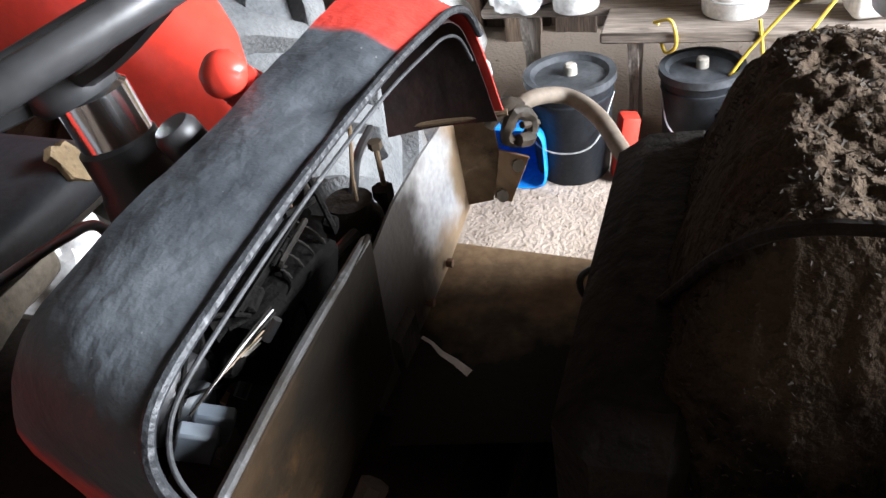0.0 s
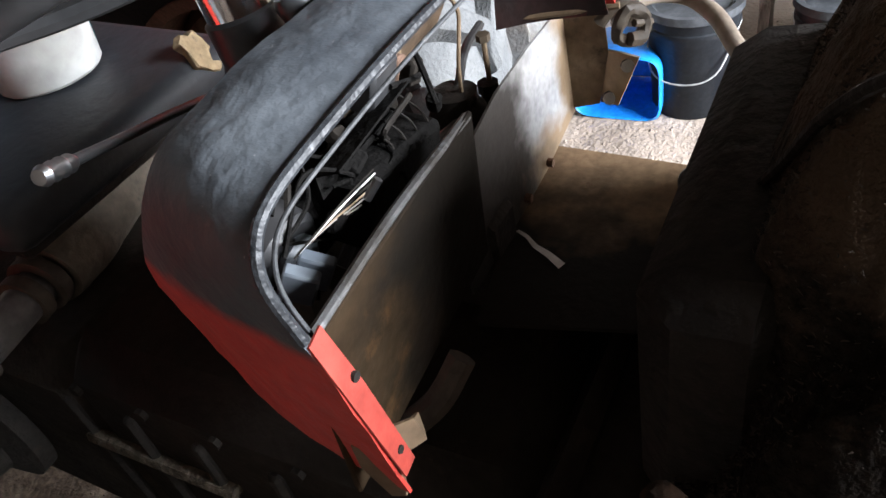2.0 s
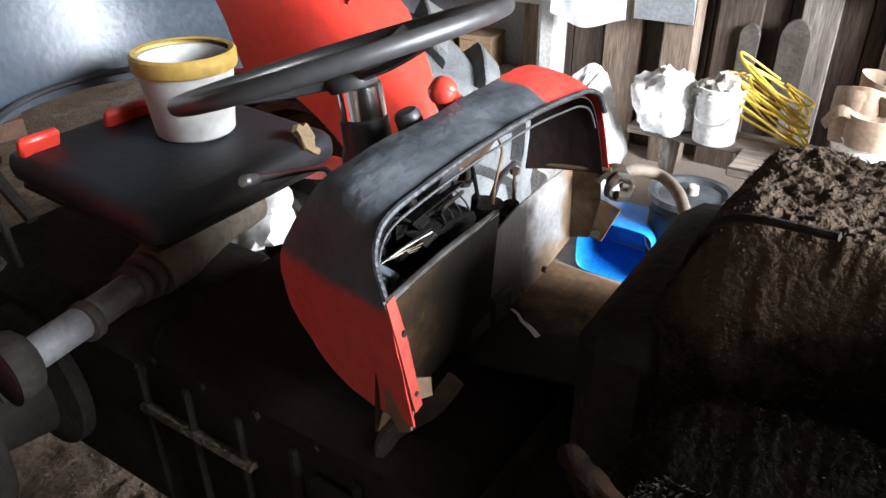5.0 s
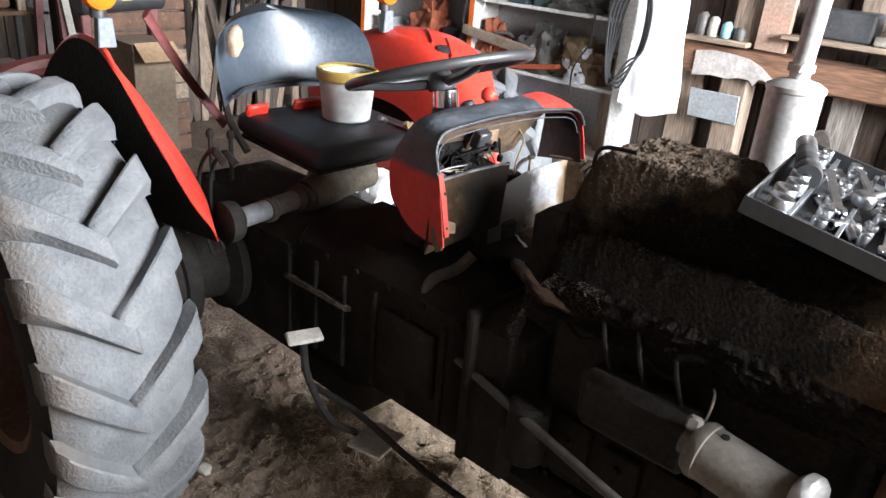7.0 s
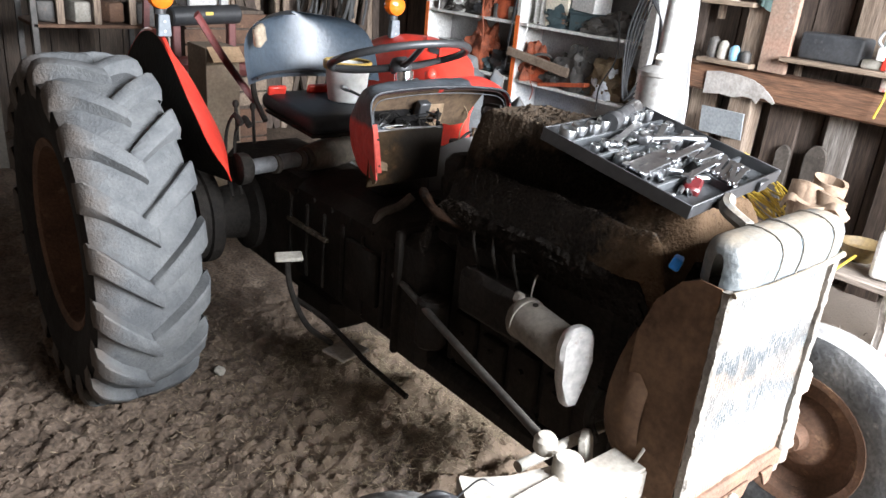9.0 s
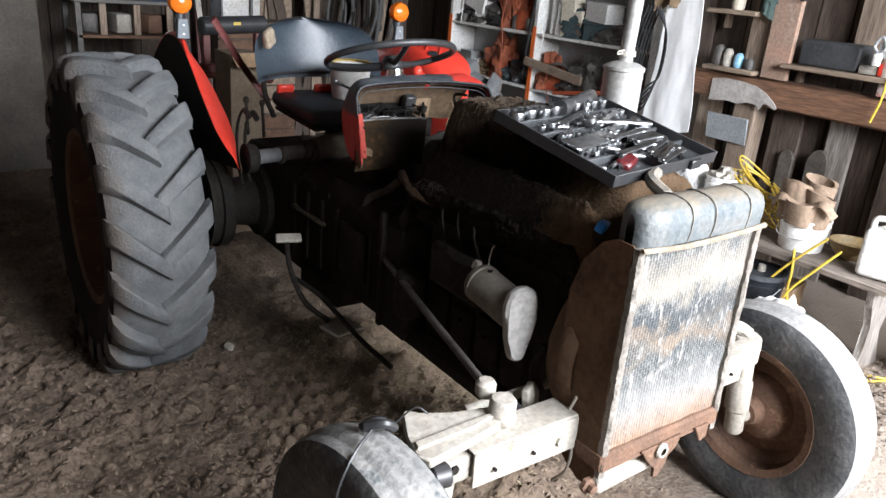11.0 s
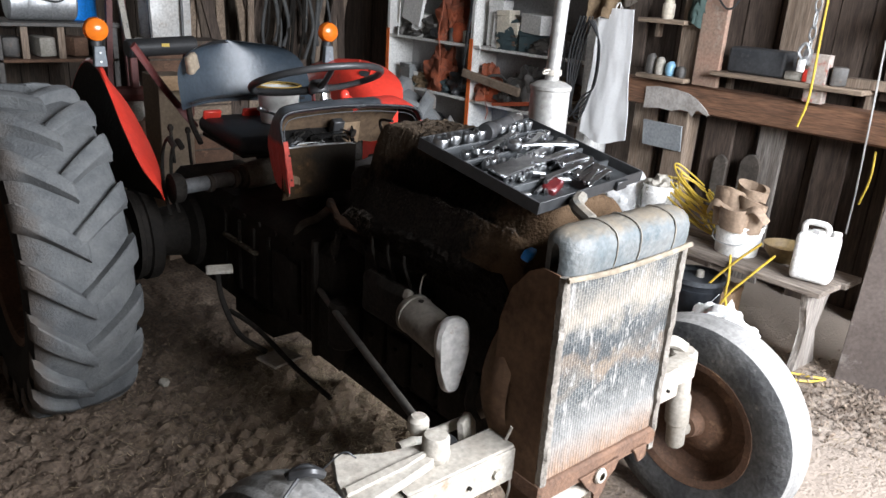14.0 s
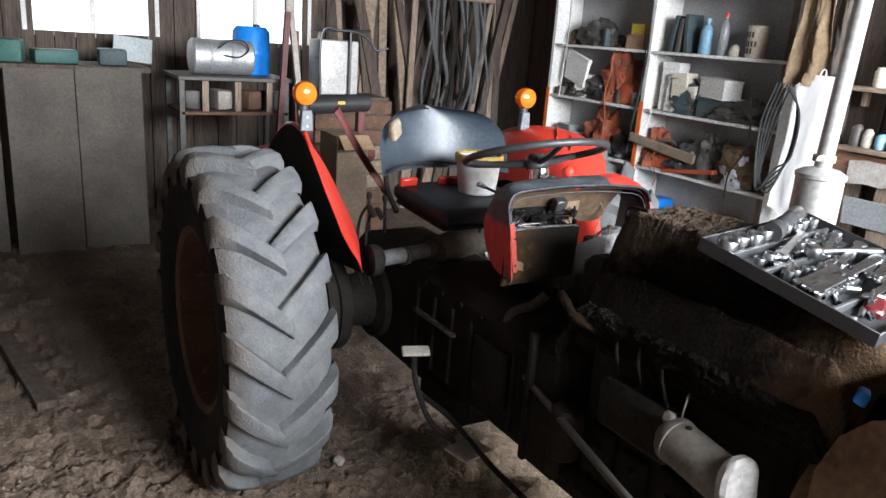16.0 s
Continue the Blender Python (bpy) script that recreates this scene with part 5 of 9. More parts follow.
# added black blocks stand in for the dark void below the plates
part("side_casting", rough_up(box_at(0.14, 0.33, 0.9, 1.22, 0.45, 0.93, 0.03), 0.008, 12), BLACK, tractor, "added black block filling the dark gap beside the gearbox")
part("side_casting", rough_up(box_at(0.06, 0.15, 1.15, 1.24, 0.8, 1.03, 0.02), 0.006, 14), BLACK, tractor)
clamp = part("hose_clamp", rough_up(tube([(0.345, 1.105, 1.135), (0.355, 1.085, 1.157), (0.385, 1.075, 1.142), (0.395, 1.065, 1.112), (0.375, 1.07, 1.1), (0.35, 1.085, 1.115), (0.36, 1.075, 1.145), (0.378, 1.06, 1.13), (0.37, 1.058, 1.108), (0.352, 1.07, 1.112)], 0.009, 8), 0.005, 40), GRIMY, tractor, "crusty hose clamp")
part("clamp_screw", cyl(0.005, (0.36, 1.066, 1.128), (0.385, 1.052, 1.118), seg=6), GRIMY, clamp)
part("hose", tube([(0.365, 1.09, 1.125), (0.4, 1.065, 1.142), (0.44, 1.025, 1.126), (0.4, 0.98, 1.122), (0.34, 0.945, 1.115), (0.295, 0.92, 1.108)], 0.011, 10), surf("tan_hose", (0.26, 0.215, 0.17), (0.2, 0.155, 0.115), 0.7, 0, 12, 0.1), tractor, "pale tan rubber hose")
part("cable", tube([(0.06, 0.93, 1.06), (-0.0, 0.86, 1.2), (-0.06, 0.83, 1.29), (-0.1, 0.79, 1.345), (-0.12, 0.7, 1.36)], 0.0045, 8), GREASE, tractor, "black cable lying over the crust")
part("breather_loop", tube([(0.2, 0.92, 1.0), (0.18, 0.955, 1.01), (0.18, 0.965, 1.045), (0.2, 0.93, 1.06)], 0.004, 8), BLACK_PLASTIC, tractor)
# filter head with pipes and a long stud
flt = part("fuel_filter", rough_up(lathe([(0, 0), (0.035, 0), (0.04, 0.02), (0.036, 0.09), (0.028, 0.1), (0.028, 0.115), (0, 0.118)], Matrix.Translation((0.2, 1.24, 1.0)), 20), 0.002, 30), GREASE, tractor, "greasy filter head")
part("stud", cyl(0.0035, (0.256, 1.22, 1.09), (0.258, 1.22, 1.158), seg=8), RUSTY_TAN, flt)
part("nut", cyl(0.009, (0.258, 1.22, 1.152), (0.258, 1.22, 1.161), seg=6), GRIMY, flt)
part("union", lathe([(0, 0), (0.016, 0), (0.016, 0.012), (0.011, 0.016), (0.011, 0.03), (0.014, 0.032), (0.014, 0.045), (0, 0.045)], Matrix.Translation((0.25, 1.22, 1.055)), 8), GREASE, flt)
part("fuel_pipe", tube([(0.2, 1.23, 1.1), (0.197, 1.225, 1.15), (0.212, 1.225, 1.185), (0.235, 1.235, 1.205), (0.228, 1.25, 1.235), (0.205, 1.25, 1.25)], 0.0026, 8), RUSTY_TAN, flt, "thin bent rusty fuel pipe")
part("ribbed_hose", tube([(0.17, 1.225, 1.09), (0.1, 1.23, 1.1), (0.02, 1.25, 1.1), (-0.06, 1.26, 1.06)], 0.007, 8), BLACK_PLASTIC, flt)
part("ribbed_hose", tube([(0.21, 1.24, 1.11), (0.26, 1.25, 1.135), (0.33, 1.26, 1.135)], 0.006, 8), BLACK_PLASTIC, flt)

# cowl: an arch of sheet metal, its front edge trimmed with rubber
FRONT = [(-0.262, 1.066), (-0.268, 1.17), (-0.271, 1.24), (-0.272, 1.285), (-0.262, 1.312), (-0.238, 1.326), (-0.19, 1.332), (-0.1, 1.337), (0.0, 1.338), (0.1, 1.335), (0.19, 1.327), (0.235, 1.321), (0.266, 1.306), (0.28, 1.275), (0.286, 1.23), (0.288, 1.18)]
REAR = [(-0.215, 1.3, 1.118), (-0.222, 1.3, 1.17), (-0.226, 1.29, 1.215), (-0.23, 1.262, 1.26), (-0.228, 1.235, 1.3), (-0.21, 1.22, 1.325), (-0.17, 1.21, 1.337), (-0.1, 1.205, 1.343), (0.0, 1.2, 1.346), (0.09, 1.2, 1.348), (0.17, 1.2, 1.35), (0.215, 1.195, 1.352), (0.25, 1.19, 1.345), (0.272, 1.19, 1.315), (0.28, 1.195, 1.265), (0.278, 1.2, 1.17)]
FRONT = [(x - 0.006 if x < -0.2 else x + 0.016 * max(0, x) / 0.28, z) for x, z in FRONT]
FY = [1.062, 1.075, 1.09, 1.1, 1.102, 1.102, 1.102, 1.102, 1.102, 1.102, 1.1, 1.098, 1.094, 1.088, 1.08, 1.07]
fine_front = smooth_path([(x, y, z) for (x, z), y in zip(FRONT, FY)], 4)
fine_rear = smooth_path(REAR, 4)
rows = []
for k in range(21):
    t = k / 20
    bulge = 0.006 * math.sin(math.pi * t)
    row = []
    for f, r in zip(fine_front, fine_rear):
        p = f.lerp(r, t)
        p.x += bulge if f.x > 0.2 else -bulge if f.x < -0.2 else 0
        p.z += bulge if f.z > 1.25 else -4.4 * bulge if f.z < 1.08 else 0
        # knocks and buckles in the sheet, and a pressed dent near the middle of the front edge
        d = 0.0028 * noise.noise(p * 17) + 0.0014 * noise.noise(p * 45) - 0.007 * math.exp(-((p.x - 0.03) / 0.028) ** 2 - ((p.y - 1.13) / 0.03) ** 2)
        side = min(max((1.27 - p.z) / 0.04, 0), 1)
        row.append((p.x + d * side * (1 if p.x > 0 else -1), p.y, p.z + d * (1 - side)))
    rows.append(row)
cowl_mat = scorched("scorched_red_paint")
cowl = part("cowl", sheet(rows, 0.003), cowl_mat, tractor, "red instrument cowl, blackened by soot on top")
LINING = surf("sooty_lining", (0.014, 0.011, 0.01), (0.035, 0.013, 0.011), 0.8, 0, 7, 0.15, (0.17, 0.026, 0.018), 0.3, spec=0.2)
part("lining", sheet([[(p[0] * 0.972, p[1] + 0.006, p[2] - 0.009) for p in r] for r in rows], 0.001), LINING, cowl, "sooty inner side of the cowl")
TRIM = surf("trim_rubber", (0.01, 0.011, 0.013), (0.028, 0.031, 0.034), 0.5, 0, 22, 0.35, (0.15, 0.155, 0.16), 0.3, 120, spec=0.35)
part("edge_trim", tube([(x, y - 0.003, z + 0.001) for (x, z), y in zip(FRONT[2:14], FY[2:14])], 0.0042, 8), TRIM, cowl, "scuffed grey rubber edge")
part("edge_lip", tube([(x * 0.945, y + 0.004, z - 0.021) for (x, z), y in zip(FRONT[2:14], FY[2:14])], 0.0018, 8), surf("lip_metal", (0.04, 0.043, 0.046), (0.018, 0.019, 0.02), 0.6, 0.2, 30, 0.2, (0.14, 0.14, 0.135), 0.3, 120), cowl, "thin inner lip")
# same paint as the cowl, darkened because this face catches less light
part("side_flange", sheet([[(-0.268, 1.061, 1.09), (-0.2738, 1.074, 1.17), (-0.2765, 1.088, 1.235)], [(-0.25, 1.064, 1.088), (-0.255, 1.078, 1.18), (-0.258, 1.092, 1.235)]], 0.002), surf("toned_down_red", (0.3, 0.04, 0.028), (0.22, 0.034, 0.024), 0.7, 0, 12, 0.15, (0.1, 0.045, 0.03), 0.3, 70, spec=0.25), cowl, "red flange in toned-down paint, scuffed and rusting")
for z in (1.11, 1.19):
    part("flange_hole", cyl(0.004, (-0.259, 1.066 + (z - 1.09) * 0.16, z), (-0.259, 1.060 + (z - 1.09) * 0.16, z), seg=12), BLACK, cowl)
bm = slab([(-0.022, 0.03), (0.02, 0.03), (0.02, 0.0), (0.0, -0.03), (-0.016, -0.02)], 0.004, pose(-0.266, 1.085, 1.075, 90, 0, 90))
part("mount_tab", bm, RUSTY_TAN, cowl, "tan mounting tab with two holes")
part("mount_tab", sheet([[(-0.25, 1.068, 1.095), (-0.25, 1.073, 1.125)], [(-0.237, 1.06, 1.095), (-0.237, 1.065, 1.12)], [(-0.228, 1.068, 1.09), (-0.228, 1.068, 1.112)]], 0.003), RUSTY_TAN, cowl)
part("rolled_rim", tube([(0.304, 1.066, 1.178), (0.298, 1.1, 1.175), (0.28, 1.2, 1.168)], 0.0045, 8), RUSTY_TAN, cowl, "rusty tan rolled rim")
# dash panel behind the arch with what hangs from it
# near-black: the shade under the cowl is put into this colour
VOID = surf("void_black", (0.006, 0.0058, 0.0055), (0.01, 0.0095, 0.009), 0.9, 0, 20, 0.6, (0.014, 0.013, 0.012), 0.2, 90, spec=0.03)
DASH_TAN = surf("dash_inside", (0.1, 0.068, 0.042), (0.055, 0.037, 0.024), 0.75, 0, 9, 0.15, (0.03, 0.022, 0.017), 0.4, 70, spec=0.15)
dash = part("dash_panel", sheet([[(x * 0.985, y - 0.003, z - 0.006) for x, y, z in REAR[3:14]], [(x * 0.97, 1.25, 1.25 if 0.02 < abs(x) < 0.25 else 1.23) for x, y, z in REAR[3:14]], [(x * 0.95, 1.285, 1.165 + 0.012 * noise.noise(Vector((x * 20, 0, 0)))) for x, y, z in REAR[3:14]]], 0.003), DASH_TAN, tractor, "tan rusty inside of the dash panel, partly sooted")
part("gauge_back", cyl(0.04, (-0.152, 1.215, 1.168), (-0.148, 1.275, 1.19), bevel=0.006), BLACK_PLASTIC, dash)
part("gauge_back", cyl(0.024, (-0.153, 1.202, 1.165), (-0.152, 1.215, 1.168), bevel=0.004), surf("gauge_grey", (0.075, 0.085, 0.092), (0.05, 0.055, 0.06), 0.5, 0.2, 12, 0.1), dash)
part("regulator", rough_up(box((0.15, 0.09, 0.075), (-0.02, 1.22, 1.16), (8, 10, 0), 0.008), 0.004, 40), VOID, dash, "greasy black regulator box")
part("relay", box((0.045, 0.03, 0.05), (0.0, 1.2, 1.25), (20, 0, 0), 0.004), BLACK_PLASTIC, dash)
part("bracket", sheet([[(-0.11, 1.17, 1.235), (0.02, 1.175, 1.24)], [(-0.11, 1.2, 1.225), (0.02, 1.205, 1.23)], [(-0.11, 1.2, 1.2), (0.02, 1.205, 1.2)]], 0.002), VOID, dash)
part("screw", cyl(0.004, (-0.1, 1.16, 1.2), (-0.09, 1.15, 1.215), seg=8), STEEL, dash)
part("switch_plate", box((0.085, 0.004, 0.085), (0.085, 1.25, 1.21), (10, 0, 0), 0.002), RUSTY_TAN, dash, "tan switch plate with a round hole")
part("switch_body", cyl(0.018, (0.085, 1.225, 1.208), (0.085, 1.25, 1.212), bevel=0.003), RUST, dash)
part("brace", box((0.012, 0.004, 0.12), (-0.1, 1.26, 1.13), (0, -25, 0), 0.001), RUST, dash)
conn = part("connector", box((0.015, 0.03, 0.03), (-0.188, 1.178, 1.18), (30, 0, 25), 0.002), surf("grey_plastic", (0.12, 0.14, 0.16), (0.09, 0.105, 0.12), 0.5, 0, 20, 0.05), tractor, "grey plug connector")
part("connector", box((0.015, 0.03, 0.03), (-0.171, 1.174, 1.181), (30, 0, 25), 0.002), surf("blue_grey_plug", (0.085, 0.1, 0.12), (0.065, 0.08, 0.095), 0.5, 0, 20, 0.05), conn)
for k in range(14):
    o = 0.006 * k
    part("wire", tube([(-0.18 + 0.4 * o, 1.18, 1.2), (-0.15 + 0.8 * o, 1.172 + 0.4 * o, 1.208 - 0.6 * o), (-0.112 + 0.5 * o, 1.17 + 0.3 * o, 1.21 - 0.9 * o), (-0.075 + 0.6 * o, 1.165 + 0.4 * o, 1.212 - 1.2 * o)], 0.0009, 6), WHITE_PLASTIC if k == 1 else (GREY_MUD if k in (4, 5) else (TAN_PAINT if k == 3 else GREASE)), conn)
for k in range(4):
    part("wire", tube([(-0.03 + 0.02 * k, 1.2, 1.22), (-0.02 + 0.02 * k, 1.18, 1.19), (-0.03 + 0.03 * k, 1.19, 1.13)], 0.0014, 6), GREASE, dash)

rwire = random.Random(21)
# added board, stands in for the dark depth behind the wiring
part("soot_board", rough_up(box((0.2, 0.012, 0.11), (-0.11, 1.235, 1.185), (-14, 0, 0), 0.004), 0.003, 30), VOID, dash, "added near-black board behind the wiring, for the shade under the cowl")
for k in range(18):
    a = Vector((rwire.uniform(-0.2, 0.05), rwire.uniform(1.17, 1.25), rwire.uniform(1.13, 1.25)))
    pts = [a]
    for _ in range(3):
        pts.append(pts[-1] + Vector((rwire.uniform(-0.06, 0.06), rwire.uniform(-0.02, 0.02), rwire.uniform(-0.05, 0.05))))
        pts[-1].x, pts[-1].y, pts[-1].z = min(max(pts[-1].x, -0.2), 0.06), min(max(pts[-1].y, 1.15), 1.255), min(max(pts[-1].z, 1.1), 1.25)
    part("wire", tube(pts, rwire.choice((0.0015, 0.002, 0.003)), 6), VOID if k % 7 else GREASE, dash)
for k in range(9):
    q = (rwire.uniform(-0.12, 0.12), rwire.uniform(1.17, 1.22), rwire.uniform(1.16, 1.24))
    part("terminal_block", rough_up(box((rwire.uniform(0.012, 0.03), 0.015, rwire.uniform(0.012, 0.03)), q, (rwire.uniform(-40, 40), rwire.uniform(-40, 40), 0), 0.003), 0.002, 60, k), VOID if k % 3 else DUSTY_GREASE, dash)

part("steering_box", rough_up(box_at(-0.06, 0.2, 1.31, 1.42, 0.9, 1.19, 0.02), 0.004, 14), BLACK, tractor, "greasy black steering box")
# steering column and wheel
col = part("steering_column", tube([(0.03, 1.33, 1.1), (0.035, 1.355, 1.27)], 0.03, 16, n=1), BLACK_PLASTIC, tractor)
part("rubber_gaiter", lathe([(0.045, 0), (0.042, 0.02), (0.038, 0.03), (0.037, 0.07), (0.03, 0.075)], pose(0.033, 1.35, 1.225, -8, 0, 0), 28), BLACK_PLASTIC, col)
part("chrome_collar", lathe([(0.03, 0), (0.034, 0.002), (0.034, 0.05), (0.03, 0.054), (0, 0.054)], pose(0.035, 1.36, 1.293, -8, 0, 0), 36), surf("chrome", (0.8, 0.8, 0.8), (0.75, 0.75, 0.76), 0.12, 1.0, 10, 0.01, vary=0.02), col, "bright chrome collar")
swm = Matrix.Translation((0.025, 1.385, 1.388)) @ Matrix.Rotation(radians(-19), 4, "X")
sw = part("steering_wheel", lathe([(0.242 + 0.0128 * math.cos(a), 0.0128 * math.sin(a)) for a in np.linspace(0, 2 * math.pi, 13)], swm, 64), BLACK_PLASTIC, tractor, "worn black three-spoke steering wheel")
part("hub", lathe([(0, -0.05), (0.035, -0.05), (0.04, -0.04), (0.036, -0.015), (0.026, 0.0), (0, 0.004)], swm, 28), BLACK_PLASTIC, sw)
for a in (15, 135, 255):
    c, s = math.cos(radians(a)), math.sin(radians(a))
    part("spoke", tube([swm @ Vector((0.03 * c, 0.03 * s, -0.03)), swm @ Vector((0.12 * c, 0.12 * s, -0.022)), swm @ Vector((0.235 * c, 0.235 * s, 0))], [0.014, 0.011, 0.01], 8), BLACK_PLASTIC, sw)

lever = part("hand_lever", tube([(0.06, 1.46, 1.13), (0.03, 1.44, 1.19), (-0.033, 1.413, 1.223), (-0.14, 1.365, 1.266), (-0.215, 1.332, 1.296)], [0.006, 0.006, 0.005, 0.0045, 0.005], 10), BLACK_PLASTIC, tractor, "thin black hand lever below the steering wheel")
part("grip", lathe([(0, 0), (0.006, 0.001), (0.008, 0.006), (0.0068, 0.012), (0.0085, 0.016), (0.0068, 0.022), (0.0085, 0.027), (0.0068, 0.033), (0.0085, 0.038), (0.006, 0.044), (0, 0.045)], Matrix.Translation((-0.21, 1.334, 1.294)) @ Vector((-0.85, -0.38, 0.34)).to_track_quat("Z", "Y").to_matrix().to_4x4(), 16), STEEL, lever, "ribbed bright metal grip")

# seat
SEATBLACK = surf("worn_black_vinyl", (0.012, 0.014, 0.017), (0.02, 0.022, 0.025), 0.5, 0, 7, 0.12, (0.035, 0.033, 0.03), 0.25, spec=0.3)
SX = 0.065
seat = part("seat", rough_up(box((0.46, 0.44, 0.07), (SX, 1.87, 1.108), (3, 0, 0), 0.03, seg=3), 0.003, 6), SEATBLACK, tractor, "black vinyl bucket seat with torn edges")
back_rows = []
for k in range(25):
    v = min(math.sin(math.pi / 2 * k / 24), 0.9985)
    z = 1.2 + 0.262 * v
    half = 0.306 * (1 - max(0, (v - 0.2) / 0.8) ** 3.4) ** (1 / 2.8)
    loop = [(u, 0.0) for u in np.linspace(-1, 1, 25)] + [(u, 1.0) for u in np.linspace(0.96, -0.96, 23)]
    back_rows.append([(SX - 0.03 + half * u, 2.13 - 0.17 * abs(u) ** 2.2 * (1 - 0.25 * v) + 0.05 * v + b * 0.042 * (1 - abs(u) ** 5), z) for u, b in loop])
bm = sheet(back_rows, closed=True)
bmesh.ops.holes_fill(bm, edges=bm.edges)
part("backrest", bm, VINYL, seat)
part("seat_seam", tube([(SX - 0.03 + 0.28 * u, 2.118 - 0.17 * abs(u) ** 2.2, 1.225) for u in np.linspace(-0.95, 0.95, 9)], 0.006, 6), BLACK_PLASTIC, seat)
part("foam", rough_up(box((0.06, 0.03, 0.075), (SX - 0.27, 2.0, 1.385), (0, -18, 35), 0.012, seg=2), 0.01, 25), surf("torn_cover", (0.3, 0.245, 0.18), (0.17, 0.135, 0.095), 0.9, 0, 20, 0.3), seat, "pale torn cover showing foam")
flap = [(0.0, 0.0), (0.012, 0.024), (0.004, 0.042), (0.026, 0.05), (0.036, 0.034), (0.052, 0.04), (0.062, 0.02), (0.05, 0.004), (0.058, -0.018), (0.036, -0.03), (0.02, -0.014)]
part("foam", rough_up(slab(flap, 0.014, pose(0.19, 1.658, 1.118, 62, 0, 20), bevel=0.003), 0.006, 45), surf("foam", (0.26, 0.19, 0.105), (0.14, 0.1, 0.055), 0.95, 0, 40, 0.5, (0.05, 0.04, 0.03), 0.3), seat, "yellow foam at the torn front corner")
part("seat_pan", box((0.42, 0.4, 0.02), (SX, 1.88, 1.063), (3, 0, 0), 0.006), GREASE, seat)
part("seat_tube", tube([(SX - 0.27, 1.95, 1.06), (SX - 0.27, 2.05, 1.15), (SX - 0.25, 2.12, 1.32)], 0.012, 8), GREASE, seat)
for x in (-0.12, 0.06, 0.1):
    part("red_plate", box((0.08, 0.02, 0.04), (x, 2.02, 1.165), (20, 0, 0), 0.006), RED, seat, "red paint showing under the backrest")
part("seat_post", cyl(0.04, (SX, 1.9, 0.9), (SX, 1.9, 1.06)), GREASE, tractor)


LAMP_GREY = surf("lamp_bracket_grey", (0.13, 0.145, 0.16), (0.1, 0.115, 0.125), 0.6, 0.0, 10, 0.08)


def fender(s):
    if s < 0:
        # outer edge and inner edge of the lip meet at the front tip and again below the lamp
        edge = [(-0.452, 1.725, 0.897), (-0.478, 1.71, 0.95), (-0.51, 1.705, 1.0), (-0.537, 1.725, 1.06), (-0.545, 1.785, 1.12), (-0.543, 1.88, 1.18), (-0.535, 1.985, 1.24), (-0.53, 2.09, 1.3), (-0.53, 2.2, 1.352), (-0.53, 2.35, 1.358), (-0.53, 2.5, 1.29), (-0.53, 2.64, 1.17), (-0.53, 2.72, 1.0)]
        inner = [(-0.45, 1.728, 0.899), (-0.452, 1.745, 0.95), (-0.43, 1.82, 1.0), (-0.42, 1.92, 1.06), (-0.417, 2.03, 1.12), (-0.425, 2.11, 1.18), (-0.45, 2.15, 1.24), (-0.495, 2.15, 1.305), (-0.505, 2.2, 1.356), (-0.505, 2.35, 1.362), (-0.505, 2.5, 1.294), (-0.505, 2.64, 1.174), (-0.505, 2.72, 1.004)]
        pe, pi = smooth_path(edge, 5), smooth_path(inner, 5)
        rim = [[a.lerp(b, u) + Vector((-0.006, -0.012, 0.012)) * math.sin(math.pi * u) for a, b in zip(pe, pi)] for u in (0, 0.12, 0.3, 0.5, 0.7, 0.88, 1.0)]
        f = part("fender", sheet(rim, 0.003), RED, tractor, "red mudguard with a rounded front lip")
    else:
        # a broad shell over the tyre: panel, rounded shoulder and top that widens away from the front tip
        prof = [(0.0, 0.50), (0.0, 0.58), (0.004, 0.64), (0.016, 0.7), (0.04, 0.738), (0.07, 0.752)]
        rim = []
        for a in range(30, 136, 4):
            wide = np.interp(a, (18, 40, 52, 64, 80, 105, 135), (0.01, 0.03, 0.1, 0.19, 0.21, 0.19, 0.17))
            c, q = math.cos(radians(a)), math.sin(radians(a))
            k = np.interp(a, (18, 40, 70, 95, 135), (0.9, 0.965, 1.0, 0.99, 0.92))
            row = [(0.475 + d * min(1, wide / 0.07), 2.12 - r * k * c, 0.63 + r * k * q) for d, r in prof]
            row += [(0.475 + 0.07 * min(1, wide / 0.07) + wide * u, 2.12 - r * k * c, 0.63 + r * k * q) for u, r in ((0.4, 0.757), (0.8, 0.752), (1.0, 0.742))]
            rim.append(row)
        f = part("fender", sheet(rim, 0.003), RED, tractor, "broad red mudguard shell with pressed ribs")
        for a, b in ((74, 84), (66, 76)):
            part("pressed_rib", tube([(0.55 + 0.1 * u, 2.12 - 0.757 * math.cos(radians(a + (b - a) * u)), 0.63 + 0.757 * math.sin(radians(a + (b - a) * u))) for u in (0, 0.5, 1)], 0.005, 6), RED, f)
        part("plug_hole", lathe([(0, 0), (0.026, 0), (0.03, 0.004), (0.026, 0.006), (0, 0.005)], Matrix.Translation((0.565, 1.868, 1.338)) @ Vector((-0.08, -0.3, 0.8)).to_track_quat("Z", "Y").to_matrix().to_4x4(), 24), BLACK_PLASTIC, f, "black hole in the mudguard")
        part("skirt", sheet([[(0.472, 1.62, 0.98), (0.47, 1.86, 0.97), (0.47, 2.1, 0.97)], [(0.468, 1.66, 0.95), (0.462, 1.88, 0.9), (0.46, 2.1, 0.86)]], 0.003), RED, f, "red skirt below the mudguard")
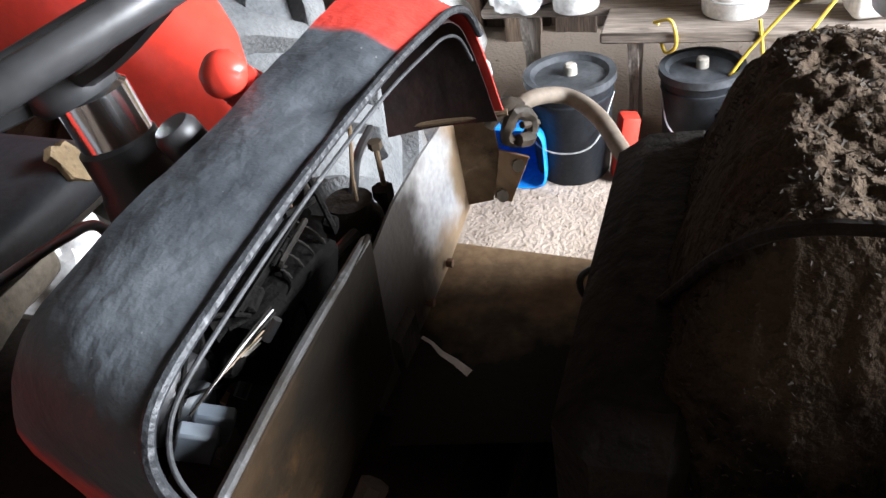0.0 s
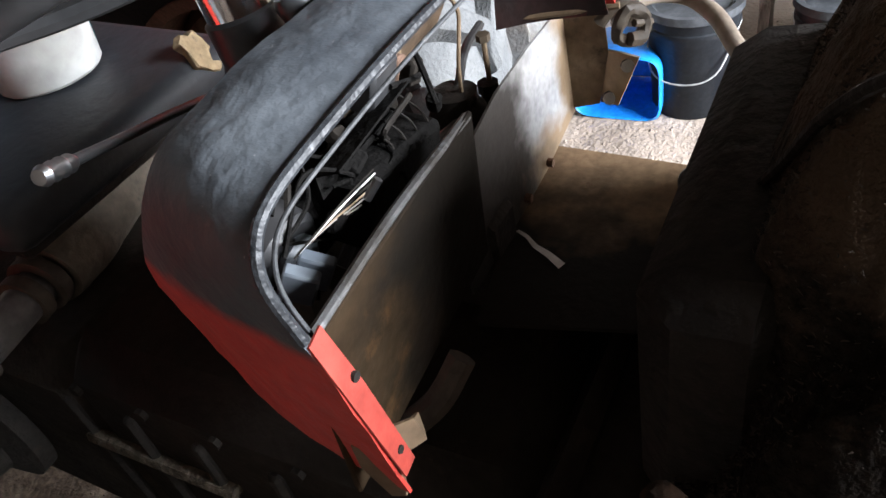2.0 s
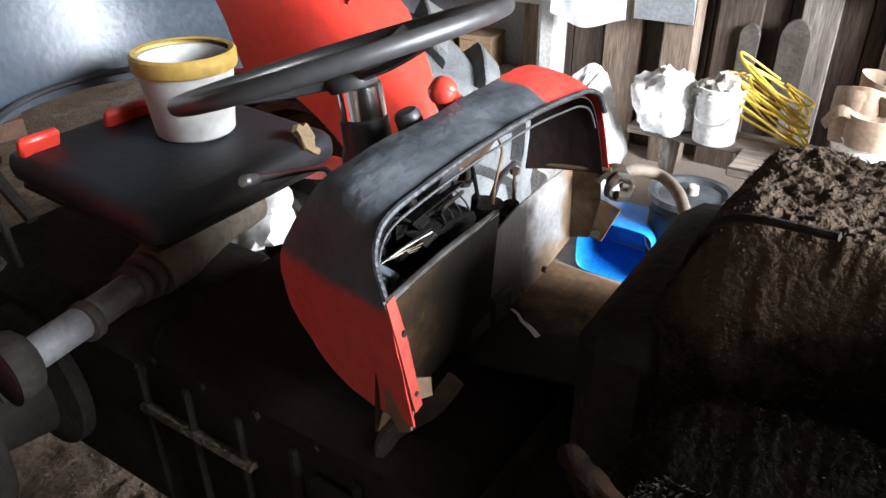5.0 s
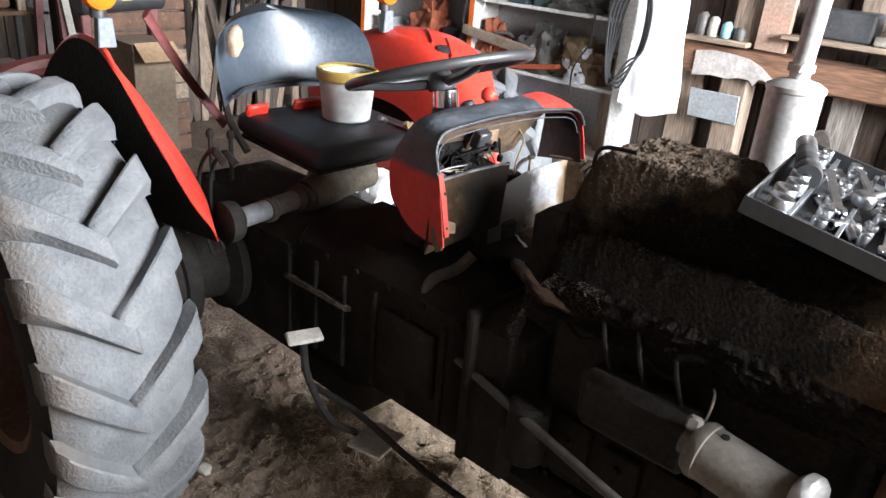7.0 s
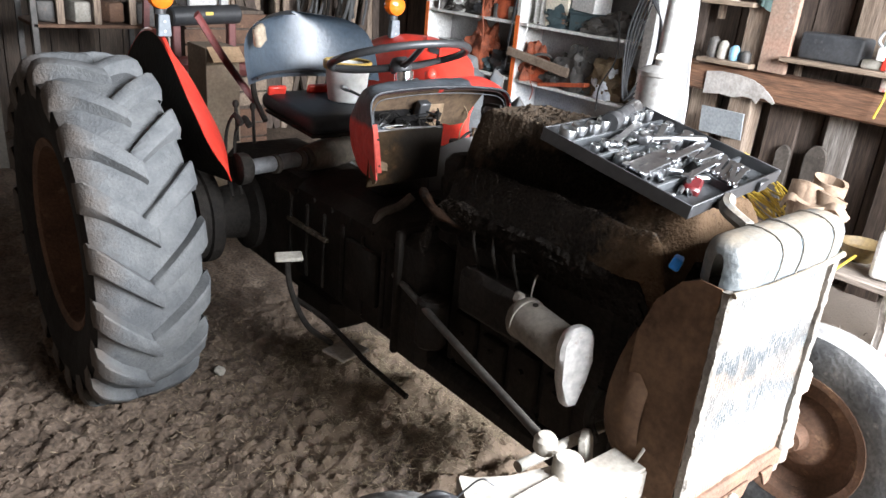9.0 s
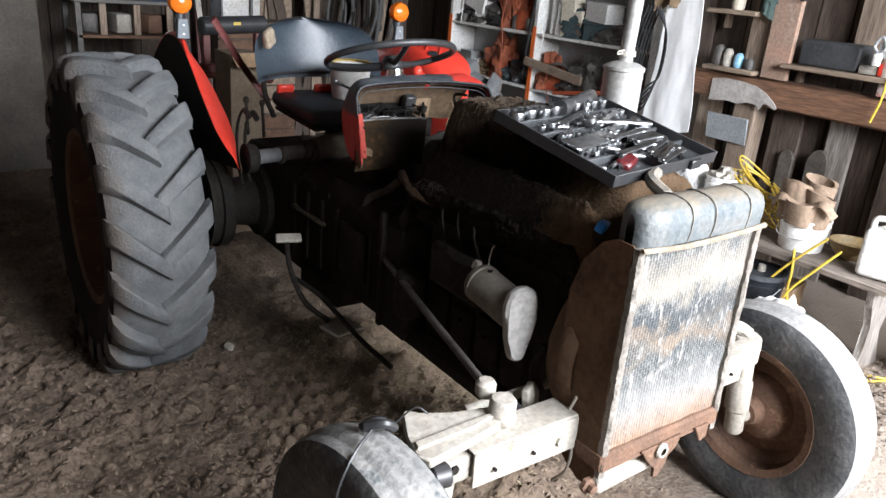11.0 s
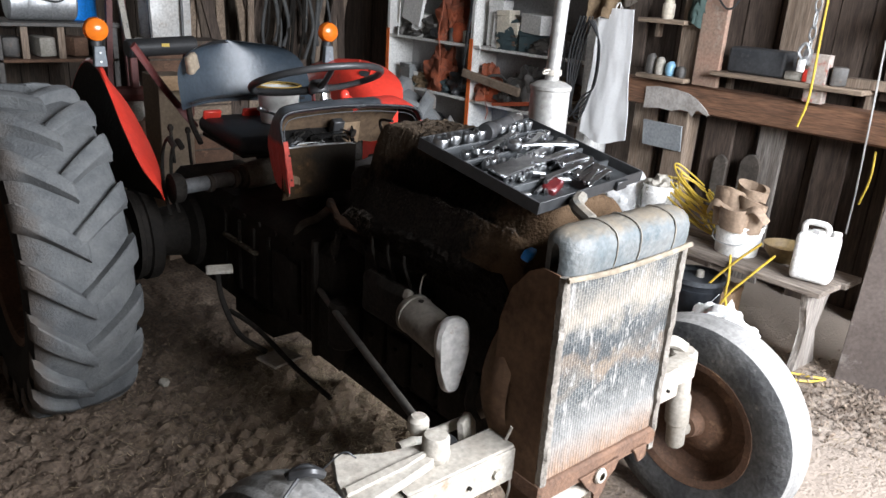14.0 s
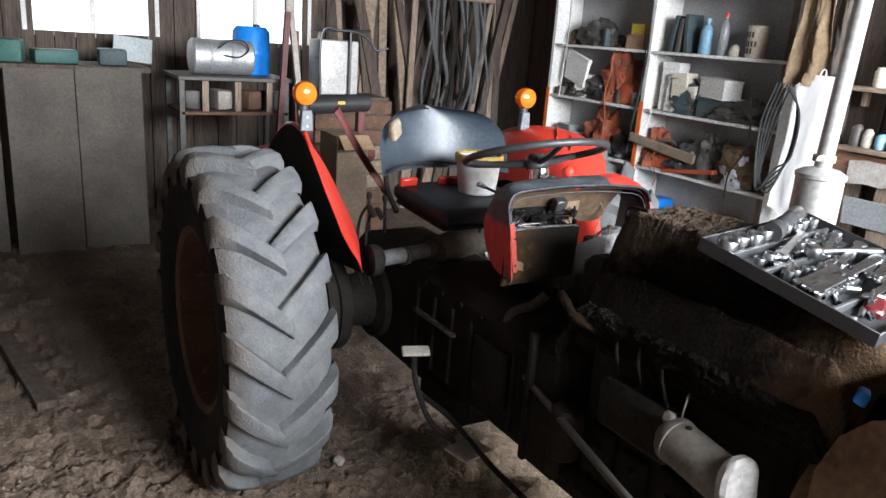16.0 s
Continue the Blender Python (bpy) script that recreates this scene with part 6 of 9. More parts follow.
    if s < 0:
        panel = [[(-0.52 + (p.x + 0.52) * v, 2.2 + (p.y - 2.2) * v, 0.87 + (p.z - 0.87) * v) for p in pe] for v in (0.995, 0.75, 0.5, 0.2)]
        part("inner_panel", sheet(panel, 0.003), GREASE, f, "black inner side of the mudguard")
    xl = s * 0.528
    br = part("lamp_bracket", slab([(-0.026, 0), (0.026, 0), (0.02, 0.08), (-0.02, 0.08)], 0.03, pose(xl, 2.15, 1.362, 90, 0, 0), bevel=0.003), LAMP_GREY, f, "grey lamp bracket")
    for zz in (0.02, 0.055):
        part("screw", cyl(0.004, (xl, 2.122, 1.362 + zz), (xl, 2.117, 1.362 + zz), seg=8), STEEL, f)
    return f


def orange_lens():
    m = surf("amber_lens", (0.8, 0.21, 0.02), (0.72, 0.17, 0.015), 0.18, 0, 40, 0.03, vary=0.05)
    b = m.node_tree.nodes["Principled BSDF"]
    b.inputs["Transmission Weight"].default_value = 0.35
    b.inputs["IOR"].default_value = 1.45
    return m


AMBER = orange_lens()
for s in (-1, 1):
    fender(s)
    xl = s * 0.532
    lamp = part("indicator_lamp", cyl(0.022, (xl, 2.155, 1.44), (xl, 2.155, 1.47)), BLACK_PLASTIC, tractor, "round orange indicator lamp")
    part("lens", lathe([(0, -0.04), (0.025, -0.036), (0.043, -0.022), (0.048, 0.0), (0.043, 0.022), (0.025, 0.034), (0, 0.037)], pose(xl, 2.145, 1.505, 90, 0, 0), 32), AMBER, lamp, "ribbed orange lens")
    part("bulb", lathe([(0, -0.015), (0.012, -0.01), (0.014, 0.0), (0.01, 0.012), (0, 0.015)], pose(xl, 2.14, 1.505, 90, 0, 0), 12), STEEL, lamp)
cap = part("filler_cap", rough_up(lathe([(0, 0.016), (0.01, 0.014), (0.018, 0.008), (0.021, 0.0), (0.018, -0.008), (0.011, -0.011), (0.011, -0.02), (0.018, -0.023), (0.019, -0.032), (0.0165, -0.034), (0.0165, -0.038), (0.02, -0.041), (0.021, -0.075), (0, -0.075)], Matrix.Translation((0.042, 1.224, 1.357)) @ Vector((-0.6, -0.12, 0.62)).to_track_quat("Z", "Y").to_matrix().to_4x4(), 28), 0.0015, 40), RED, tractor, "red round filler cap on a short neck")
part("knob", lathe([(0, 0), (0.016, 0), (0.019, 0.006), (0.019, 0.03), (0.015, 0.036), (0, 0.037)], pose(-0.004, 1.24, 1.305, -15, -12, 0), 20), BLACK_PLASTIC, cap, "black knob beside the cap")
part("lift_arm", tube([(-0.375, 2.2, 1.44), (-0.24, 2.24, 1.25), (-0.11, 2.23, 1.07)], 0.022, 8, flat=0.45), surf("dark_red_iron", (0.11, 0.022, 0.02), (0.07, 0.016, 0.014), 0.6, 0, 10, 0.15), tractor, "dark red iron bar behind the seat")

# pedal and rods
ped = part("pedal", box((0.1, 0.05, 0.016), (-0.35, 1.47, 0.675), (15, 0, -20), 0.005), GREY_MUD, tractor, "dusty foot pedal on a bent arm")
part("pedal_arm", tube([(-0.365, 1.455, 0.665), (-0.35, 1.45, 0.55), (-0.31, 1.4, 0.42), (-0.19, 1.42, 0.3)], 0.011, 8), GREASE, ped)
part("pedal_arm", tube([(-0.3, 1.5, 0.48), (-0.25, 1.36, 0.44), (-0.2, 1.15, 0.35), (-0.17, 0.95, 0.31)], 0.01, 8), GREASE, ped)
part("step_plate", box((0.14, 0.12, 0.012), (-0.16, 1.36, 0.29), (0, 0, 12), 0.003), GREY_MUD, tractor)
part("clutch_arm", tube([(-0.07, 1.13, 0.97), (-0.107, 1.15, 0.932), (-0.15, 1.19, 0.9), (-0.165, 1.2, 0.85), (-0.17, 1.2, 0.78)], 0.016, 8), ROAD_DUST, tractor, "bent tan clutch arm")

# exhaust
MX, MY = 0.472, 0.622
ex = part("silencer", lathe([(0, 0), (0.03, 0), (0.05, 0.008), (0.064, 0.02), (0.066, 0.03), (0.066, 0.235), (0.07, 0.24), (0.07, 0.25), (0.05, 0.262), (0.026, 0.268), (0, 0.268)], Matrix.Translation((MX, MY, 1.205)), 40), SILVER_PAINT, tractor, "silver upright exhaust silencer")
part("stack_pipe", tube([(MX, MY, 1.46), (MX + 0.01, MY - 0.005, 1.8), (MX + 0.03, MY - 0.01, 2.35)], 0.024, 20), SILVER_PAINT, ex, "tall dusty silver stack pipe")
part("pipe_clamp", lathe([(0.025, 0), (0.031, 0), (0.031, 0.018), (0.025, 0.018)], Matrix.Translation((MX, MY, 1.49)), 24), GREY_MUD, ex)
part("clamp_bolt", tube([(MX - 0.03, MY - 0.01, 1.5), (MX - 0.06, MY - 0.015, 1.498), (MX - 0.06, MY - 0.02, 1.507), (MX - 0.03, MY - 0.015, 1.51)], 0.003, 6), GREY_MUD, ex)
part("down_pipe", tube([(MX, MY, 1.21), (MX, MY, 1.1), (0.36, MY, 1.03), (0.2, MY, 1.02)], 0.03, 12), RUST, ex, "rusty exhaust elbow")


SACK = surf("white_sack", (0.82, 0.82, 0.81), (0.74, 0.74, 0.72), 0.6, 0, 8, 0.15, (0.55, 0.53, 0.5), 0.15)

# ---- tool tray on the engine ----
TRAY_O, TRAY_X, TRAY_Y = Vector((-0.168, 0.04, 1.283)), Vector((0.47, 0.055, 0.015)), Vector((-0.004, 0.408, 0.086))
tx, ty = TRAY_X.normalized(), (TRAY_Y - TRAY_X.normalized() * TRAY_Y.dot(TRAY_X.normalized())).normalized()
tz = tx.cross(ty)
TM = Matrix((( tx.x, ty.x, tz.x, TRAY_O.x), (tx.y, ty.y, tz.y, TRAY_O.y), (tx.z, ty.z, tz.z, TRAY_O.z), (0, 0, 0, 1)))
TW, TD, TH = 0.472, 0.416, 0.032


def tbox(x0, x1, y0, y1, z0, z1, bevel=0.0, bm=None):
    bm2 = bm or bmesh.new()
    before = set(bm2.verts)
    box_at(x0, x1, y0, y1, z0, z1, bevel, bm2)
    bmesh.ops.transform(bm2, matrix=TM, verts=[v for v in bm2.verts if v not in before])
    return bm2


tray = thing("tool_tray", TM @ Vector((TW / 2, TD / 2, -TH)), "open black plastic socket-set tray lying on the engine", "tool box")
GREYP = surf("tray_plastic", (0.022, 0.024, 0.026), (0.045, 0.048, 0.05), 0.5, 0, 14, 0.08, (0.1, 0.1, 0.096), 0.2)
part("base", tbox(0.004, TW - 0.004, 0.004, TD - 0.004, -0.032, -0.028), GREYP, tray)
for a in ((0, 0.005, 0, TD), (TW - 0.005, TW, 0, TD), (0.0051, TW - 0.0051, 0, 0.005), (0.0051, TW - 0.0051, TD - 0.005, TD)):
    part("wall", tbox(*a, -TH, 0.0, 0.001), BLACK_PLASTIC, tray)
for y in (0.1, 0.19, 0.26, 0.34):
    part("divider", tbox(0.02, TW - 0.02, y, y + 0.008, -0.028, -0.008, 0.001), GREYP, tray)
part("divider", tbox(0.23, 0.245, 0.02, 0.1, -0.028, -0.008, 0.001), GREYP, tray)
for x in (0.12, 0.33):
    part("latch", tbox(x, x + 0.05, -0.012, -0.0005, -0.03, -0.004, 0.002), BLACK_PLASTIC, tray)
rt = random.Random(21)


def socket(x, y, r, h, lying):
    p = TM @ Vector((x, y, -0.0275 + (r if lying else 0)))
    d = (tx * math.cos(lying) + ty * math.sin(lying)) if lying else tz
    m = Matrix.Translation(p) @ d.to_track_quat("Z", "Y").to_matrix().to_4x4()
    bm = lathe([(r * 0.62, h * 0.3), (r * 0.62, h), (r * 0.93, h), (r, h - 0.002), (r, h * 0.5), (r * 0.85, h * 0.45), (r * 0.85, 0.0), (r * 0.45, 0), (r * 0.45, h * 0.28), (0, h * 0.3)], m, 12)
    return single("socket", bm, STEEL, "bright chrome socket in the tool tray", "socket", "sockets in the tray", at=p)


x = 0.03
for k in range(9):
    r = 0.022 - 0.0013 * k
    if x < TW - 0.04:
        socket(x, 0.365 + 0.006 * (k % 2), r, 0.042, 0)
    x += 2 * r + 0.012
for row, y in enumerate((0.225, 0.3)):
    x = 0.06
    while x < TW - 0.05:
        r = rt.uniform(0.008, 0.013)
        socket(x, y + rt.uniform(-0.006, 0.006), r, rt.uniform(0.025, 0.034), 0 if rt.random() < 0.6 else rt.uniform(0.1, 0.5))
        x += 2 * r + rt.uniform(0.008, 0.02)
for k in range(8):
    socket(0.06 + 0.022 * k, 0.15 + rt.uniform(-0.004, 0.004), 0.0085, 0.024, 0)


def spanner(x, y, ln, a, z=-0.006):
    m = TM @ Matrix.Translation((x, y, z)) @ Matrix.Rotation(radians(a), 4, "Z")
    h = ln / 2
    w = ln * 0.045
    out = [(-h, w), (-h - w, w * 2.2), (-h - w * 4, w * 2), (-h - w * 4.6, w), (-h - w * 2.5, w * 0.8), (-h - w * 2.5, -w * 0.8), (-h - w * 4.6, -w), (-h - w * 4, -w * 2), (-h - w, -w * 2.2), (-h, -w), (h, -w)]
    out += [(h + w * 2 + 2.2 * w * math.cos(t), 2.2 * w * math.sin(t)) for t in np.linspace(-2.4, 2.4, 11)] + [(h, w)]
    bm = slab(out, 0.005, m, bevel=0.001)
    return single("spanner", bm, STEEL, "bright steel combination spanner lying in the tray", "spanner", "spanners in the tray", at=m.translation)


for k in range(9):
    spanner(0.30 + 0.004 * k, 0.035 + 0.019 * k, 0.12 - 0.006 * (k % 4), 12 + rt.uniform(-5, 5), -0.005 + 0.0015 * (k % 2))
for k in range(4):
    spanner(0.13, 0.16 + 0.012 * k, 0.15, 4 + rt.uniform(-3, 3), -0.003)
for k in range(34):
    socket(rt.uniform(0.05, 0.43), rt.choice((0.06, 0.145, 0.225, 0.3)) + rt.uniform(-0.03, 0.03), rt.uniform(0.006, 0.011), rt.uniform(0.025, 0.07), rt.uniform(0.05, 0.9) if k % 4 else rt.uniform(2.4, 2.9))
for k in range(7):
    spanner(rt.uniform(0.12, 0.36), 0.05 + 0.042 * k + rt.uniform(-0.01, 0.01), rt.uniform(0.09, 0.16), rt.uniform(-14, 24), rt.uniform(0.0, 0.004))
m = TM @ Matrix.Translation((0.3, 0.235, 0.004)) @ Matrix.Rotation(radians(-16), 4, "Z")
rat = thing("ratchet", m.translation, "chrome ratchet handle across the tray", "ratchet")
part("handle", tube([m @ Vector((-0.08, 0, 0.002)), m @ Vector((0.0, 0, 0.004)), m @ Vector((0.1, 0, 0.0)), m @ Vector((0.13, 0, -0.002))], [0.009, 0.006, 0.009, 0.009], 10), STEEL, rat)
part("head", lathe([(0, -0.012), (0.016, -0.012), (0.02, -0.006), (0.02, 0.008), (0.015, 0.013), (0, 0.014)], m @ Matrix.Translation((-0.09, 0, 0.004)), 20), STEEL, rat)
m = TM @ Matrix.Translation((0.2, 0.36, 0.008)) @ Matrix.Rotation(radians(14), 4, "Z") @ Matrix.Rotation(radians(90), 4, "Y")
tor = thing("torch", m @ Vector((0, 0, 0)), "black ribbed torch with a silver head on the tray", "torch")
part("body", lathe([(0, 0), (0.024, 0), (0.026, 0.006), (0.026, 0.03), (0.02, 0.045), (0.019, 0.06), (0.021, 0.064), (0.019, 0.07), (0.021, 0.08), (0.019, 0.086), (0.021, 0.096), (0.019, 0.102), (0.02, 0.15), (0, 0.15)], m, 24), BLACK_PLASTIC, tor)
part("head", lathe([(0, 0.15), (0.02, 0.15), (0.021, 0.16), (0.021, 0.21), (0.018, 0.216), (0, 0.216)], m, 24), STEEL, tor, "silver metal end")
m = TM @ Matrix.Translation((0.12, 0.065, -0.018)) @ Matrix.Rotation(radians(20), 4, "Z") @ Matrix.Rotation(radians(90), 4, "Y")
drv = thing("screwdriver_set", m.translation, "dark red plastic bit holder in the tray", "bit holder")
part("holder", box((0.024, 0.042, 0.085), m @ Vector((0.004, 0, 0.04)), [math.degrees(a) for a in m.to_euler()], 0.006), surf("red_plastic", (0.09, 0.009, 0.01), (0.06, 0.007, 0.008), 0.35, 0, 9, 0.03), drv)
part("bits", cyl(0.006, m @ Vector((-0.018, 0.01, 0.0)), m @ Vector((-0.018, 0.01, 0.07)), seg=8), STEEL, drv)


# ---- white pot on the seat ----
POT = Matrix.Translation((0.12, 1.87, 1.143)) @ Matrix.Diagonal((1.2, 1.2, 1.2, 1))
pot = thing("paint_pot", (0.12, 1.87, 1.143), "white plastic pot with a brown-yellow rim on the seat", "pot")
part("bucket", lathe([(0, 0), (0.06, 0), (0.064, 0.004), (0.076, 0.115), (0.079, 0.118), (0.079, 0.126), (0.07, 0.126), (0.058, 0.01), (0, 0.008)], POT, 40), surf("spotted_white", (0.4, 0.41, 0.4), (0.3, 0.295, 0.27), 0.5, 0, 9, 0.06, (0.05, 0.045, 0.04), 0.16, 30), pot)
part("rim", lathe([(0.073, 0.108), (0.081, 0.108), (0.083, 0.112), (0.083, 0.132), (0.079, 0.136), (0.071, 0.134)], POT, 40), surf("ochre_rim", (0.36, 0.24, 0.05), (0.27, 0.18, 0.045), 0.5, 0, 8, 0.08), pot, "ochre-yellow rim")
part("label_patch", lathe([(0.0655, 0.015), (0.0745, 0.09)], POT @ Matrix.Rotation(radians(-40), 4, "Z"), 6, turn=0.5), surf("teal_print", (0.05, 0.3, 0.33), (0.04, 0.25, 0.28), 0.5), pot, "teal printed patch")
# ---- shelves on the east wall ----
east_before = set(scene.objects)

# rail, posts and boards on the east wall
single("beam", rough_up(box_at(2.86, 3.0, -0.6, 2.3, 1.08, 1.25, 0.012), 0.006, 7), BEAM, "reddish-brown heavy timber rail on the wall", "beam", kind="structure")
for y, w in ((1.6, 0.16), (0.2, 0.15), (2.42, 0.12)):
    single("post", rough_up(box_at(2.9, 3.04, y, y + w, -0.15, 1.08, 0.008), 0.004, 8, y), POST, "pale weathered wooden post below the rail", "post", kind="structure")
    single("post", rough_up(box_at(2.9, 3.04, y, y + w, 1.25, TOP + 0.15, 0.008), 0.004, 8, y + 3), POST, "pale weathered wooden post above the rail", "post", kind="structure")

SX0, SX1 = 2.75, 3.03
LEVELS = (0.43, 0.875, 1.31, 1.745, 2.18)
su = thing("shelf_unit", (2.9, 3.55, 0), "white-painted wooden shelves with orange edges, crammed with clutter", "shelf")
for y in (2.34, 3.57, 4.73):
    up = part("upright", box_at(SX0, SX1, y, y + 0.035, -0.14, 2.4, 0.002), WHITE_PAINT, su)
    if y > 3:
        part("edge_strip", box_at(SX0 - 0.006, SX0 - 0.0005, y - 0.004, y + 0.039, -0.14, 1.36, 0.001), ORANGE_PAINT, up, "orange edge strip")
for z in LEVELS:
    part("shelf_board", box_at(SX0 + 0.004, SX1, 2.376, 3.569, z - 0.022, z, 0.002), WHITE_PAINT, su)
    part("shelf_board", box_at(SX0 + 0.004, SX1, 3.606, 4.729, z - 0.022, z, 0.002), WHITE_PAINT, su)
part("back_panel", box_at(SX1 + 0.001, SX1 + 0.012, 2.34, 4.765, -0.14, 2.4), surf("grey_panel", (0.4, 0.4, 0.4), (0.3, 0.3, 0.3), 0.8, 0, 3, 0.1), su, "greyish back panel")

CARD = surf("cardboard", (0.4, 0.27, 0.16), (0.34, 0.22, 0.13), 0.85, 0, 6, 0.05)
RUSTRED = surf("orange_red_plastic", (0.5, 0.11, 0.04), (0.4, 0.08, 0.035), 0.6, 0, 8, 0.15)
TEAL = surf("dark_teal", (0.03, 0.05, 0.055), (0.05, 0.075, 0.08), 0.6, 0, 8, 0.1)
PALEBLUE = surf("pale_blue_plastic", (0.2, 0.38, 0.5), (0.17, 0.32, 0.44), 0.4, 0, 8, 0.04)
PALE = surf("cream_card", (0.6, 0.55, 0.45), (0.5, 0.44, 0.35), 0.8, 0, 8, 0.06)
PALEWOOD = wood("pale_board_wood", (0.3, 0.27, 0.24), (0.16, 0.135, 0.115))
DARKTOOL = surf("dark_tool_metal", (0.06, 0.058, 0.055), (0.11, 0.1, 0.09), 0.6, 0.3, 14, 0.2, (0.14, 0.08, 0.045), 0.3)


def carton(y, z, sy, sz, sx, mat, label, tilt=0, x=None, cat="box", name="carton"):
    """A cardboard box with a lid seam and flaps."""
    x = SX0 + 0.05 + sx / 2 if x is None else x
    t = thing(name, (x, y, z), label, cat)
    m = pose(x, y, z + 0.0005, tilt, 0, rs.uniform(-12, 12))
    for nm, a, mt in (("body", (-sx / 2, sx / 2, -sy / 2, sy / 2, 0, sz * 0.86), mat), ("lid", (-sx / 2 - 0.003, sx / 2 + 0.003, -sy / 2 - 0.003, sy / 2 + 0.003, sz * 0.862, sz), mat)):
        bm = box_at(*a, 0.003)
        bmesh.ops.transform(bm, matrix=m, verts=bm.verts)
        part(nm, bm, mt, t)
    return t


def bottle(x, y, z, r, h, mat, label, cap, name="bottle"):
    t = thing(name, (x, y, z), label, "bottle")
    part("body", lathe([(0, 0), (r * 0.9, 0), (r, 0.01), (r, h * 0.62), (r * 0.8, h * 0.74), (r * 0.34, h * 0.82), (r * 0.34, h * 0.9), (0, h * 0.9)], Matrix.Translation((x, y, z)), 24), mat, t)
    part("cap", cyl(r * 0.42, (x, y, z + h * 0.885), (x, y, z + h), bevel=0.003), cap, t)
    return t


def lump(name, x, y, z, sx, sy, sz, mat, label, cat, seed, rough=0.25, group=""):
    """An irregular heap or crumpled thing that sits flat."""
    bm = bmesh.new()
    bmesh.ops.create_icosphere(bm, subdivisions=4, radius=1.0)
    for v in bm.verts:
        n = noise.fractal(v.co * 1.7 + Vector((seed, seed * 2, 0)), 0.8, 2.1, 5)
        c = noise.cell(v.co * 2.3 + Vector((seed, 0, seed)))
        v.co *= 1 + rough * (n + 0.25 * abs(noise.noise(v.co * 5 + Vector((0, seed, 0)))) + 0.05 * c)
        v.co = Vector((v.co.x * sx, v.co.y * sy, max(v.co.z, -0.55) * sz / 1.5 + sz * 0.55 / 1.5))
    bmesh.ops.translate(bm, verts=bm.verts, vec=(x, y, z))
    return single(name, bm, mat, label, cat, group, at=(x, y, z))


def tool_heap(y0, y1, z, seed, n, big=0.08):
    """Hand tools and metal odds and ends lying along a shelf, each its own thing."""
    r = random.Random(seed)
    for k in range(n):
        y, x = r.uniform(y0, y1), r.uniform(SX0 + 0.06, SX0 + 0.18)
        kind = r.choice(("clamp", "tin", "block", "wrench"))
        mat = r.choice((DARKTOOL, DARKTOOL, TEAL, GREY_MUD, DARKTOOL, RUST))
        if kind == "tin":
            rr, h = r.uniform(0.025, 0.05), r.uniform(0.05, 0.12)
            bm = lathe([(0, 0), (rr, 0), (rr, 0.003), (rr * 0.97, 0.006), (rr * 0.97, h - 0.006), (rr, h - 0.003), (rr, h), (rr * 0.92, h), (rr * 0.9, h - 0.004), (0, h - 0.005)], Matrix.Translation((x, y, z + 0.0005)), 20)
            single("tin", bm, mat, "small dull metal tin on the shelf", "tin", "tins on the shelves", at=(x, y, z))
        elif kind == "block":
            s = (r.uniform(0.04, 0.1), r.uniform(0.05, 0.14), r.uniform(0.03, big))
            bm = rough_up(box(s, (x, y, z + s[2] / 2 + 0.003), (0, 0, r.uniform(-30, 30)), 0.008, seg=2), 0.003, 20, k)
            single("machine_part", bm, mat, "dark greasy machine part on the shelf", "machine part", "parts on the shelves", at=(x, y, z))
        elif kind == "clamp":
            h = r.uniform(0.05, 0.1)
            bm = tube([(x, y - 0.05, z + 0.012), (x + 0.01, y - 0.05, z + h), (x, y, z + h + 0.02), (x - 0.01, y + 0.05, z + h), (x, y + 0.05, z + 0.012)], 0.011, 8)
            single("clamp", bm, mat, "dark iron clamp standing on the shelf", "clamp", "clamps on the shelves", at=(x, y, z))
        else:
            d = r.uniform(-0.6, 0.6)
            bm = tube([(x - 0.03, y - 0.1, z + 0.014), (x, y, z + 0.02), (x + 0.05 * d, y + 0.1, z + 0.014)], [0.012, 0.008, 0.013], 8, flat=0.7)
            single("hand_tool", bm, mat, "dull worn hand tool lying on the shelf", "hand tool", "hand tools on the shelves", at=(x, y, z))


rs = random.Random(11)
carton(3.8, 1.745, 0.2, 0.11, 0.14, CARD, "brown cardboard box on the shelf")
carton(3.79, 1.856, 0.13, 0.08, 0.1, surf("yellow_card", (0.6, 0.45, 0.06), (0.52, 0.38, 0.05), 0.6), "yellow packet on a cardboard box")
tool_heap(4.05, 4.65, 1.745, 3, 18, 0.16)
carton(4.36, 1.31, 0.2, 0.2, 0.1, WHITE_PLASTIC, "white carton leaning on the shelf", 6)
lump("helmet", SX0 + 0.15, 3.86, 1.31, 0.11, 0.12, 0.19, RUSTRED, "orange safety helmet on the shelf", "helmet", 3, 0.06)
tool_heap(3.66, 4.65, 1.31, 5, 20, 0.1)
carton(4.45, 0.875, 0.22, 0.13, 0.14, WHITE_PLASTIC, "white flat carton on the shelf")
lump("rope", SX0 + 0.14, 4.08, 0.875, 0.1, 0.14, 0.2, RUSTRED, "tangled orange-red rope bundle on the shelf", "rope", 9, 0.3)
tool_heap(3.65, 4.6, 0.875, 16, 8)
for k, (yy, hh, t) in enumerate(((3.42, 0.26, 8), (3.36, 0.24, 4), (3.3, 0.27, -6))):
    bm = box((0.16, 0.035, hh), (SX0 + 0.13, yy, 1.745 + hh / 2 + 0.002), (t, 0, 0), 0.003)
    single("binder", bm, TEAL if k != 1 else DARKTOOL, "dark worn binder standing on the shelf", "binder", "binders on the shelf", at=(SX0 + 0.13, yy, 1.745))
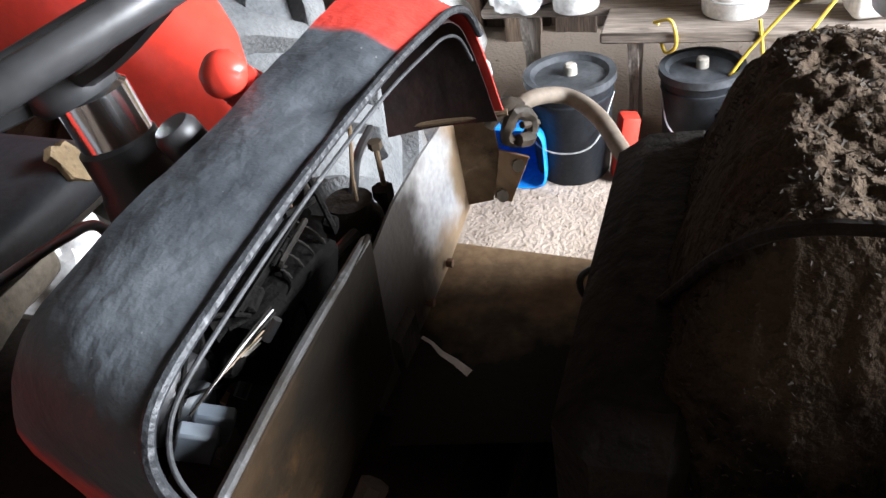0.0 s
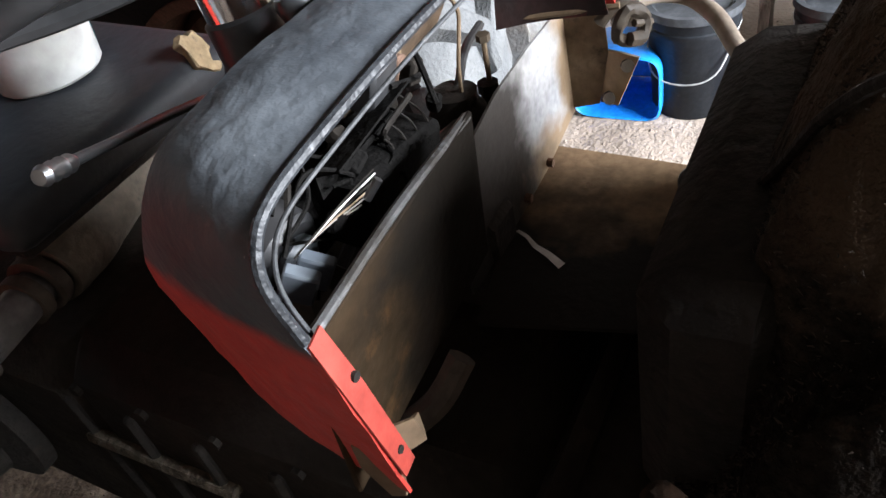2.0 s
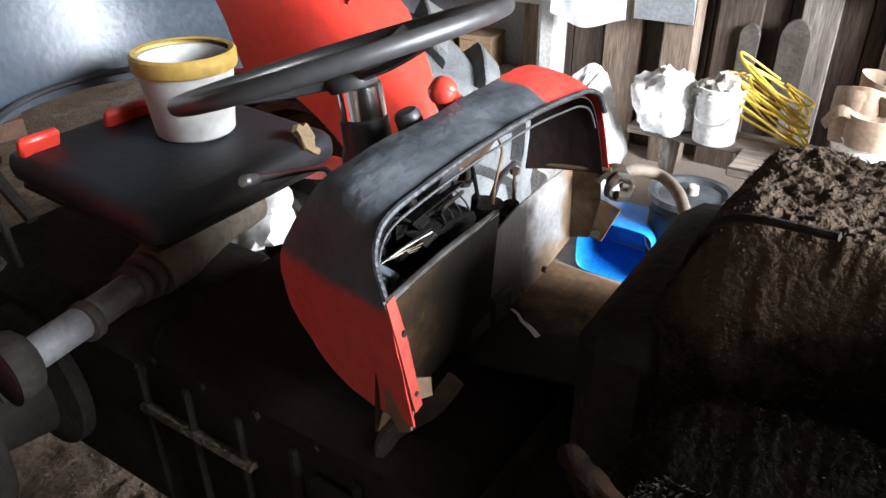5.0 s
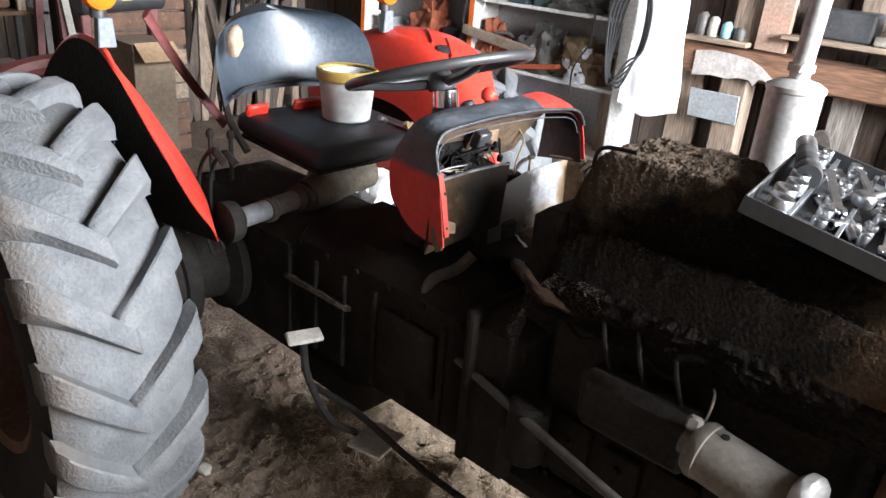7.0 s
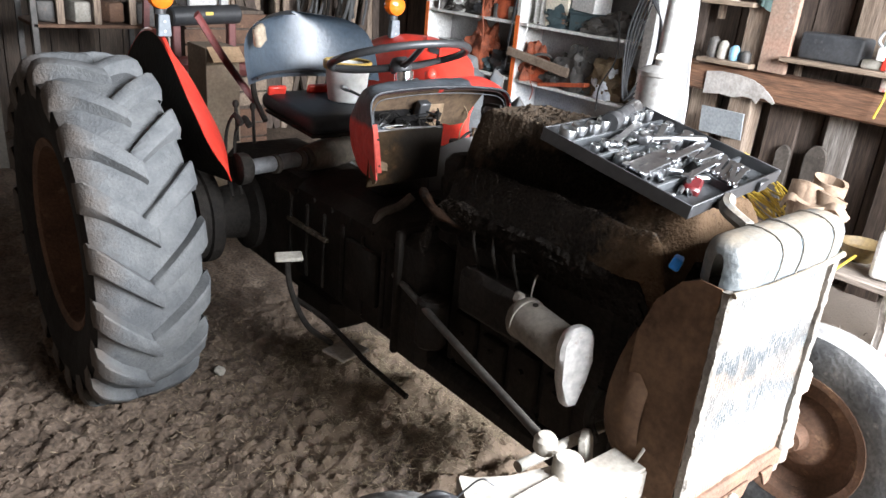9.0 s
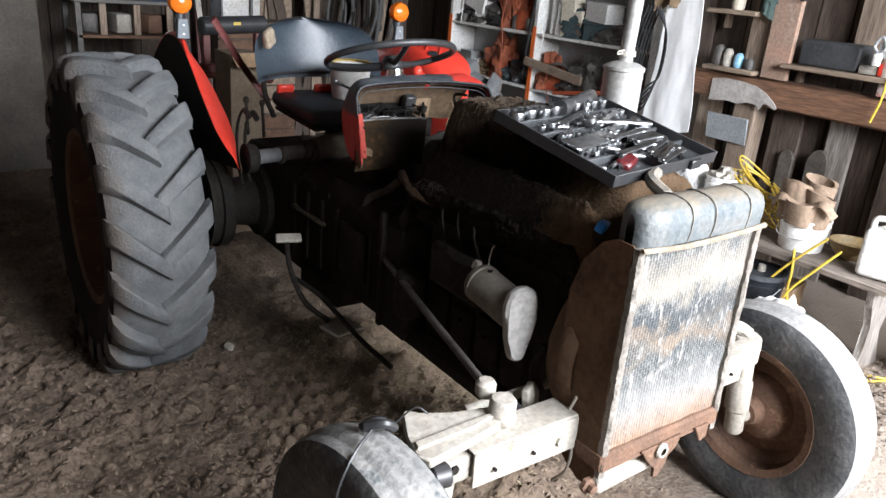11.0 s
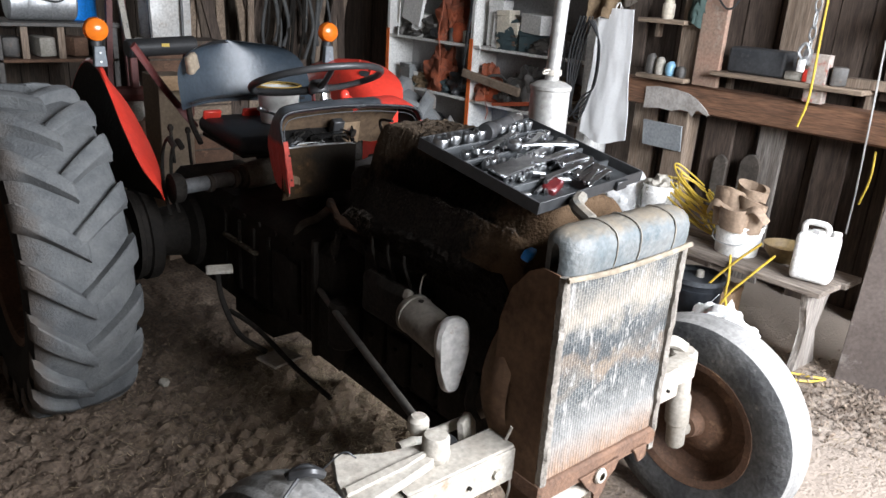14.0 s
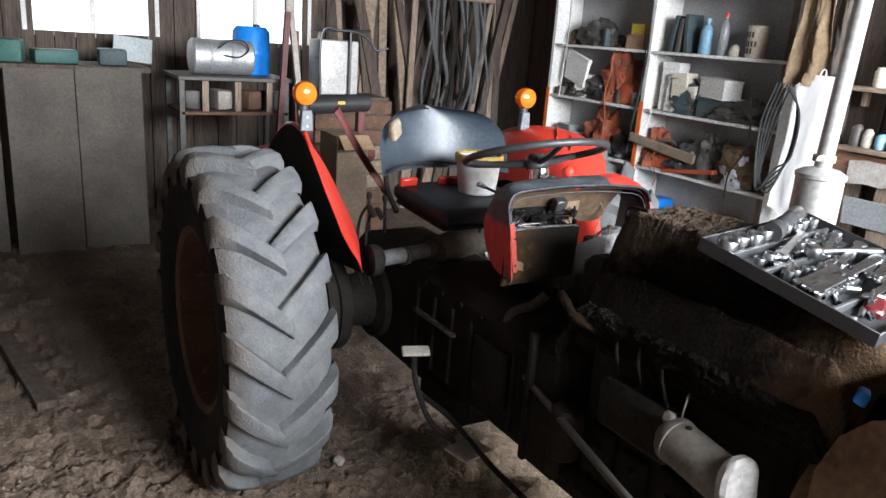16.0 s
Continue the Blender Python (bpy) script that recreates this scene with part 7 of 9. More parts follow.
bottle(SX0 + 0.1, 3.15, 1.745, 0.045, 0.25, PALEBLUE, "pale blue plastic bottle on the shelf", PALEBLUE)
GLASSY = surf("pale_glass", (0.55, 0.58, 0.58), (0.5, 0.52, 0.52), 0.15, 0, 8, 0.02)
GLASSY.node_tree.nodes["Principled BSDF"].inputs["Transmission Weight"].default_value = 0.6
bottle(SX0 + 0.1, 3.0, 1.745, 0.035, 0.29, GLASSY, "clear bottle with a red cap on the shelf", RED)
tin = thing("paint_tin", (SX0 + 0.1, 2.72, 1.745), "cream tin with dark printed lettering on the shelf", "tin")
part("body", lathe([(0, 0), (0.07, 0), (0.072, 0.004), (0.069, 0.008), (0.069, 0.2), (0.072, 0.204), (0.072, 0.21), (0.06, 0.21), (0.058, 0.2), (0, 0.2)], Matrix.Translation((SX0 + 0.1, 2.72, 1.745)), 32), PALE, tin)
for zz, k in ((0.15, 3), (0.09, 4), (0.045, 3)):
    for j in range(k):
        a0 = 2.45 + 0.36 * j
        part("print_bar", lathe([(0.0702, zz - 0.018), (0.0702, zz + 0.018)], Matrix.Translation((SX0 + 0.1, 2.72, 1.745)) @ Matrix.Rotation(a0, 4, "Z"), 3, turn=0.22), DARKTOOL, tin, "dark print bar")
lump("stone", SX0 + 0.09, 2.88, 1.745, 0.035, 0.04, 0.08, PALE, "small pale bottle cap heap on the shelf", "lump", 4, 0.1)
carton(3.33, 1.31, 0.16, 0.26, 0.13, WHITE_PLASTIC, "tall white carton on the shelf", 4)
carton(3.18, 1.31, 0.14, 0.2, 0.05, PALE, "torn cream carton on the shelf", -8)
carton(2.93, 1.31, 0.3, 0.15, 0.08, WHITE_PLASTIC, "white flat plastic box on the shelf", 0, SX0 + 0.2)
tool_heap(2.45, 3.45, 1.31, 13, 22, 0.1)
carton(2.46, 1.31, 0.12, 0.14, 0.1, surf("grey_box", (0.4, 0.42, 0.43), (0.34, 0.35, 0.36), 0.6), "grey plastic box at the shelf end")
single("plank", rough_up(box((0.03, 0.62, 0.07), (SX0 - 0.03, 3.3, 1.05), (8, 0, 6), 0.01), 0.004, 9), surf("grey_driftwood", (0.2, 0.15, 0.11), (0.14, 0.1, 0.07), 0.85, 0, 8, 0.2), "rounded grey-brown wooden handle stuck out of the shelf", "handle")
saw = thing("chainsaw", (SX0 + 0.12, 3.35, 0.875), "dirty orange chainsaw lying on the shelf", "chainsaw")
part("body", rough_up(box((0.14, 0.24, 0.13), (SX0 + 0.12, 3.38, 0.945), (0, 0, 8), 0.03, seg=3), 0.008, 12), RUSTRED, saw)
part("handle", tube([(SX0 + 0.06, 3.42, 0.99), (SX0 + 0.04, 3.4, 1.08), (SX0 + 0.1, 3.3, 1.09), (SX0 + 0.12, 3.26, 1.0)], 0.012, 8), DARKTOOL, saw)
part("bar", box((0.01, 0.36, 0.06), (SX0 + 0.06, 3.08, 0.92), (-6, 0, 5), 0.002), DARKTOOL, saw)
single("orange_board", box((0.06, 0.5, 0.03), (SX0 + 0.02, 3.05, 0.915), (-9, 0, -3), 0.003), RUSTRED, "orange-brown board lying across the shelf", "board")
tool_heap(2.5, 3.0, 0.875, 17, 12, 0.14)
bag = lump("plastic_bag", SX0 + 0.1, 2.7, 0.875, 0.08, 0.12, 0.19, surf("bag_film", (0.72, 0.74, 0.78), (0.6, 0.64, 0.72), 0.4, 0, 6, 0.15, (0.2, 0.4, 0.6), 0.2), "crumpled white and blue plastic bag on the shelf", "bag", 6, 0.5)
carton(3.1, 0.43, 0.28, 0.17, 0.2, CARD, "brown cardboard box on the low shelf")
carton(2.8, 0.43, 0.2, 0.2, 0.2, CARD, "brown cardboard box with open flaps on the shelf")
carton(3.42, 0.43, 0.14, 0.2, 0.2, BLUE_PLASTIC, "bright blue box on the low shelf")
tool_heap(3.7, 4.6, 0.43, 23, 12, 0.14)
tool_heap(2.5, 3.4, 2.18, 29, 7, 0.14)
tool_heap(3.7, 4.6, 2.18, 31, 6, 0.14)
for k, (y, z0, z1) in enumerate(((3.6, 2.1, 1.2), (3.62, 1.9, 1.15), (4.55, 2.1, 1.42))):
    single("cable", tube([(SX0 - 0.012, y, z0), (SX0 - 0.03, y - 0.03, (z0 + z1) / 2), (SX0 - 0.014, y + 0.04, z1)], 0.006, 6), GREY_MUD if k == 2 else BLACK_PLASTIC, "thin cable hanging from the shelf front", "cable")

# white post, coat, apron and looped cables between shelves and rail
single("white_post", rough_up(box_at(2.66, 2.74, 2.24, 2.32, -0.14, TOP + 0.15, 0.006), 0.002, 9), WHITE_PAINT, "white-painted wooden post", "post", kind="structure")


def cloth(name, x, y0, y1, z0, z1, folds, depth, mat, label, cat, taper=0.0, seed=0):
    rows = []
    for k in range(25):
        v = k / 24
        row = []
        for j in range(33):
            u = j / 32
            w = 1 - taper * v
            y = (y0 + y1) / 2 + (u - 0.5) * (y1 - y0) * w + 0.012 * noise.noise(Vector((u * 3, v * 3, seed)))
            d = depth * (0.4 + 0.6 * (1 - v)) * (math.sin(u * folds * 6.28 + 2 * noise.noise(Vector((v * 2, seed, 0)))) + noise.fractal(Vector((u * 5, v * 6, seed)), 1, 2, 3))
            row.append((x + d, y, z0 + (z1 - z0) * v + 0.03 * (1 - v) * math.sin(u * 5 + seed)))
        rows.append(row)
    t = thing(name, (x, (y0 + y1) / 2, z1), label, cat)
    part("cloth", sheet(rows, 0.004), mat, t)
    ym = (y0 + y1) / 2
    part("hanging_loop", tube([(x, ym - 0.02, z1 - 0.01), (x + 0.01, ym - 0.01, z1 + 0.03), (x + 0.01, ym + 0.01, z1 + 0.03), (x, ym + 0.02, z1 - 0.01)], 0.004, 6), mat, t)
    return t


cloth("apron", 2.6, 1.85, 2.24, 0.84, 1.68, 1.4, 0.005, surf("white_cloth", (0.9, 0.9, 0.89), (0.85, 0.85, 0.84), 0.85, 0, 5, 0.08, vary=0.02), "long white cloth coat hanging on a post", "coat", 0.35, 2)
cloth("jacket", 2.6, 2.02, 2.28, 1.6, 2.35, 1.6, 0.028, CANVAS, "brown canvas jacket hanging above a white coat", "jacket", 0.4, 5)
cloth("dark_coat", 2.62, 1.9, 2.06, 1.72, 2.3, 1.3, 0.02, surf("dark_cloth", (0.06, 0.05, 0.04), (0.09, 0.075, 0.06), 0.9, 0, 10, 0.2), "dark brown work coat hanging on the post", "coat", 0.3, 8)
for k in range(5):
    o = 0.014 * k
    single("cable_loop", tube([(2.55 - o, 2.2 + o, 1.62), (2.56 - o, 2.27 + o, 1.35), (2.55 - o, 2.3 - 0.5 * o, 1.05 - 0.02 * k), (2.55 - o, 2.22 - o, 0.95 + 0.04 * k), (2.55 - o, 2.13 - o, 1.2), (2.54 - o, 2.12 - o, 1.45), (2.54 - o, 2.17, 1.6)], 0.006, 6), BLACK_PLASTIC, "loop of black cable hanging on a post", "cable", "cable loops on the post")

# boards, shelves and things on the wall
TORN = [(1.92, 1.2), (1.82, 1.214), (1.7, 1.21), (1.6, 1.196), (1.53, 1.17), (1.49, 1.14), (1.46, 1.115), (1.43, 1.085), (1.445, 1.075), (1.475, 1.09), (1.5, 1.104), (1.53, 1.1), (1.55, 1.06), (1.58, 1.085), (1.64, 1.09), (1.7, 1.07), (1.8, 1.075), (1.92, 1.06)]
single("torn_sheet", rough_up(slab(TORN, 0.006, Matrix(((0, 0, 1, 2.846), (1, 0, 0, 0), (0, 1, 0, 0), (0, 0, 0, 1)))), 0.006, 9), surf("torn_sheet", (0.46, 0.43, 0.4), (0.32, 0.29, 0.26), 0.8, 0, 8, 0.3, (0.2, 0.15, 0.12), 0.25), "pale torn sheet nailed over the rail", "sheet")


def wall_shelf(y0, y1, z, name="wall_shelf"):
    t = thing(name, (2.93, (y0 + y1) / 2, z), "rough brown board shelf on the wall", "shelf")
    part("board", rough_up(box_at(2.8, 3.03, y0, y1, z - 0.028, z, 0.004), 0.002, 12, y0), BOARD_Y, t)
    for y in (y0 + 0.02, y1 - 0.05):
        part("bracket", box_at(2.98, 3.03, y, y + 0.03, z - 0.12, z - 0.029, 0.003), POST, t)
    return t


wall_shelf(1.68, 2.03, 1.635)
wall_shelf(1.62, 1.99, 1.285)
wall_shelf(0.55, 1.45, 1.36)
single("tool_case", rough_up(box((0.15, 0.36, 0.15), (2.93, 1.2, 1.437), (0, 0, 0), 0.02, seg=3), 0.004, 8), surf("dark_case", (0.035, 0.037, 0.04), (0.06, 0.062, 0.065), 0.6, 0, 7, 0.15, (0.1, 0.095, 0.09), 0.25), "long dark tool case on a wall shelf", "case")
for k, (y, h) in enumerate(((0.95, 0.05), (0.86, 0.07), (0.72, 0.1))):
    bm = rough_up(box((0.07, 0.12 - 0.02 * k, h), (2.88, y, 1.362 + h / 2), (0, 0, 15 * k), 0.01, seg=2), 0.003, 20)
    single("shelf_clutter", bm, (GREY_MUD, RED, DARKTOOL)[k], ("pale metal tool on the wall shelf", "red-handled tool on the wall shelf", "dark greasy block on the wall shelf")[k], "tool", at=(2.88, y, 1.36))
single("jar", lathe([(0, 0), (0.035, 0), (0.04, 0.02), (0.04, 0.09), (0.03, 0.1), (0.03, 0.115), (0, 0.115)], Matrix.Translation((2.88, 1.86, 1.6355)), 20), PALE, "dusty cream jar on a small shelf", "jar")
for k, y in enumerate((1.7, 1.78, 1.86, 1.93)):
    bm = rough_up(lathe([(0, 0), (0.03, 0), (0.035, 0.02), (0.03, 0.05 + 0.02 * k), (0.015, 0.07 + 0.02 * k), (0, 0.07 + 0.02 * k)], Matrix.Translation((2.88, y, 1.2855)), 14), 0.005, 25, k)
    single("spray_can", bm, (DARKTOOL, PALEBLUE, GREY_MUD, DARKTOOL)[k], ("dark oily can on a small shelf", "pale blue cap on a small shelf", "grey tin on a small shelf", "dark tin on a small shelf")[k], "can", at=(2.88, y, 1.285))
cloth("bag_green", 2.86, 1.5, 1.72, 1.6, 2.1, 1.2, 0.03, surf("green_cloth", (0.035, 0.06, 0.055), (0.05, 0.08, 0.07), 0.85, 0, 9, 0.15), "dark green cloth bag hanging on the wall", "bag", 0.55, 4)
single("cord", tube([(2.84, 1.52, 1.8), (2.83, 1.42, 1.72), (2.84, 1.36, 1.78), (2.86, 1.35, 1.95)], 0.006, 6), BLACK_PLASTIC, "black cord loop on the wall", "cord")
single("brush", tube([(2.655, 2.27, 1.9), (2.648, 2.27, 1.82), (2.648, 2.265, 1.7)], [0.012, 0.016, 0.01], 8), YELLOW, "yellow-handled brush hanging on the wall", "brush")
single("sheet_metal", box((0.012, 0.3, 0.17), (2.87, 1.76, 0.9), (0, -8, 0), 0.002), surf("dull_sheet_metal", (0.34, 0.36, 0.37), (0.28, 0.3, 0.31), 0.5, 0.2, 5, 0.05), "small grey metal sheet leaning below the rail", "sheet")
single("pink_board", rough_up(box_at(2.86, 2.898, 1.43, 1.6, 1.255, 1.9, 0.004), 0.003, 9), surf("pink_wood", (0.36, 0.22, 0.16), (0.28, 0.2, 0.15), 0.85, 0, 6, 0.2, (0.4, 0.33, 0.27), 0.4), "pinkish weathered board on the wall", "board", kind="structure")
single("painted_post", rough_up(box_at(2.84, 2.9, 0.77, 0.88, 1.255, 1.52, 0.004), 0.003, 9), surf("flaking_red", (0.45, 0.4, 0.36), (0.36, 0.3, 0.26), 0.8, 0, 8, 0.2, (0.4, 0.08, 0.05), 0.45), "short post with flaking red and white paint", "post", kind="structure")
for k in range(11):
    z = 2.3 - 0.075 * k
    bm = lathe([(0.016 + 0.005 * math.cos(a), 0.005 * math.sin(a)) for a in np.linspace(0, 2 * math.pi, 7)], pose(2.82, 0.885, z, 90, 0, 90 * (k % 2)) @ Matrix.Diagonal((1, 2.3, 1, 1)), 12)
    if k == 0:
        chain = thing("chain", (2.82, 0.885, 2.3), "hanging grey steel chain with a hook", "chain")
    part("link", bm, GALV, chain)
part("hook_block", rough_up(box((0.03, 0.05, 0.09), (2.82, 0.885, 1.5), (0, 0, 0), 0.012, seg=2), 0.002, 20), GALV, chain)
single("hanging_cable", tube([(2.8, 0.84, 2.4), (2.8, 0.83, 1.7), (2.8, 0.82, 1.3), (2.8, 0.85, 1.12)], 0.007, 8), YELLOW, "yellow cable hanging down the wall", "cable")
single("hanging_cable", tube([(2.8, 1.75, 2.15), (2.78, 1.6, 2.02), (2.78, 1.4, 1.99), (2.8, 1.2, 2.1), (2.82, 1.12, 2.3)], 0.009, 8), YELLOW, "slack yellow cable strung along the wall", "cable")
single("hanging_cable", tube([(2.9, 0.45, 1.05), (2.89, 0.44, 0.9), (2.9, 0.47, 0.75)], 0.007, 8), YELLOW, "short yellow cable end on the wall", "cable")

single("cord", tube([(2.86, 0.52, 1.62), (2.85, 0.5, 1.3), (2.82, 0.47, 0.85), (2.8, 0.46, 0.6)], 0.005, 6), surf("grey_cord", (0.4, 0.39, 0.37), (0.3, 0.29, 0.27), 0.8, 0, 20, 0.1), "taut grey cord hanging down the wall", "cord")
lamp = thing("work_lamp", (2.86, 0.5, 1.72), "dusty grey work lamp hanging on the wall", "lamp")
part("shade", lathe([(0.03, 0), (0.05, 0.01), (0.11, 0.1), (0.115, 0.105), (0.105, 0.102), (0.045, 0.015), (0.03, 0.01)], pose(2.88, 0.42, 1.72, 60, 0, 70), 28), GREY_MUD, lamp)
part("socket", cyl(0.03, (2.86, 0.44, 1.72), (2.84, 0.52, 1.7), bevel=0.005), BLACK_PLASTIC, lamp)
part("lead", tube([(2.86, 0.44, 1.72), (2.84, 0.36, 1.62), (2.84, 0.28, 1.6), (2.88, 0.22, 1.68), (2.9, 0.2, 1.85)], 0.008, 8), BLACK_PLASTIC, lamp)
hook = thing("hook_lamp", (2.82, 0.9, 1.5), "white plastic hook handle on a yellow cable", "hook")
part("ring", tube([(2.8, 0.9, 1.48), (2.8, 0.93, 1.52), (2.8, 0.9, 1.57), (2.8, 0.87, 1.52), (2.8, 0.9, 1.48)], 0.009, 8), GALV, hook)
part("body", box((0.03, 0.04, 0.07), (2.8, 0.9, 1.45), (0, 0, 0), 0.01, seg=2), WHITE_PLASTIC, hook)
# short worn board ends standing below the rail
for k, (y, w, z0, z1) in enumerate(((1.36, 0.09, 0.5, 0.84), (1.16, 0.13, 0.5, 0.88))):
    arch = [(y - w / 2, z0), (y + w / 2, z0)] + [(y + w / 2 * math.cos(a), z1 - w * 0.6 + w * 0.6 * math.sin(a)) for a in np.linspace(0, math.pi, 9)]
    single("board_end", rough_up(slab(arch, 0.025, Matrix(((0, 0, 1, 2.955), (1, 0, 0, 0), (0, 1, 0, 0), (0, 0, 0, 1))), bevel=0.004), 0.004, 9, k), surf("bleached_wood", (0.1, 0.083, 0.068), (0.055, 0.045, 0.036), 0.85, 0, 12, 0.3, (0.17, 0.145, 0.12), 0.3), "bleached round-topped board end on the wall", "board", "board ends on the wall", kind="structure")
# boards and battens nailed on the wall below and above the rail
rw = random.Random(9)
for k, (y0, w, z0, z1) in enumerate(((1.33, 0.2, -0.1, 1.07), (1.0, 0.16, -0.1, 1.07), (0.62, 0.18, -0.1, 1.07), (-0.1, 0.22, -0.1, 1.07), (1.9, 0.2, -0.1, 1.07), (0.95, 0.2, 1.42, 2.6), (0.3, 0.24, 1.3, 2.6), (-0.25, 0.2, 1.3, 2.6), (2.1, 0.16, 1.3, 1.9))):
    single("wall_board", rough_up(box_at(3.0, 3.03, y0, y0 + w, z0, z1, 0.004), 0.004, 6, k), rw.choice((POST, PLANK, PALEWOOD, PLANK)), rw.choice(("grey weathered board nailed to the wall", "brown stained board nailed to the wall")), "board", kind="structure")
for k, (y0, y1, z) in enumerate(((0.3, 0.75, 1.36), (1.5, 1.62, 1.9))):
    single("batten", rough_up(box_at(2.9, 2.99, y0, y1, z, z + 0.05, 0.004), 0.003, 9, k), POST, "short wooden batten on the wall", "batten", kind="structure")
for k, (x, y, z, a, b, c) in enumerate(((SX0 + 0.1, 2.85, 1.31, 0.09, 0.16, 0.1), (SX0 + 0.12, 3.1, 1.31, 0.08, 0.15, 0.07), (SX0 + 0.12, 4.1, 1.31, 0.1, 0.16, 0.11), (SX0 + 0.12, 4.45, 1.31, 0.1, 0.14, 0.09), (SX0 + 0.13, 4.3, 1.745, 0.1, 0.2, 0.2), (SX0 + 0.12, 3.95, 0.875, 0.1, 0.12, 0.12), (SX0 + 0.14, 4.2, 0.43, 0.12, 0.2, 0.2), (SX0 + 0.1, 3.2, 0.875, 0.08, 0.12, 0.12))):
    lump("rag", x, y, z, a, b, c, (DARKTOOL, TEAL, BLACK_PLASTIC, DARKTOOL)[k % 4], ("dark oily rag heap on the shelf", "dark grey cloth heap on the shelf")[k % 2], "rag", 80 + k, 0.4, "rags on the shelves")

OLDORANGE = surf("faded_orange", (0.34, 0.085, 0.035), (0.16, 0.05, 0.028), 0.8, 0, 12, 0.3, (0.08, 0.05, 0.035), 0.35)
carton(4.47, 1.43, 0.3, 0.24, 0.03, WHITE_PLASTIC, "white board leaning among tools on the shelf", 14, SX0 + 0.05)
carton(4.49, 0.876, 0.2, 0.19, 0.16, GLASSY, "pale bluish box on the shelf", 0, SX0 + 0.1)
carton(3.42, 1.311, 0.15, 0.36, 0.12, WHITE_PAINT, "white carton standing on the shelf", 0, SX0 + 0.14)
carton(3.27, 1.311, 0.13, 0.29, 0.12, PALE, "cream card box on the shelf", -4, SX0 + 0.1)
carton(2.97, 1.45, 0.26, 0.14, 0.16, WHITE_PAINT, "white box resting on shelf clutter", 2, SX0 + 0.12)
carton(2.97, 1.311, 0.24, 0.135, 0.15, TEAL, "dark crate on the shelf", 0, SX0 + 0.12)
for k, (y, z, sy, sz, mat, lab) in enumerate(((3.98, 1.311, 0.15, 0.36, OLDORANGE, "faded orange cover heaped on the shelf"), (4.2, 1.311, 0.22, 0.16, DARKTOOL, "heap of dark tools and cloth on the shelf"), (4.1, 0.876, 0.17, 0.32, OLDORANGE, "tangle of faded orange straps on the shelf"), (3.8, 0.876, 0.16, 0.18, BLACK_PLASTIC, "dark tangle of leads on the shelf"), (4.32, 0.876, 0.12, 0.12, CANVAS, "brown cloth heap on the shelf"), (3.18, 1.311, 0.24, 0.17, TEAL, "dark jacket heaped on the shelf"), (2.72, 1.311, 0.18, 0.15, DARKTOOL, "heap of oily cloth on the shelf"), (3.46, 0.876, 0.1, 0.24, OLDORANGE, "orange bundle on the shelf"), (3.03, 0.876, 0.16, 0.3, DARKTOOL, "dark machine cover heaped on the shelf"), (2.7, 0.876, 0.2, 0.24, CANVAS, "brown canvas heap on the shelf"))):
    lump("cloth", SX0 + 0.13, y, z, 0.11, sy, sz, mat, lab, "cloth", 120 + k, 0.5, "heaps on the shelves")
tool_heap(2.5, 3.5, 1.311, 41, 12, 0.12)
tool_heap(2.5, 3.5, 0.876, 42, 12, 0.12)
tool_heap(3.65, 4.65, 0.876, 43, 10, 0.12)
rk = random.Random(77)
for k, (y, z0, z1) in enumerate(((4.55, 1.3, 1.9), (4.0, 1.05, 1.7), (3.62, 0.95, 1.95), (3.5, 1.15, 1.7), (3.35, 0.75, 1.05), (2.62, 0.8, 1.5))):
    pts = [(SX0 - 0.012 + rk.uniform(-0.012, 0.004), y + rk.uniform(-0.05, 0.05), z1 + (z0 - z1) * j / 4) for j in range(5)]
    single("hanging_lead", tube(pts, rk.choice((0.004, 0.006)), 6), (WHITE_PLASTIC, OLDORANGE, BLACK_PLASTIC)[k % 3], ("thin white lead hanging down the shelves", "thin orange cord hanging down the shelves", "black lead hanging down the shelves")[k % 3], "cable", "leads on the shelves")

# this side of the barn stands a little further out and is built a little larger
EAST = Matrix.Translation((-1.5, -0.93, 1.76)) @ Matrix.Scale(1.045, 4) @ Matrix.Translation((1.5, 0.93, -1.76))
for ob in [o for o in scene.objects if o not in east_before and o.parent is None]:
    ob.matrix_basis = EAST @ ob.matrix_basis


# ---- bench and what stands on it ----
BENCH_WOOD = wood("bench_wood", (0.24, 0.2, 0.165), (0.13, 0.105, 0.085), 1.0, "y")
bench = thing("bench", (2.35, 0.75, 0), "rough low plank bench along the wall", "bench")
part("plank", rough_up(box_at(2.1, 2.34, 0.24, 1.24, 0.44, 0.475, 0.006), 0.004, 6), BENCH_WOOD, bench)
part("plank", rough_up(box_at(2.345, 2.53, 0.22, 1.75, 0.44, 0.475, 0.006), 0.004, 6, 3), BENCH_WOOD, bench)
leg = [(0, 0), (0.24, 0), (0.2, 0.1), (0.16, 0.2), (0.2, 0.3), (0.25, 0.4), (0.25, 0.44), (-0.02, 0.44), (0.0, 0.36), (0.05, 0.24), (0.04, 0.12)]
part("leg", slab(leg, 0.035, pose(2.15, 0.34, 0, 90, 0, 0), bevel=0.004), PALEWOOD, bench)
part("leg", slab(leg, 0.035, pose(2.37, 1.6, 0, 90, 0, 0), bevel=0.004), PALEWOOD, bench)
part("leg", slab(leg, 0.035, pose(2.15, 1.15, 0, 90, 0, 0), bevel=0.004), PALEWOOD, bench)


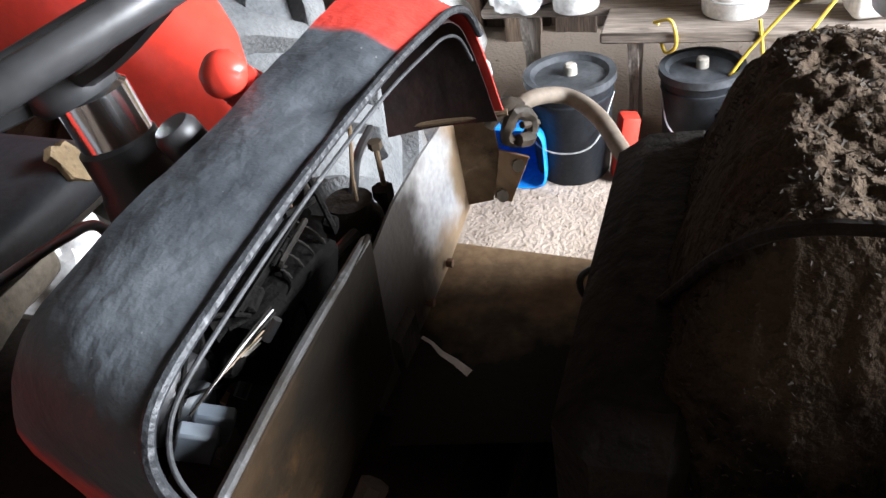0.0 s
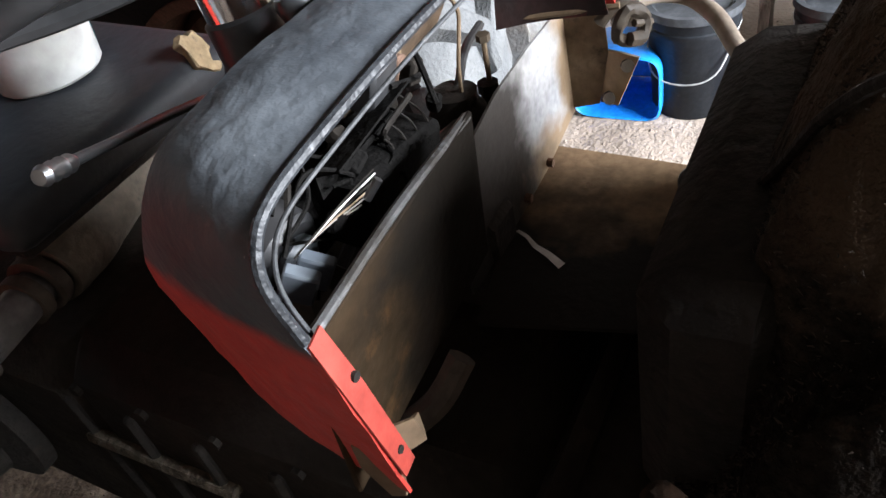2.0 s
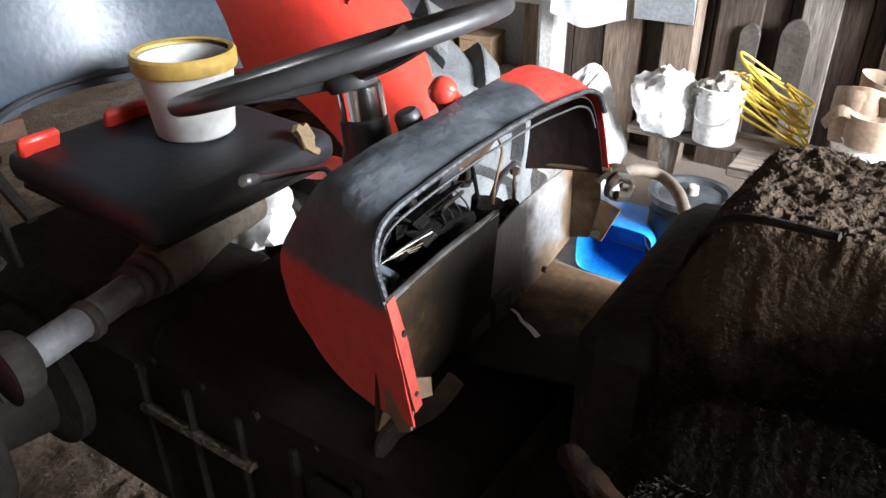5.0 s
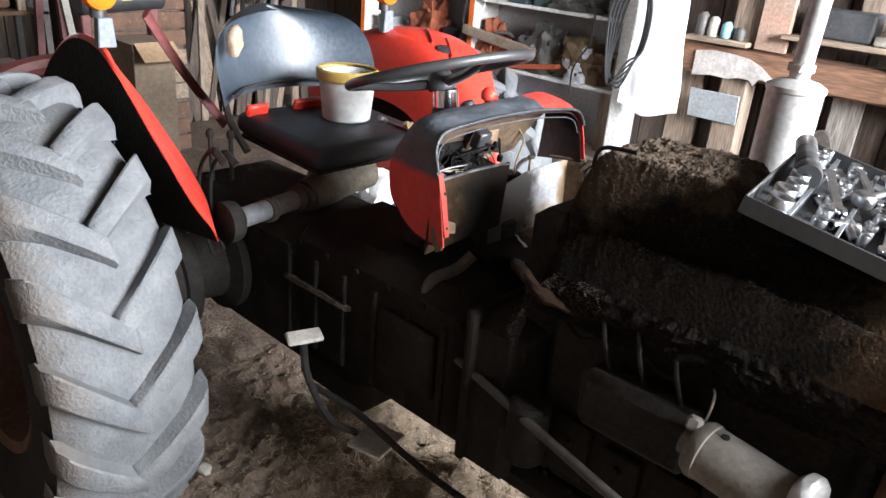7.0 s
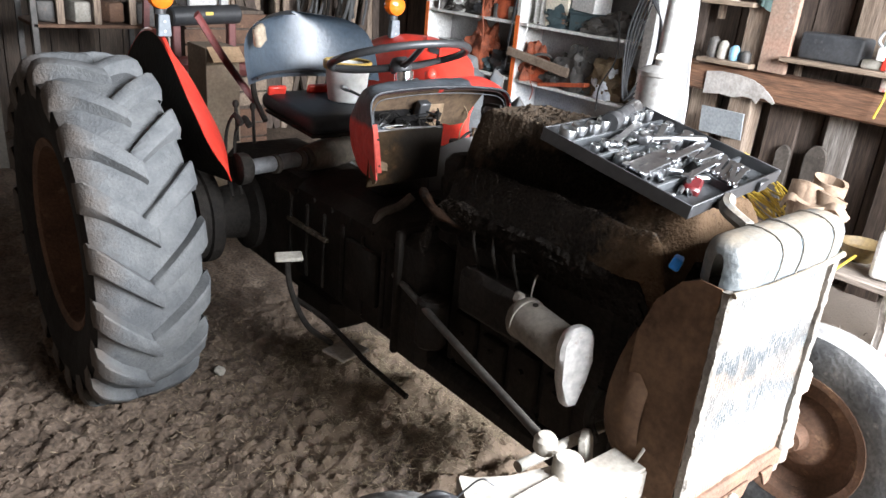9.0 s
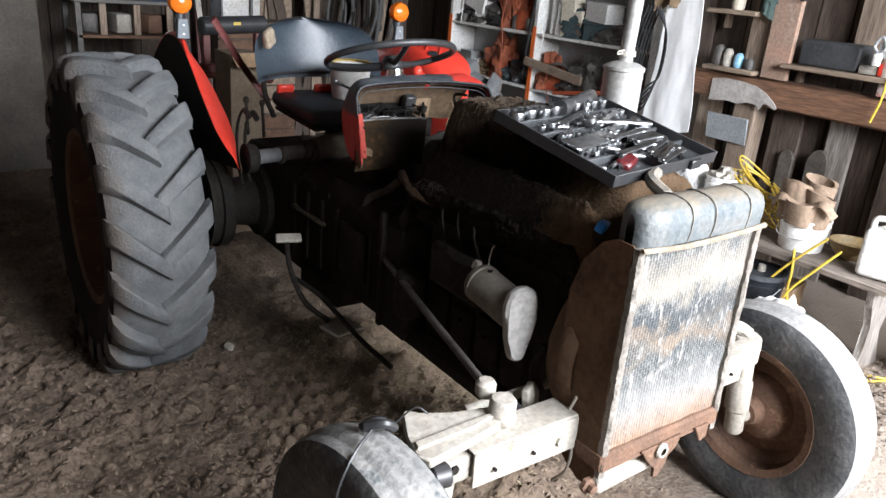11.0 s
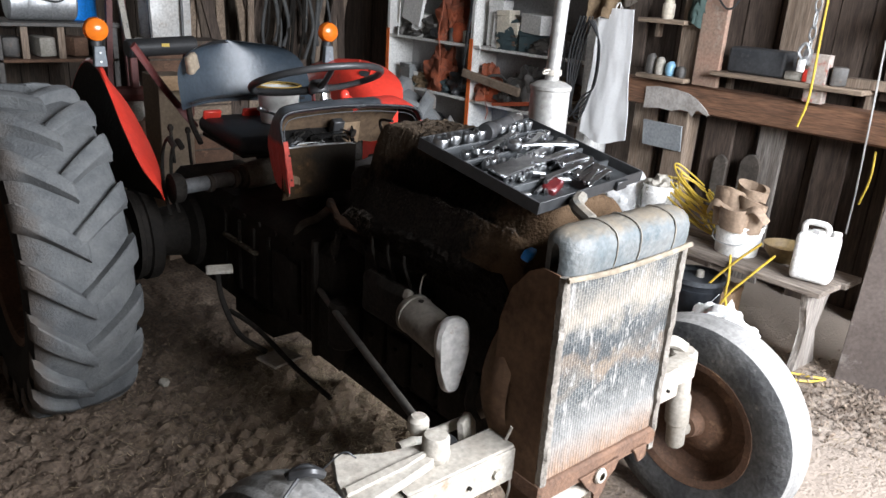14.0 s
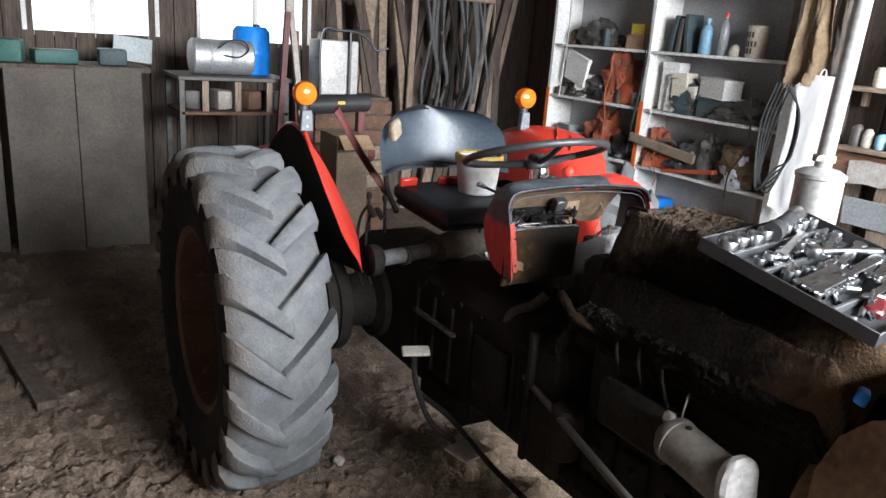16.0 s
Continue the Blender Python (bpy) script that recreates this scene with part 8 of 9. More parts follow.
def pail(x, y, z, r, h, mat, label, lid=None, name="bucket", group=""):
    t = thing(name, (x, y, z), label, "bucket", group)
    m = Matrix.Translation((x, y, z))
    part("body", lathe([(0, 0.003), (r * 0.86, 0.0), (r * 0.88, 0.004), (r * 0.97, h * 0.78), (r, h * 0.8), (r, h * 0.84), (r * 0.97, h * 0.85), (r, h * 0.95), (r * 1.03, h * 0.96), (r * 1.03, h), (r * 0.96, h), (r * 0.84, 0.012), (0, 0.01)], m, 40), mat, t)
    if lid:
        part("lid", lathe([(0, h - 0.012), (r * 0.8, h - 0.012), (r * 0.9, h + 0.004), (r * 1.05, h + 0.006), (r * 1.06, h - 0.02), (r * 1.04, h - 0.02)], m, 40), lid, t)
        part("spout", lathe([(0, h - 0.012), (r * 0.16, h - 0.012), (r * 0.15, h + 0.02), (r * 0.1, h + 0.026), (0, h + 0.026)], m @ Matrix.Translation((0.02, 0.0, 0)), 16), GREY_MUD, t)
    part("bail", tube([(x, y + r * 1.0, z + h * 0.82), (x - r * 0.9, y + r * 0.7, z + h * 0.5), (x - r * 1.12, y, z + h * 0.42), (x - r * 0.9, y - r * 0.7, z + h * 0.5), (x, y - r * 1.0, z + h * 0.82)], 0.003, 6), GALV, t, "thin wire handle")
    return t


DARKPAIL = surf("black_pail", (0.008, 0.0095, 0.012), (0.016, 0.018, 0.021), 0.5, 0, 7, 0.08, (0.03, 0.03, 0.03), 0.25, spec=0.15)
LIDGREY = surf("dusty_lid", (0.02, 0.023, 0.026), (0.06, 0.064, 0.07), 0.5, 0, 8, 0.08, spec=0.25)
pail(1.97, 1.33, ground_z(1.97, 1.33), 0.155, 0.39, DARKPAIL, "black plastic pail with a dusty grey lid on the floor", LIDGREY)
p2 = pail(2.12, 0.89, ground_z(2.12, 0.89), 0.14, 0.35, DARKPAIL, "black pail with a lid and yellow label on the floor", LIDGREY)
part("label_patch", lathe([(0.1235, 0.04), (0.128, 0.1)], Matrix.Translation((2.12, 0.89, ground_z(2.12, 0.89))) @ Matrix.Rotation(radians(150), 4, "Z"), 5, turn=0.7), YELLOW, p2, "yellow label")
pail(2.3, 0.8, 0.476, 0.125, 0.17, WHITE_PLASTIC, "white plastic bucket holding a leather tool belt")
pail(2.36, 1.37, 0.476, 0.1, 0.24, WHITE_PLASTIC, "dirty white tub full of bits on the bench")
lump("rag", 2.36, 1.37, 0.66, 0.085, 0.085, 0.1, GREY_MUD, "grey and pink rags filling a tub", "rag", 14, 0.4)
belt = thing("tool_belt", (2.3, 0.8, 0.62), "tan leather tool belt with open pouches in a bucket", "tool belt")
for k, (dx, dy, a, hz) in enumerate(((-0.06, 0.06, 20, 0.2), (-0.04, -0.06, -25, 0.17), (0.05, 0.0, 60, 0.22), (-0.09, 0.0, 0, 0.13))):
    rows = []
    for v in (0, 0.3, 0.6, 0.85, 1.0):
        rows.append([(2.3 + dx + (0.055 + 0.02 * v) * math.cos(t) * 0.8, 0.8 + dy + (0.065 + 0.02 * v) * math.sin(t), 0.62 + hz * v * (1 - 0.12 * math.cos(t + k))) for t in np.linspace(0, 2 * math.pi, 17)])
    part("pouch", rough_up(sheet(rows, 0.006), 0.016, 9, k * 3.0), LEATHER, belt)
part("strap", tube([(2.2, 0.95, 0.68), (2.18, 0.9, 0.75), (2.2, 0.78, 0.72), (2.19, 0.68, 0.76), (2.22, 0.62, 0.7)], 0.022, 8, flat=0.2), LEATHER, belt)
jug = thing("jug", (2.24, 0.36, 0.476), "white plastic jerry can with a handle on the bench", "jug")
part("body", rough_up(box((0.13, 0.19, 0.24), (2.24, 0.36, 0.598), (0, 0, 12), 0.028, seg=4), 0.002, 6), WHITE_PLASTIC, jug)
part("shoulder", lathe([(0, 0), (0.08, 0), (0.06, 0.03), (0.035, 0.05), (0, 0.05)], pose(2.24, 0.36, 0.685, 0, 0, 12) @ Matrix.Diagonal((0.75, 1.0, 1, 1)), 4), WHITE_PLASTIC, jug)
part("handle", tube([(2.235, 0.435, 0.7), (2.237, 0.436, 0.748), (2.239, 0.41, 0.764), (2.242, 0.345, 0.764), (2.243, 0.325, 0.745), (2.243, 0.32, 0.71)], 0.015, 10), WHITE_PLASTIC, jug)
part("cap", cyl(0.022, (2.245, 0.285, 0.7), (2.245, 0.285, 0.745), bevel=0.004), WHITE_PLASTIC, jug)
single("bowl", lathe([(0, 0), (0.06, 0), (0.1, 0.05), (0.115, 0.09), (0.108, 0.09), (0.09, 0.05), (0, 0.01)], Matrix.Translation((2.4, 0.58, 0.476)), 32), surf("brown_bowl", (0.28, 0.2, 0.09), (0.2, 0.14, 0.07), 0.6, 0, 8, 0.1), "brown bowl on the bench", "bowl")
for k, (x, y, z, a, b, c) in enumerate(((2.4, 1.6, 0.476, 0.12, 0.15, 0.26), (2.42, 1.98, 0.0, 0.16, 0.17, 0.62), (2.25, 1.9, 0.0, 0.16, 0.18, 0.5))):
    lump("sack", x, y, z, a, b, c, SACK, "crumpled white plastic sack by the wall", "sack", 20 + k, 0.3, "white sacks by the wall")
for k, (x, y, a, b, c) in enumerate(((1.55, 2.35, 0.2, 0.26, 0.28), (1.95, 2.3, 0.22, 0.2, 0.34), (1.05, 3.2, 0.24, 0.3, 0.34), (2.2, 2.95, 0.25, 0.3, 0.55), (1.25, 2.75, 0.2, 0.2, 0.3))):
    lump("sack", x, y, ground_z(x, y), a, b, c, SACK, "crumpled white plastic sack on the earth floor", "sack", 30 + k, 0.28, "white sacks on the floor")
lump("rag", 0.36, 2.03, 0.742, 0.09, 0.12, 0.16, SACK, "bunched white rag lying on the rear axle", "rag", 61, 0.3)
rc = random.Random(5)
for k in range(12):
    cx, cy, cz, r = 2.42 + rc.uniform(-0.03, 0.03), 1.18 + rc.uniform(-0.03, 0.03), 0.575 + 0.015 * k, 0.12 + rc.uniform(-0.02, 0.03)
    pts = [(cx + r * 0.6 * math.cos(t), cy + r * 1.2 * math.sin(t), cz + 0.085 * math.sin(t) + 0.012 * math.sin(t * 2 + k)) for t in np.linspace(0, 6.1, 13)]
    single("cable_coil", tube(pts, 0.0055, 6, n=3), YELLOW, "loop of yellow extension cable heaped on the bench", "cable", "yellow cable loops")
for k, pts in enumerate((
    [(2.12, 0.58, 0.62), (2.1, 0.68, 0.5), (2.08, 0.78, 0.36), (2.05, 0.84, 0.22), (2.06, 0.8, 0.02)],
    [(2.12, 0.5, 0.58), (2.08, 0.58, 0.46), (2.05, 0.68, 0.3), (2.03, 0.7, 0.16), (2.0, 0.6, 0.05), (2.06, 0.4, 0.02), (2.16, 0.22, 0.02), (2.2, 0.16, 0.02), (2.1, 0.2, 0.02), (1.98, 0.34, 0.02)],
    [(2.1, 0.72, 0.52), (2.09, 0.7, 0.4), (2.08, 0.69, 0.28), (2.1, 0.62, 0.12), (2.1, 0.5, 0.015)],
    [(2.14, 1.06, 0.5), (2.1, 1.0, 0.52), (2.09, 0.98, 0.44), (2.12, 1.02, 0.4), (2.18, 1.05, 0.48)])):
    single("yellow_cable", tube(pts, 0.0065, 8), YELLOW, "yellow extension cable trailing from the bench", "cable", "trailing yellow cables")
lump("white_sheet", 1.93, 0.6, ground_z(1.93, 0.6), 0.12, 0.15, 0.3, SACK, "crumpled white plastic sheet on the floor", "plastic sheet", 41, 0.4)
carton(0.85, ground_z(2.25, 0.62), 0.2, 0.26, 0.2, CARD, "dusty brown box under the bench", 0, 2.3)
lb = thing("leaning_board", (2.33, -0.22, 0), "tall grey-brown panel with red scuffs leaning against the wall", "board")
LBM = pose(2.32, -0.22, 0.0, 0, 7, 6)
bm = box((0.025, 0.74, 1.16), (0, 0, 0.58), (0, 0, 0), 0.004)
bmesh.ops.transform(bm, matrix=LBM, verts=bm.verts)
part("panel", bm, surf("grey_brown_panel", (0.13, 0.104, 0.09), (0.09, 0.07, 0.06), 0.8, 0, 3, 0.12, (0.22, 0.19, 0.17), 0.3), lb)
bm = rough_up(box((0.003, 0.3, 0.1), (-0.0145, 0.12, 1.06), (0, 0, 0), 0.001), 0.001, 20)
bmesh.ops.transform(bm, matrix=LBM, verts=bm.verts)
part("paint_patch", bm, surf("red_scuff", (0.4, 0.06, 0.04), (0.2, 0.1, 0.08), 0.7, 0, 14, 0.1, (0.16, 0.13, 0.11), 0.45), lb, "scuffed red paint")
bm = box((0.05, 0.5, 0.24), (0.02, -0.06, 1.29), (0, 0, 0), 0.01)
bmesh.ops.transform(bm, matrix=LBM, verts=bm.verts)
part("upper_piece", bm, surf("grey_metal_box", (0.24, 0.24, 0.23), (0.18, 0.18, 0.17), 0.6, 0.1, 6, 0.1), lb, "grey metal piece on top")
red = thing("packet", (1.9, 1.13, ground_z(1.9, 1.13)), "red and white crumpled packet on the floor", "packet")
part("body", rough_up(box((0.08, 0.07, 0.24), (1.93, 1.13, 0.125), (10, 8, 20), 0.012, seg=2), 0.008, 18), RED, red)
part("band", rough_up(box((0.084, 0.074, 0.06), (1.93, 1.13, 0.1), (10, 8, 20), 0.012, seg=2), 0.006, 18), WHITE_PLASTIC, red)

# blue container lying open on the floor
bx, by, bz = 1.9, 1.56, ground_z(1.9, 1.56)
blue = thing("blue_crate", (bx, by, bz), "bright blue open plastic container lying on its side", "container")
rows = []
for x, g in ((-0.1, 1.0), (-0.096, 1.03), (0.0, 0.97), (0.14, 0.9), (0.16, 0.84)):
    rows.append([(bx + x, by + 0.155 * g * c[0], bz + 0.125 + 0.12 * g * c[1]) for c in [(math.copysign(abs(math.cos(t)) ** 0.35, math.cos(t)), math.copysign(abs(math.sin(t)) ** 0.35, math.sin(t))) for t in np.linspace(0, 2 * math.pi, 33)[:-1]]])
bm = sheet(rows, -0.005, closed=True)
part("shell", bm, BLUE_PLASTIC, blue)
part("bottom", box((0.006, 0.25, 0.19), (bx + 0.157, by, bz + 0.125), (0, 0, 0), 0.002), BLUE_PLASTIC, blue)
tool_pile = [(2.15, 1.75), (2.25, 1.7), (2.2, 1.85), (2.3, 1.6)]
for k, (x, y) in enumerate(tool_pile):
    lump("scrap", x, y, ground_z(x, y), 0.07, 0.1, 0.1, (GREY_MUD, DARKTOOL, CANVAS, RUST)[k], ("grey scrap lying on the floor", "dark scrap iron on the floor", "brown rag heap on the floor", "rusty scrap iron on the floor")[k], "scrap", 50 + k, 0.35)

# ---- far end of the barn ----
tb = thing("work_table", (0.05, 5.4, 0), "tall dark metal work table cluttered with gear", "table")
part("top", box_at(-0.38, 0.5, 5.2, 5.8, 1.29, 1.32, 0.004), DARKTOOL, tb)
for x in (-0.35, 0.46):
    for y in (5.24, 5.75):
        part("leg", box_at(x - 0.02, x + 0.02, y - 0.02, y + 0.02, 0, 1.29, 0.002), DARKTOOL, tb)
part("shelf", box_at(-0.36, 0.48, 5.22, 5.78, 1.03, 1.055, 0.003), RUST, tb)
for x in (-0.2, 0.05, 0.3):
    part("divider", box_at(x, x + 0.05, 5.23, 5.26, 1.056, 1.289, 0.003), POST, tb)
for k, x in enumerate((-0.25, -0.02, 0.2, 0.38)):
    bm = rough_up(box((0.13, 0.2, 0.15), (x, 5.4, 1.135), (0, 0, 10 * k), 0.02, seg=2), 0.01, 9)
    single("gear_case", bm, (DARKTOOL, GREY_MUD, RUST, DARKTOOL)[k], ("dark greasy case on the table shelf", "grey dusty case on the table shelf", "rusty case on the table shelf", "black case on the table shelf")[k], "case", at=(x, 5.4, 1.06))
tank = thing("silver_tank", (0.0, 5.45, 1.32), "silver metal drum lying on the table", "drum")
part("drum", lathe([(0, 0), (0.12, 0), (0.135, 0.015), (0.135, 0.12), (0.139, 0.13), (0.135, 0.14), (0.135, 0.28), (0.139, 0.29), (0.135, 0.3), (0.135, 0.46), (0.12, 0.475), (0, 0.475)], pose(-0.235, 5.45, 1.457, 0, 90, 0), 36), GALV, tank)
part("handle", tube([(-0.05, 5.31, 1.53), (0.02, 5.26, 1.59), (0.12, 5.26, 1.59), (0.18, 5.31, 1.53), (0.1, 5.27, 1.47), (-0.02, 5.28, 1.48)], 0.006, 6), BLACK_PLASTIC, tank)
bl = thing("blue_barrel", (0.3, 5.65, 1.32), "blue plastic barrel on the table", "barrel")
part("body", lathe([(0, 0), (0.14, 0), (0.155, 0.02), (0.155, 0.15), (0.16, 0.16), (0.16, 0.19), (0.155, 0.2), (0.15, 0.34), (0.12, 0.38), (0, 0.385)], Matrix.Translation((0.3, 5.65, 1.3205)), 32), BLUE_PLASTIC, bl)
part("bung", cyl(0.03, (0.33, 5.6, 1.7), (0.33, 5.6, 1.72), bevel=0.004), BLACK_PLASTIC, bl)
DKRED = surf("dark_red_iron_bar", (0.13, 0.035, 0.03), (0.08, 0.025, 0.022), 0.6, 0, 8, 0.2)
fr = thing("hoist_frame", (0.42, 5.1, 0), "dark red steel A-frame standing before the windows", "frame")
for a, b in (((0.3, 5.1, 0), (0.43, 5.12, 1.86)), ((0.66, 5.1, 0), (0.45, 5.12, 1.86)), ((0.56, 5.15, 0), (0.5, 5.14, 1.7))):
    part("leg", tube([a, b], 0.03, 4, n=1), DKRED if a[0] != 0.66 else GREY_MUD, fr)
part("head", box((0.07, 0.06, 0.1), (0.44, 5.12, 1.88), (0, 0, 0), 0.01), GREY_MUD, fr)
can = thing("metal_can", (0.92, 5.4, 1.19), "white square metal can with a wire rack", "can")
part("body", rough_up(box((0.36, 0.22, 0.44), (0.93, 5.4, 1.42), (0, 0, 6), 0.015, seg=2), 0.003, 6), surf("stained_white_metal", (0.62, 0.62, 0.6), (0.5, 0.48, 0.45), 0.5, 0.2, 6, 0.1, (0.28, 0.22, 0.17), 0.3), can)
part("spout", cyl(0.025, (0.8, 5.4, 1.64), (0.8, 5.4, 1.7), bevel=0.003), GREY_MUD, can)
part("rack", tube([(0.76, 5.26, 1.2), (0.765, 5.26, 1.69), (0.92, 5.26, 1.72), (1.09, 5.26, 1.71), (1.2, 5.26, 1.64), (1.25, 5.25, 1.58), (1.36, 5.24, 1.6)], 0.011, 6), BLACK_PLASTIC, can)
part("rack", tube([(1.02, 5.26, 1.2), (1.02, 5.26, 1.71)], 0.011, 6, n=1), BLACK_PLASTIC, can)
part("rack", tube([(0.68, 5.27, 1.71), (1.2, 5.27, 1.73)], 0.012, 6, n=1), BLACK_PLASTIC, can)
cr = thing("crate", (1.0, 5.4, 0), "stack of reddish wooden crates under a can", "crate")
for k in range(3):
    for j in range(3):
        part("slat", box_at(0.7, 1.4, 5.2 - 0.0, 5.22, 0.02 + 0.39 * k + 0.125 * j, 0.13 + 0.39 * k + 0.125 * j, 0.003), BOARD_Y if k % 2 else RUST, cr)
part("body", box_at(0.72, 1.38, 5.222, 5.62, 0, 1.188), PLANK_DARK, cr)
for k, (x0, x1, z1) in enumerate(((-1.5, -1.06, 1.33), (-1.05, -0.6, 1.34), (-2.1, -1.55, 1.25))):
    bm = box((x1 - x0, 0.02, z1), ((x0 + x1) / 2, 5.35 + 0.05 * k, z1 / 2), (-4, 0, 0), 0.002)
    single("plywood_sheet", bm, surf("plywood", (0.11, 0.095, 0.078), (0.075, 0.066, 0.055), 0.85, 0, 3, 0.08), "tan plywood sheet leaning on the back wall", "plywood", "plywood sheets", at=((x0 + x1) / 2, 5.35, 0))
GREENB = surf("green_paint", (0.03, 0.1, 0.085), (0.04, 0.13, 0.11), 0.6, 0, 6, 0.1)
ub = thing("back_bench", (-1.2, 5.8, 0), "plain bench below the windows", "bench")
part("top", box_at(-2.3, -0.5, 5.6, 6.2, 1.3, 1.34, 0.004), PLANK_DARK, ub)
for x in (-2.2, -0.6):
    part("leg", box_at(x - 0.04, x + 0.04, 5.65, 5.73, 0, 1.3, 0.004), PLANK_DARK, ub)
for k, (x, w, h) in enumerate(((-1.15, 0.3, 0.1), (-0.75, 0.2, 0.12), (-1.45, 0.2, 0.16))):
    single("green_box", rough_up(box((w, 0.2, h), (x, 5.8, 1.342 + h / 2), (0, 0, 8 - 9 * k), 0.015, seg=2), 0.004, 8), GREENB if k != 1 else TEAL, ("flat dark green box on the back bench", "dark teal case on the back bench", "tall green box on the back bench")[k], "box", at=(x, 5.8, 1.34))
single("paper", rough_up(box((0.3, 0.02, 0.2), (-0.55, 6.1, 1.45), (-14, 6, 0), 0.003), 0.004, 8), surf("grey_paper", (0.45, 0.5, 0.5), (0.4, 0.44, 0.44), 0.8), "grey sheet standing at the window", "sheet")

# timber and hoses against the back wall
rb = random.Random(17)
for k in range(22):
    x = 1.25 + 0.085 * k
    ln, w = rb.uniform(1.9, 2.6), rb.uniform(0.05, 0.12)
    lean = rb.uniform(-14, 14)
    bm = rough_up(box((w, rb.uniform(0.02, 0.04), ln), (x + math.sin(radians(lean)) * ln / 2 * 0.6, 6.05 - 0.012 * (k % 9), ln / 2 * math.cos(radians(lean)) + 0.02), (-4, lean, rb.uniform(-8, 8)), 0.003), 0.003, 6, k)
    single("timber", bm, rb.choice((PLANK, POST, PLANK, PLANK_DARK, BOARD_Y)), rb.choice(("rough grey board leaning on the back wall", "narrow brown batten leaning on the back wall")), "timber", "timber leaning on the back wall", at=(x, 6.05, 0))
for k in range(16):
    x = 2.05 + 0.045 * k + rb.uniform(-0.02, 0.02)
    pts = [(x, 5.9, 2.1), (x + rb.uniform(-0.05, 0.05), 5.82, 1.7), (x + rb.uniform(-0.06, 0.06), 5.8, 1.3), (x + rb.uniform(-0.04, 0.04), 5.84, rb.uniform(0.9, 1.15))]
    single("hose", tube(pts, rb.uniform(0.012, 0.022), 8), rb.choice((RUBBER, BLACK, RUBBER)), "old dark hose hanging on the back wall", "hose", "hoses on the back wall")
single("hose_peg", cyl(0.03, (1.95, 5.9, 2.1), (2.85, 5.9, 2.1), seg=12), POST, "wooden pole carrying the hoses", "pole", kind="structure")
for s in (2.0, 2.8):
    single("hose_peg", box_at(s, s + 0.04, 5.9, BACK, 2.08, 2.12), POST, "wooden arm carrying the pole", "pole", kind="structure")
mach = thing("old_implement", (0.35, 4.2, 0), "rusty red farm implement standing behind the tractor", "implement")
part("frame", tube([(-0.35, 4.0, 0.85), (-0.1, 4.0, 0.95), (0.3, 4.05, 0.95), (0.7, 4.1, 0.9)], 0.05, 8), DKRED, mach)
part("beam", box((0.9, 0.1, 0.12), (0.2, 4.2, 0.7), (0, 0, 4), 0.01), RUST, mach)
for x in (-0.2, 0.15, 0.5):
    part("tine", tube([(x, 4.2, 0.66), (x, 4.1, 0.4), (x, 4.2, 0.15), (x, 4.35, 0.01)], 0.025, 8), RUST, mach)
    part("box_part", rough_up(box((0.22, 0.2, 0.2), (x, 4.15, 0.86), (0, 0, 20 * x), 0.03, seg=2), 0.01, 10), DKRED if x != 0.15 else GREY_MUD, mach)
part("dark_roller", cyl(0.06, (0.16, 4.0, 1.25), (0.63, 4.05, 1.27), bevel=0.01), BLACK_PLASTIC, mach, "black roller with a yellow sticker")
part("roller_arm", box((0.05, 0.06, 0.36), (0.21, 4.05, 1.1), (0, 0, 0), 0.006), DKRED, mach)
part("roller_arm", box((0.05, 0.06, 0.36), (0.59, 4.08, 1.1), (0, 0, 0), 0.006), DKRED, mach)
part("sticker", box((0.05, 0.004, 0.02), (0.4, 3.962, 1.275), (0, 0, 0)), YELLOW, mach, "small yellow sticker")
sk = thing("cardboard_stack", (0.22, 3.4, 0), "tall narrow tan cardboard carton behind the seat", "box")
part("body", box_at(0.12, 0.32, 3.35, 3.62, ground_z(0.3, 3.4), 1.15, 0.004), surf("tan_card", (0.24, 0.185, 0.13), (0.17, 0.125, 0.085), 0.85, 0, 4, 0.05), sk)
part("flap", box((0.19, 0.12, 0.004), (0.22, 3.3, 1.12), (35, 0, 0)), CARD, sk)
single("floor_plank", rough_up(box((0.09, 0.9, 0.04), (-1.55, 3.25, 0.03), (0, 0, 10), 0.004), 0.002, 9), PLANK, "grey plank lying on the earth floor", "plank")

# ---- earth: lumps, stones and straw ----
rg = random.Random(3)
bm = bmesh.new()
for k in range(9000):
    x, y = (rg.uniform(-2.4, 2.9), rg.uniform(-1.6, 2.8)) if k % 3 == 0 else (rg.uniform(-1.9, 0.2), rg.uniform(-1.2, 2.4))
    r = rg.choice((0.004, 0.005, 0.006, 0.008, 0.011) if k % 3 == 0 else (0.005, 0.007, 0.01, 0.014, 0.02)) * rg.uniform(0.7, 1.3)
    c = Vector((x, y, ground_z(x, y) - r * 0.1))
    vs = [bm.verts.new(c + Vector(d) * r * rg.uniform(0.6, 1.3)) for d in ((1, 0, 0), (0, 1, 0), (-1, 0, 0), (0, -1, 0), (0, 0, 0.8), (0, 0, -0.8))]
    for i in range(4):
        bm.faces.new((vs[i], vs[(i + 1) % 4], vs[4]))
        bm.faces.new((vs[(i + 1) % 4], vs[i], vs[5]))
tagged(part("crumbs", bm, SOIL, floor_ob, "scattered crumbs of soil"), kind="stuff")
bm = bmesh.new()
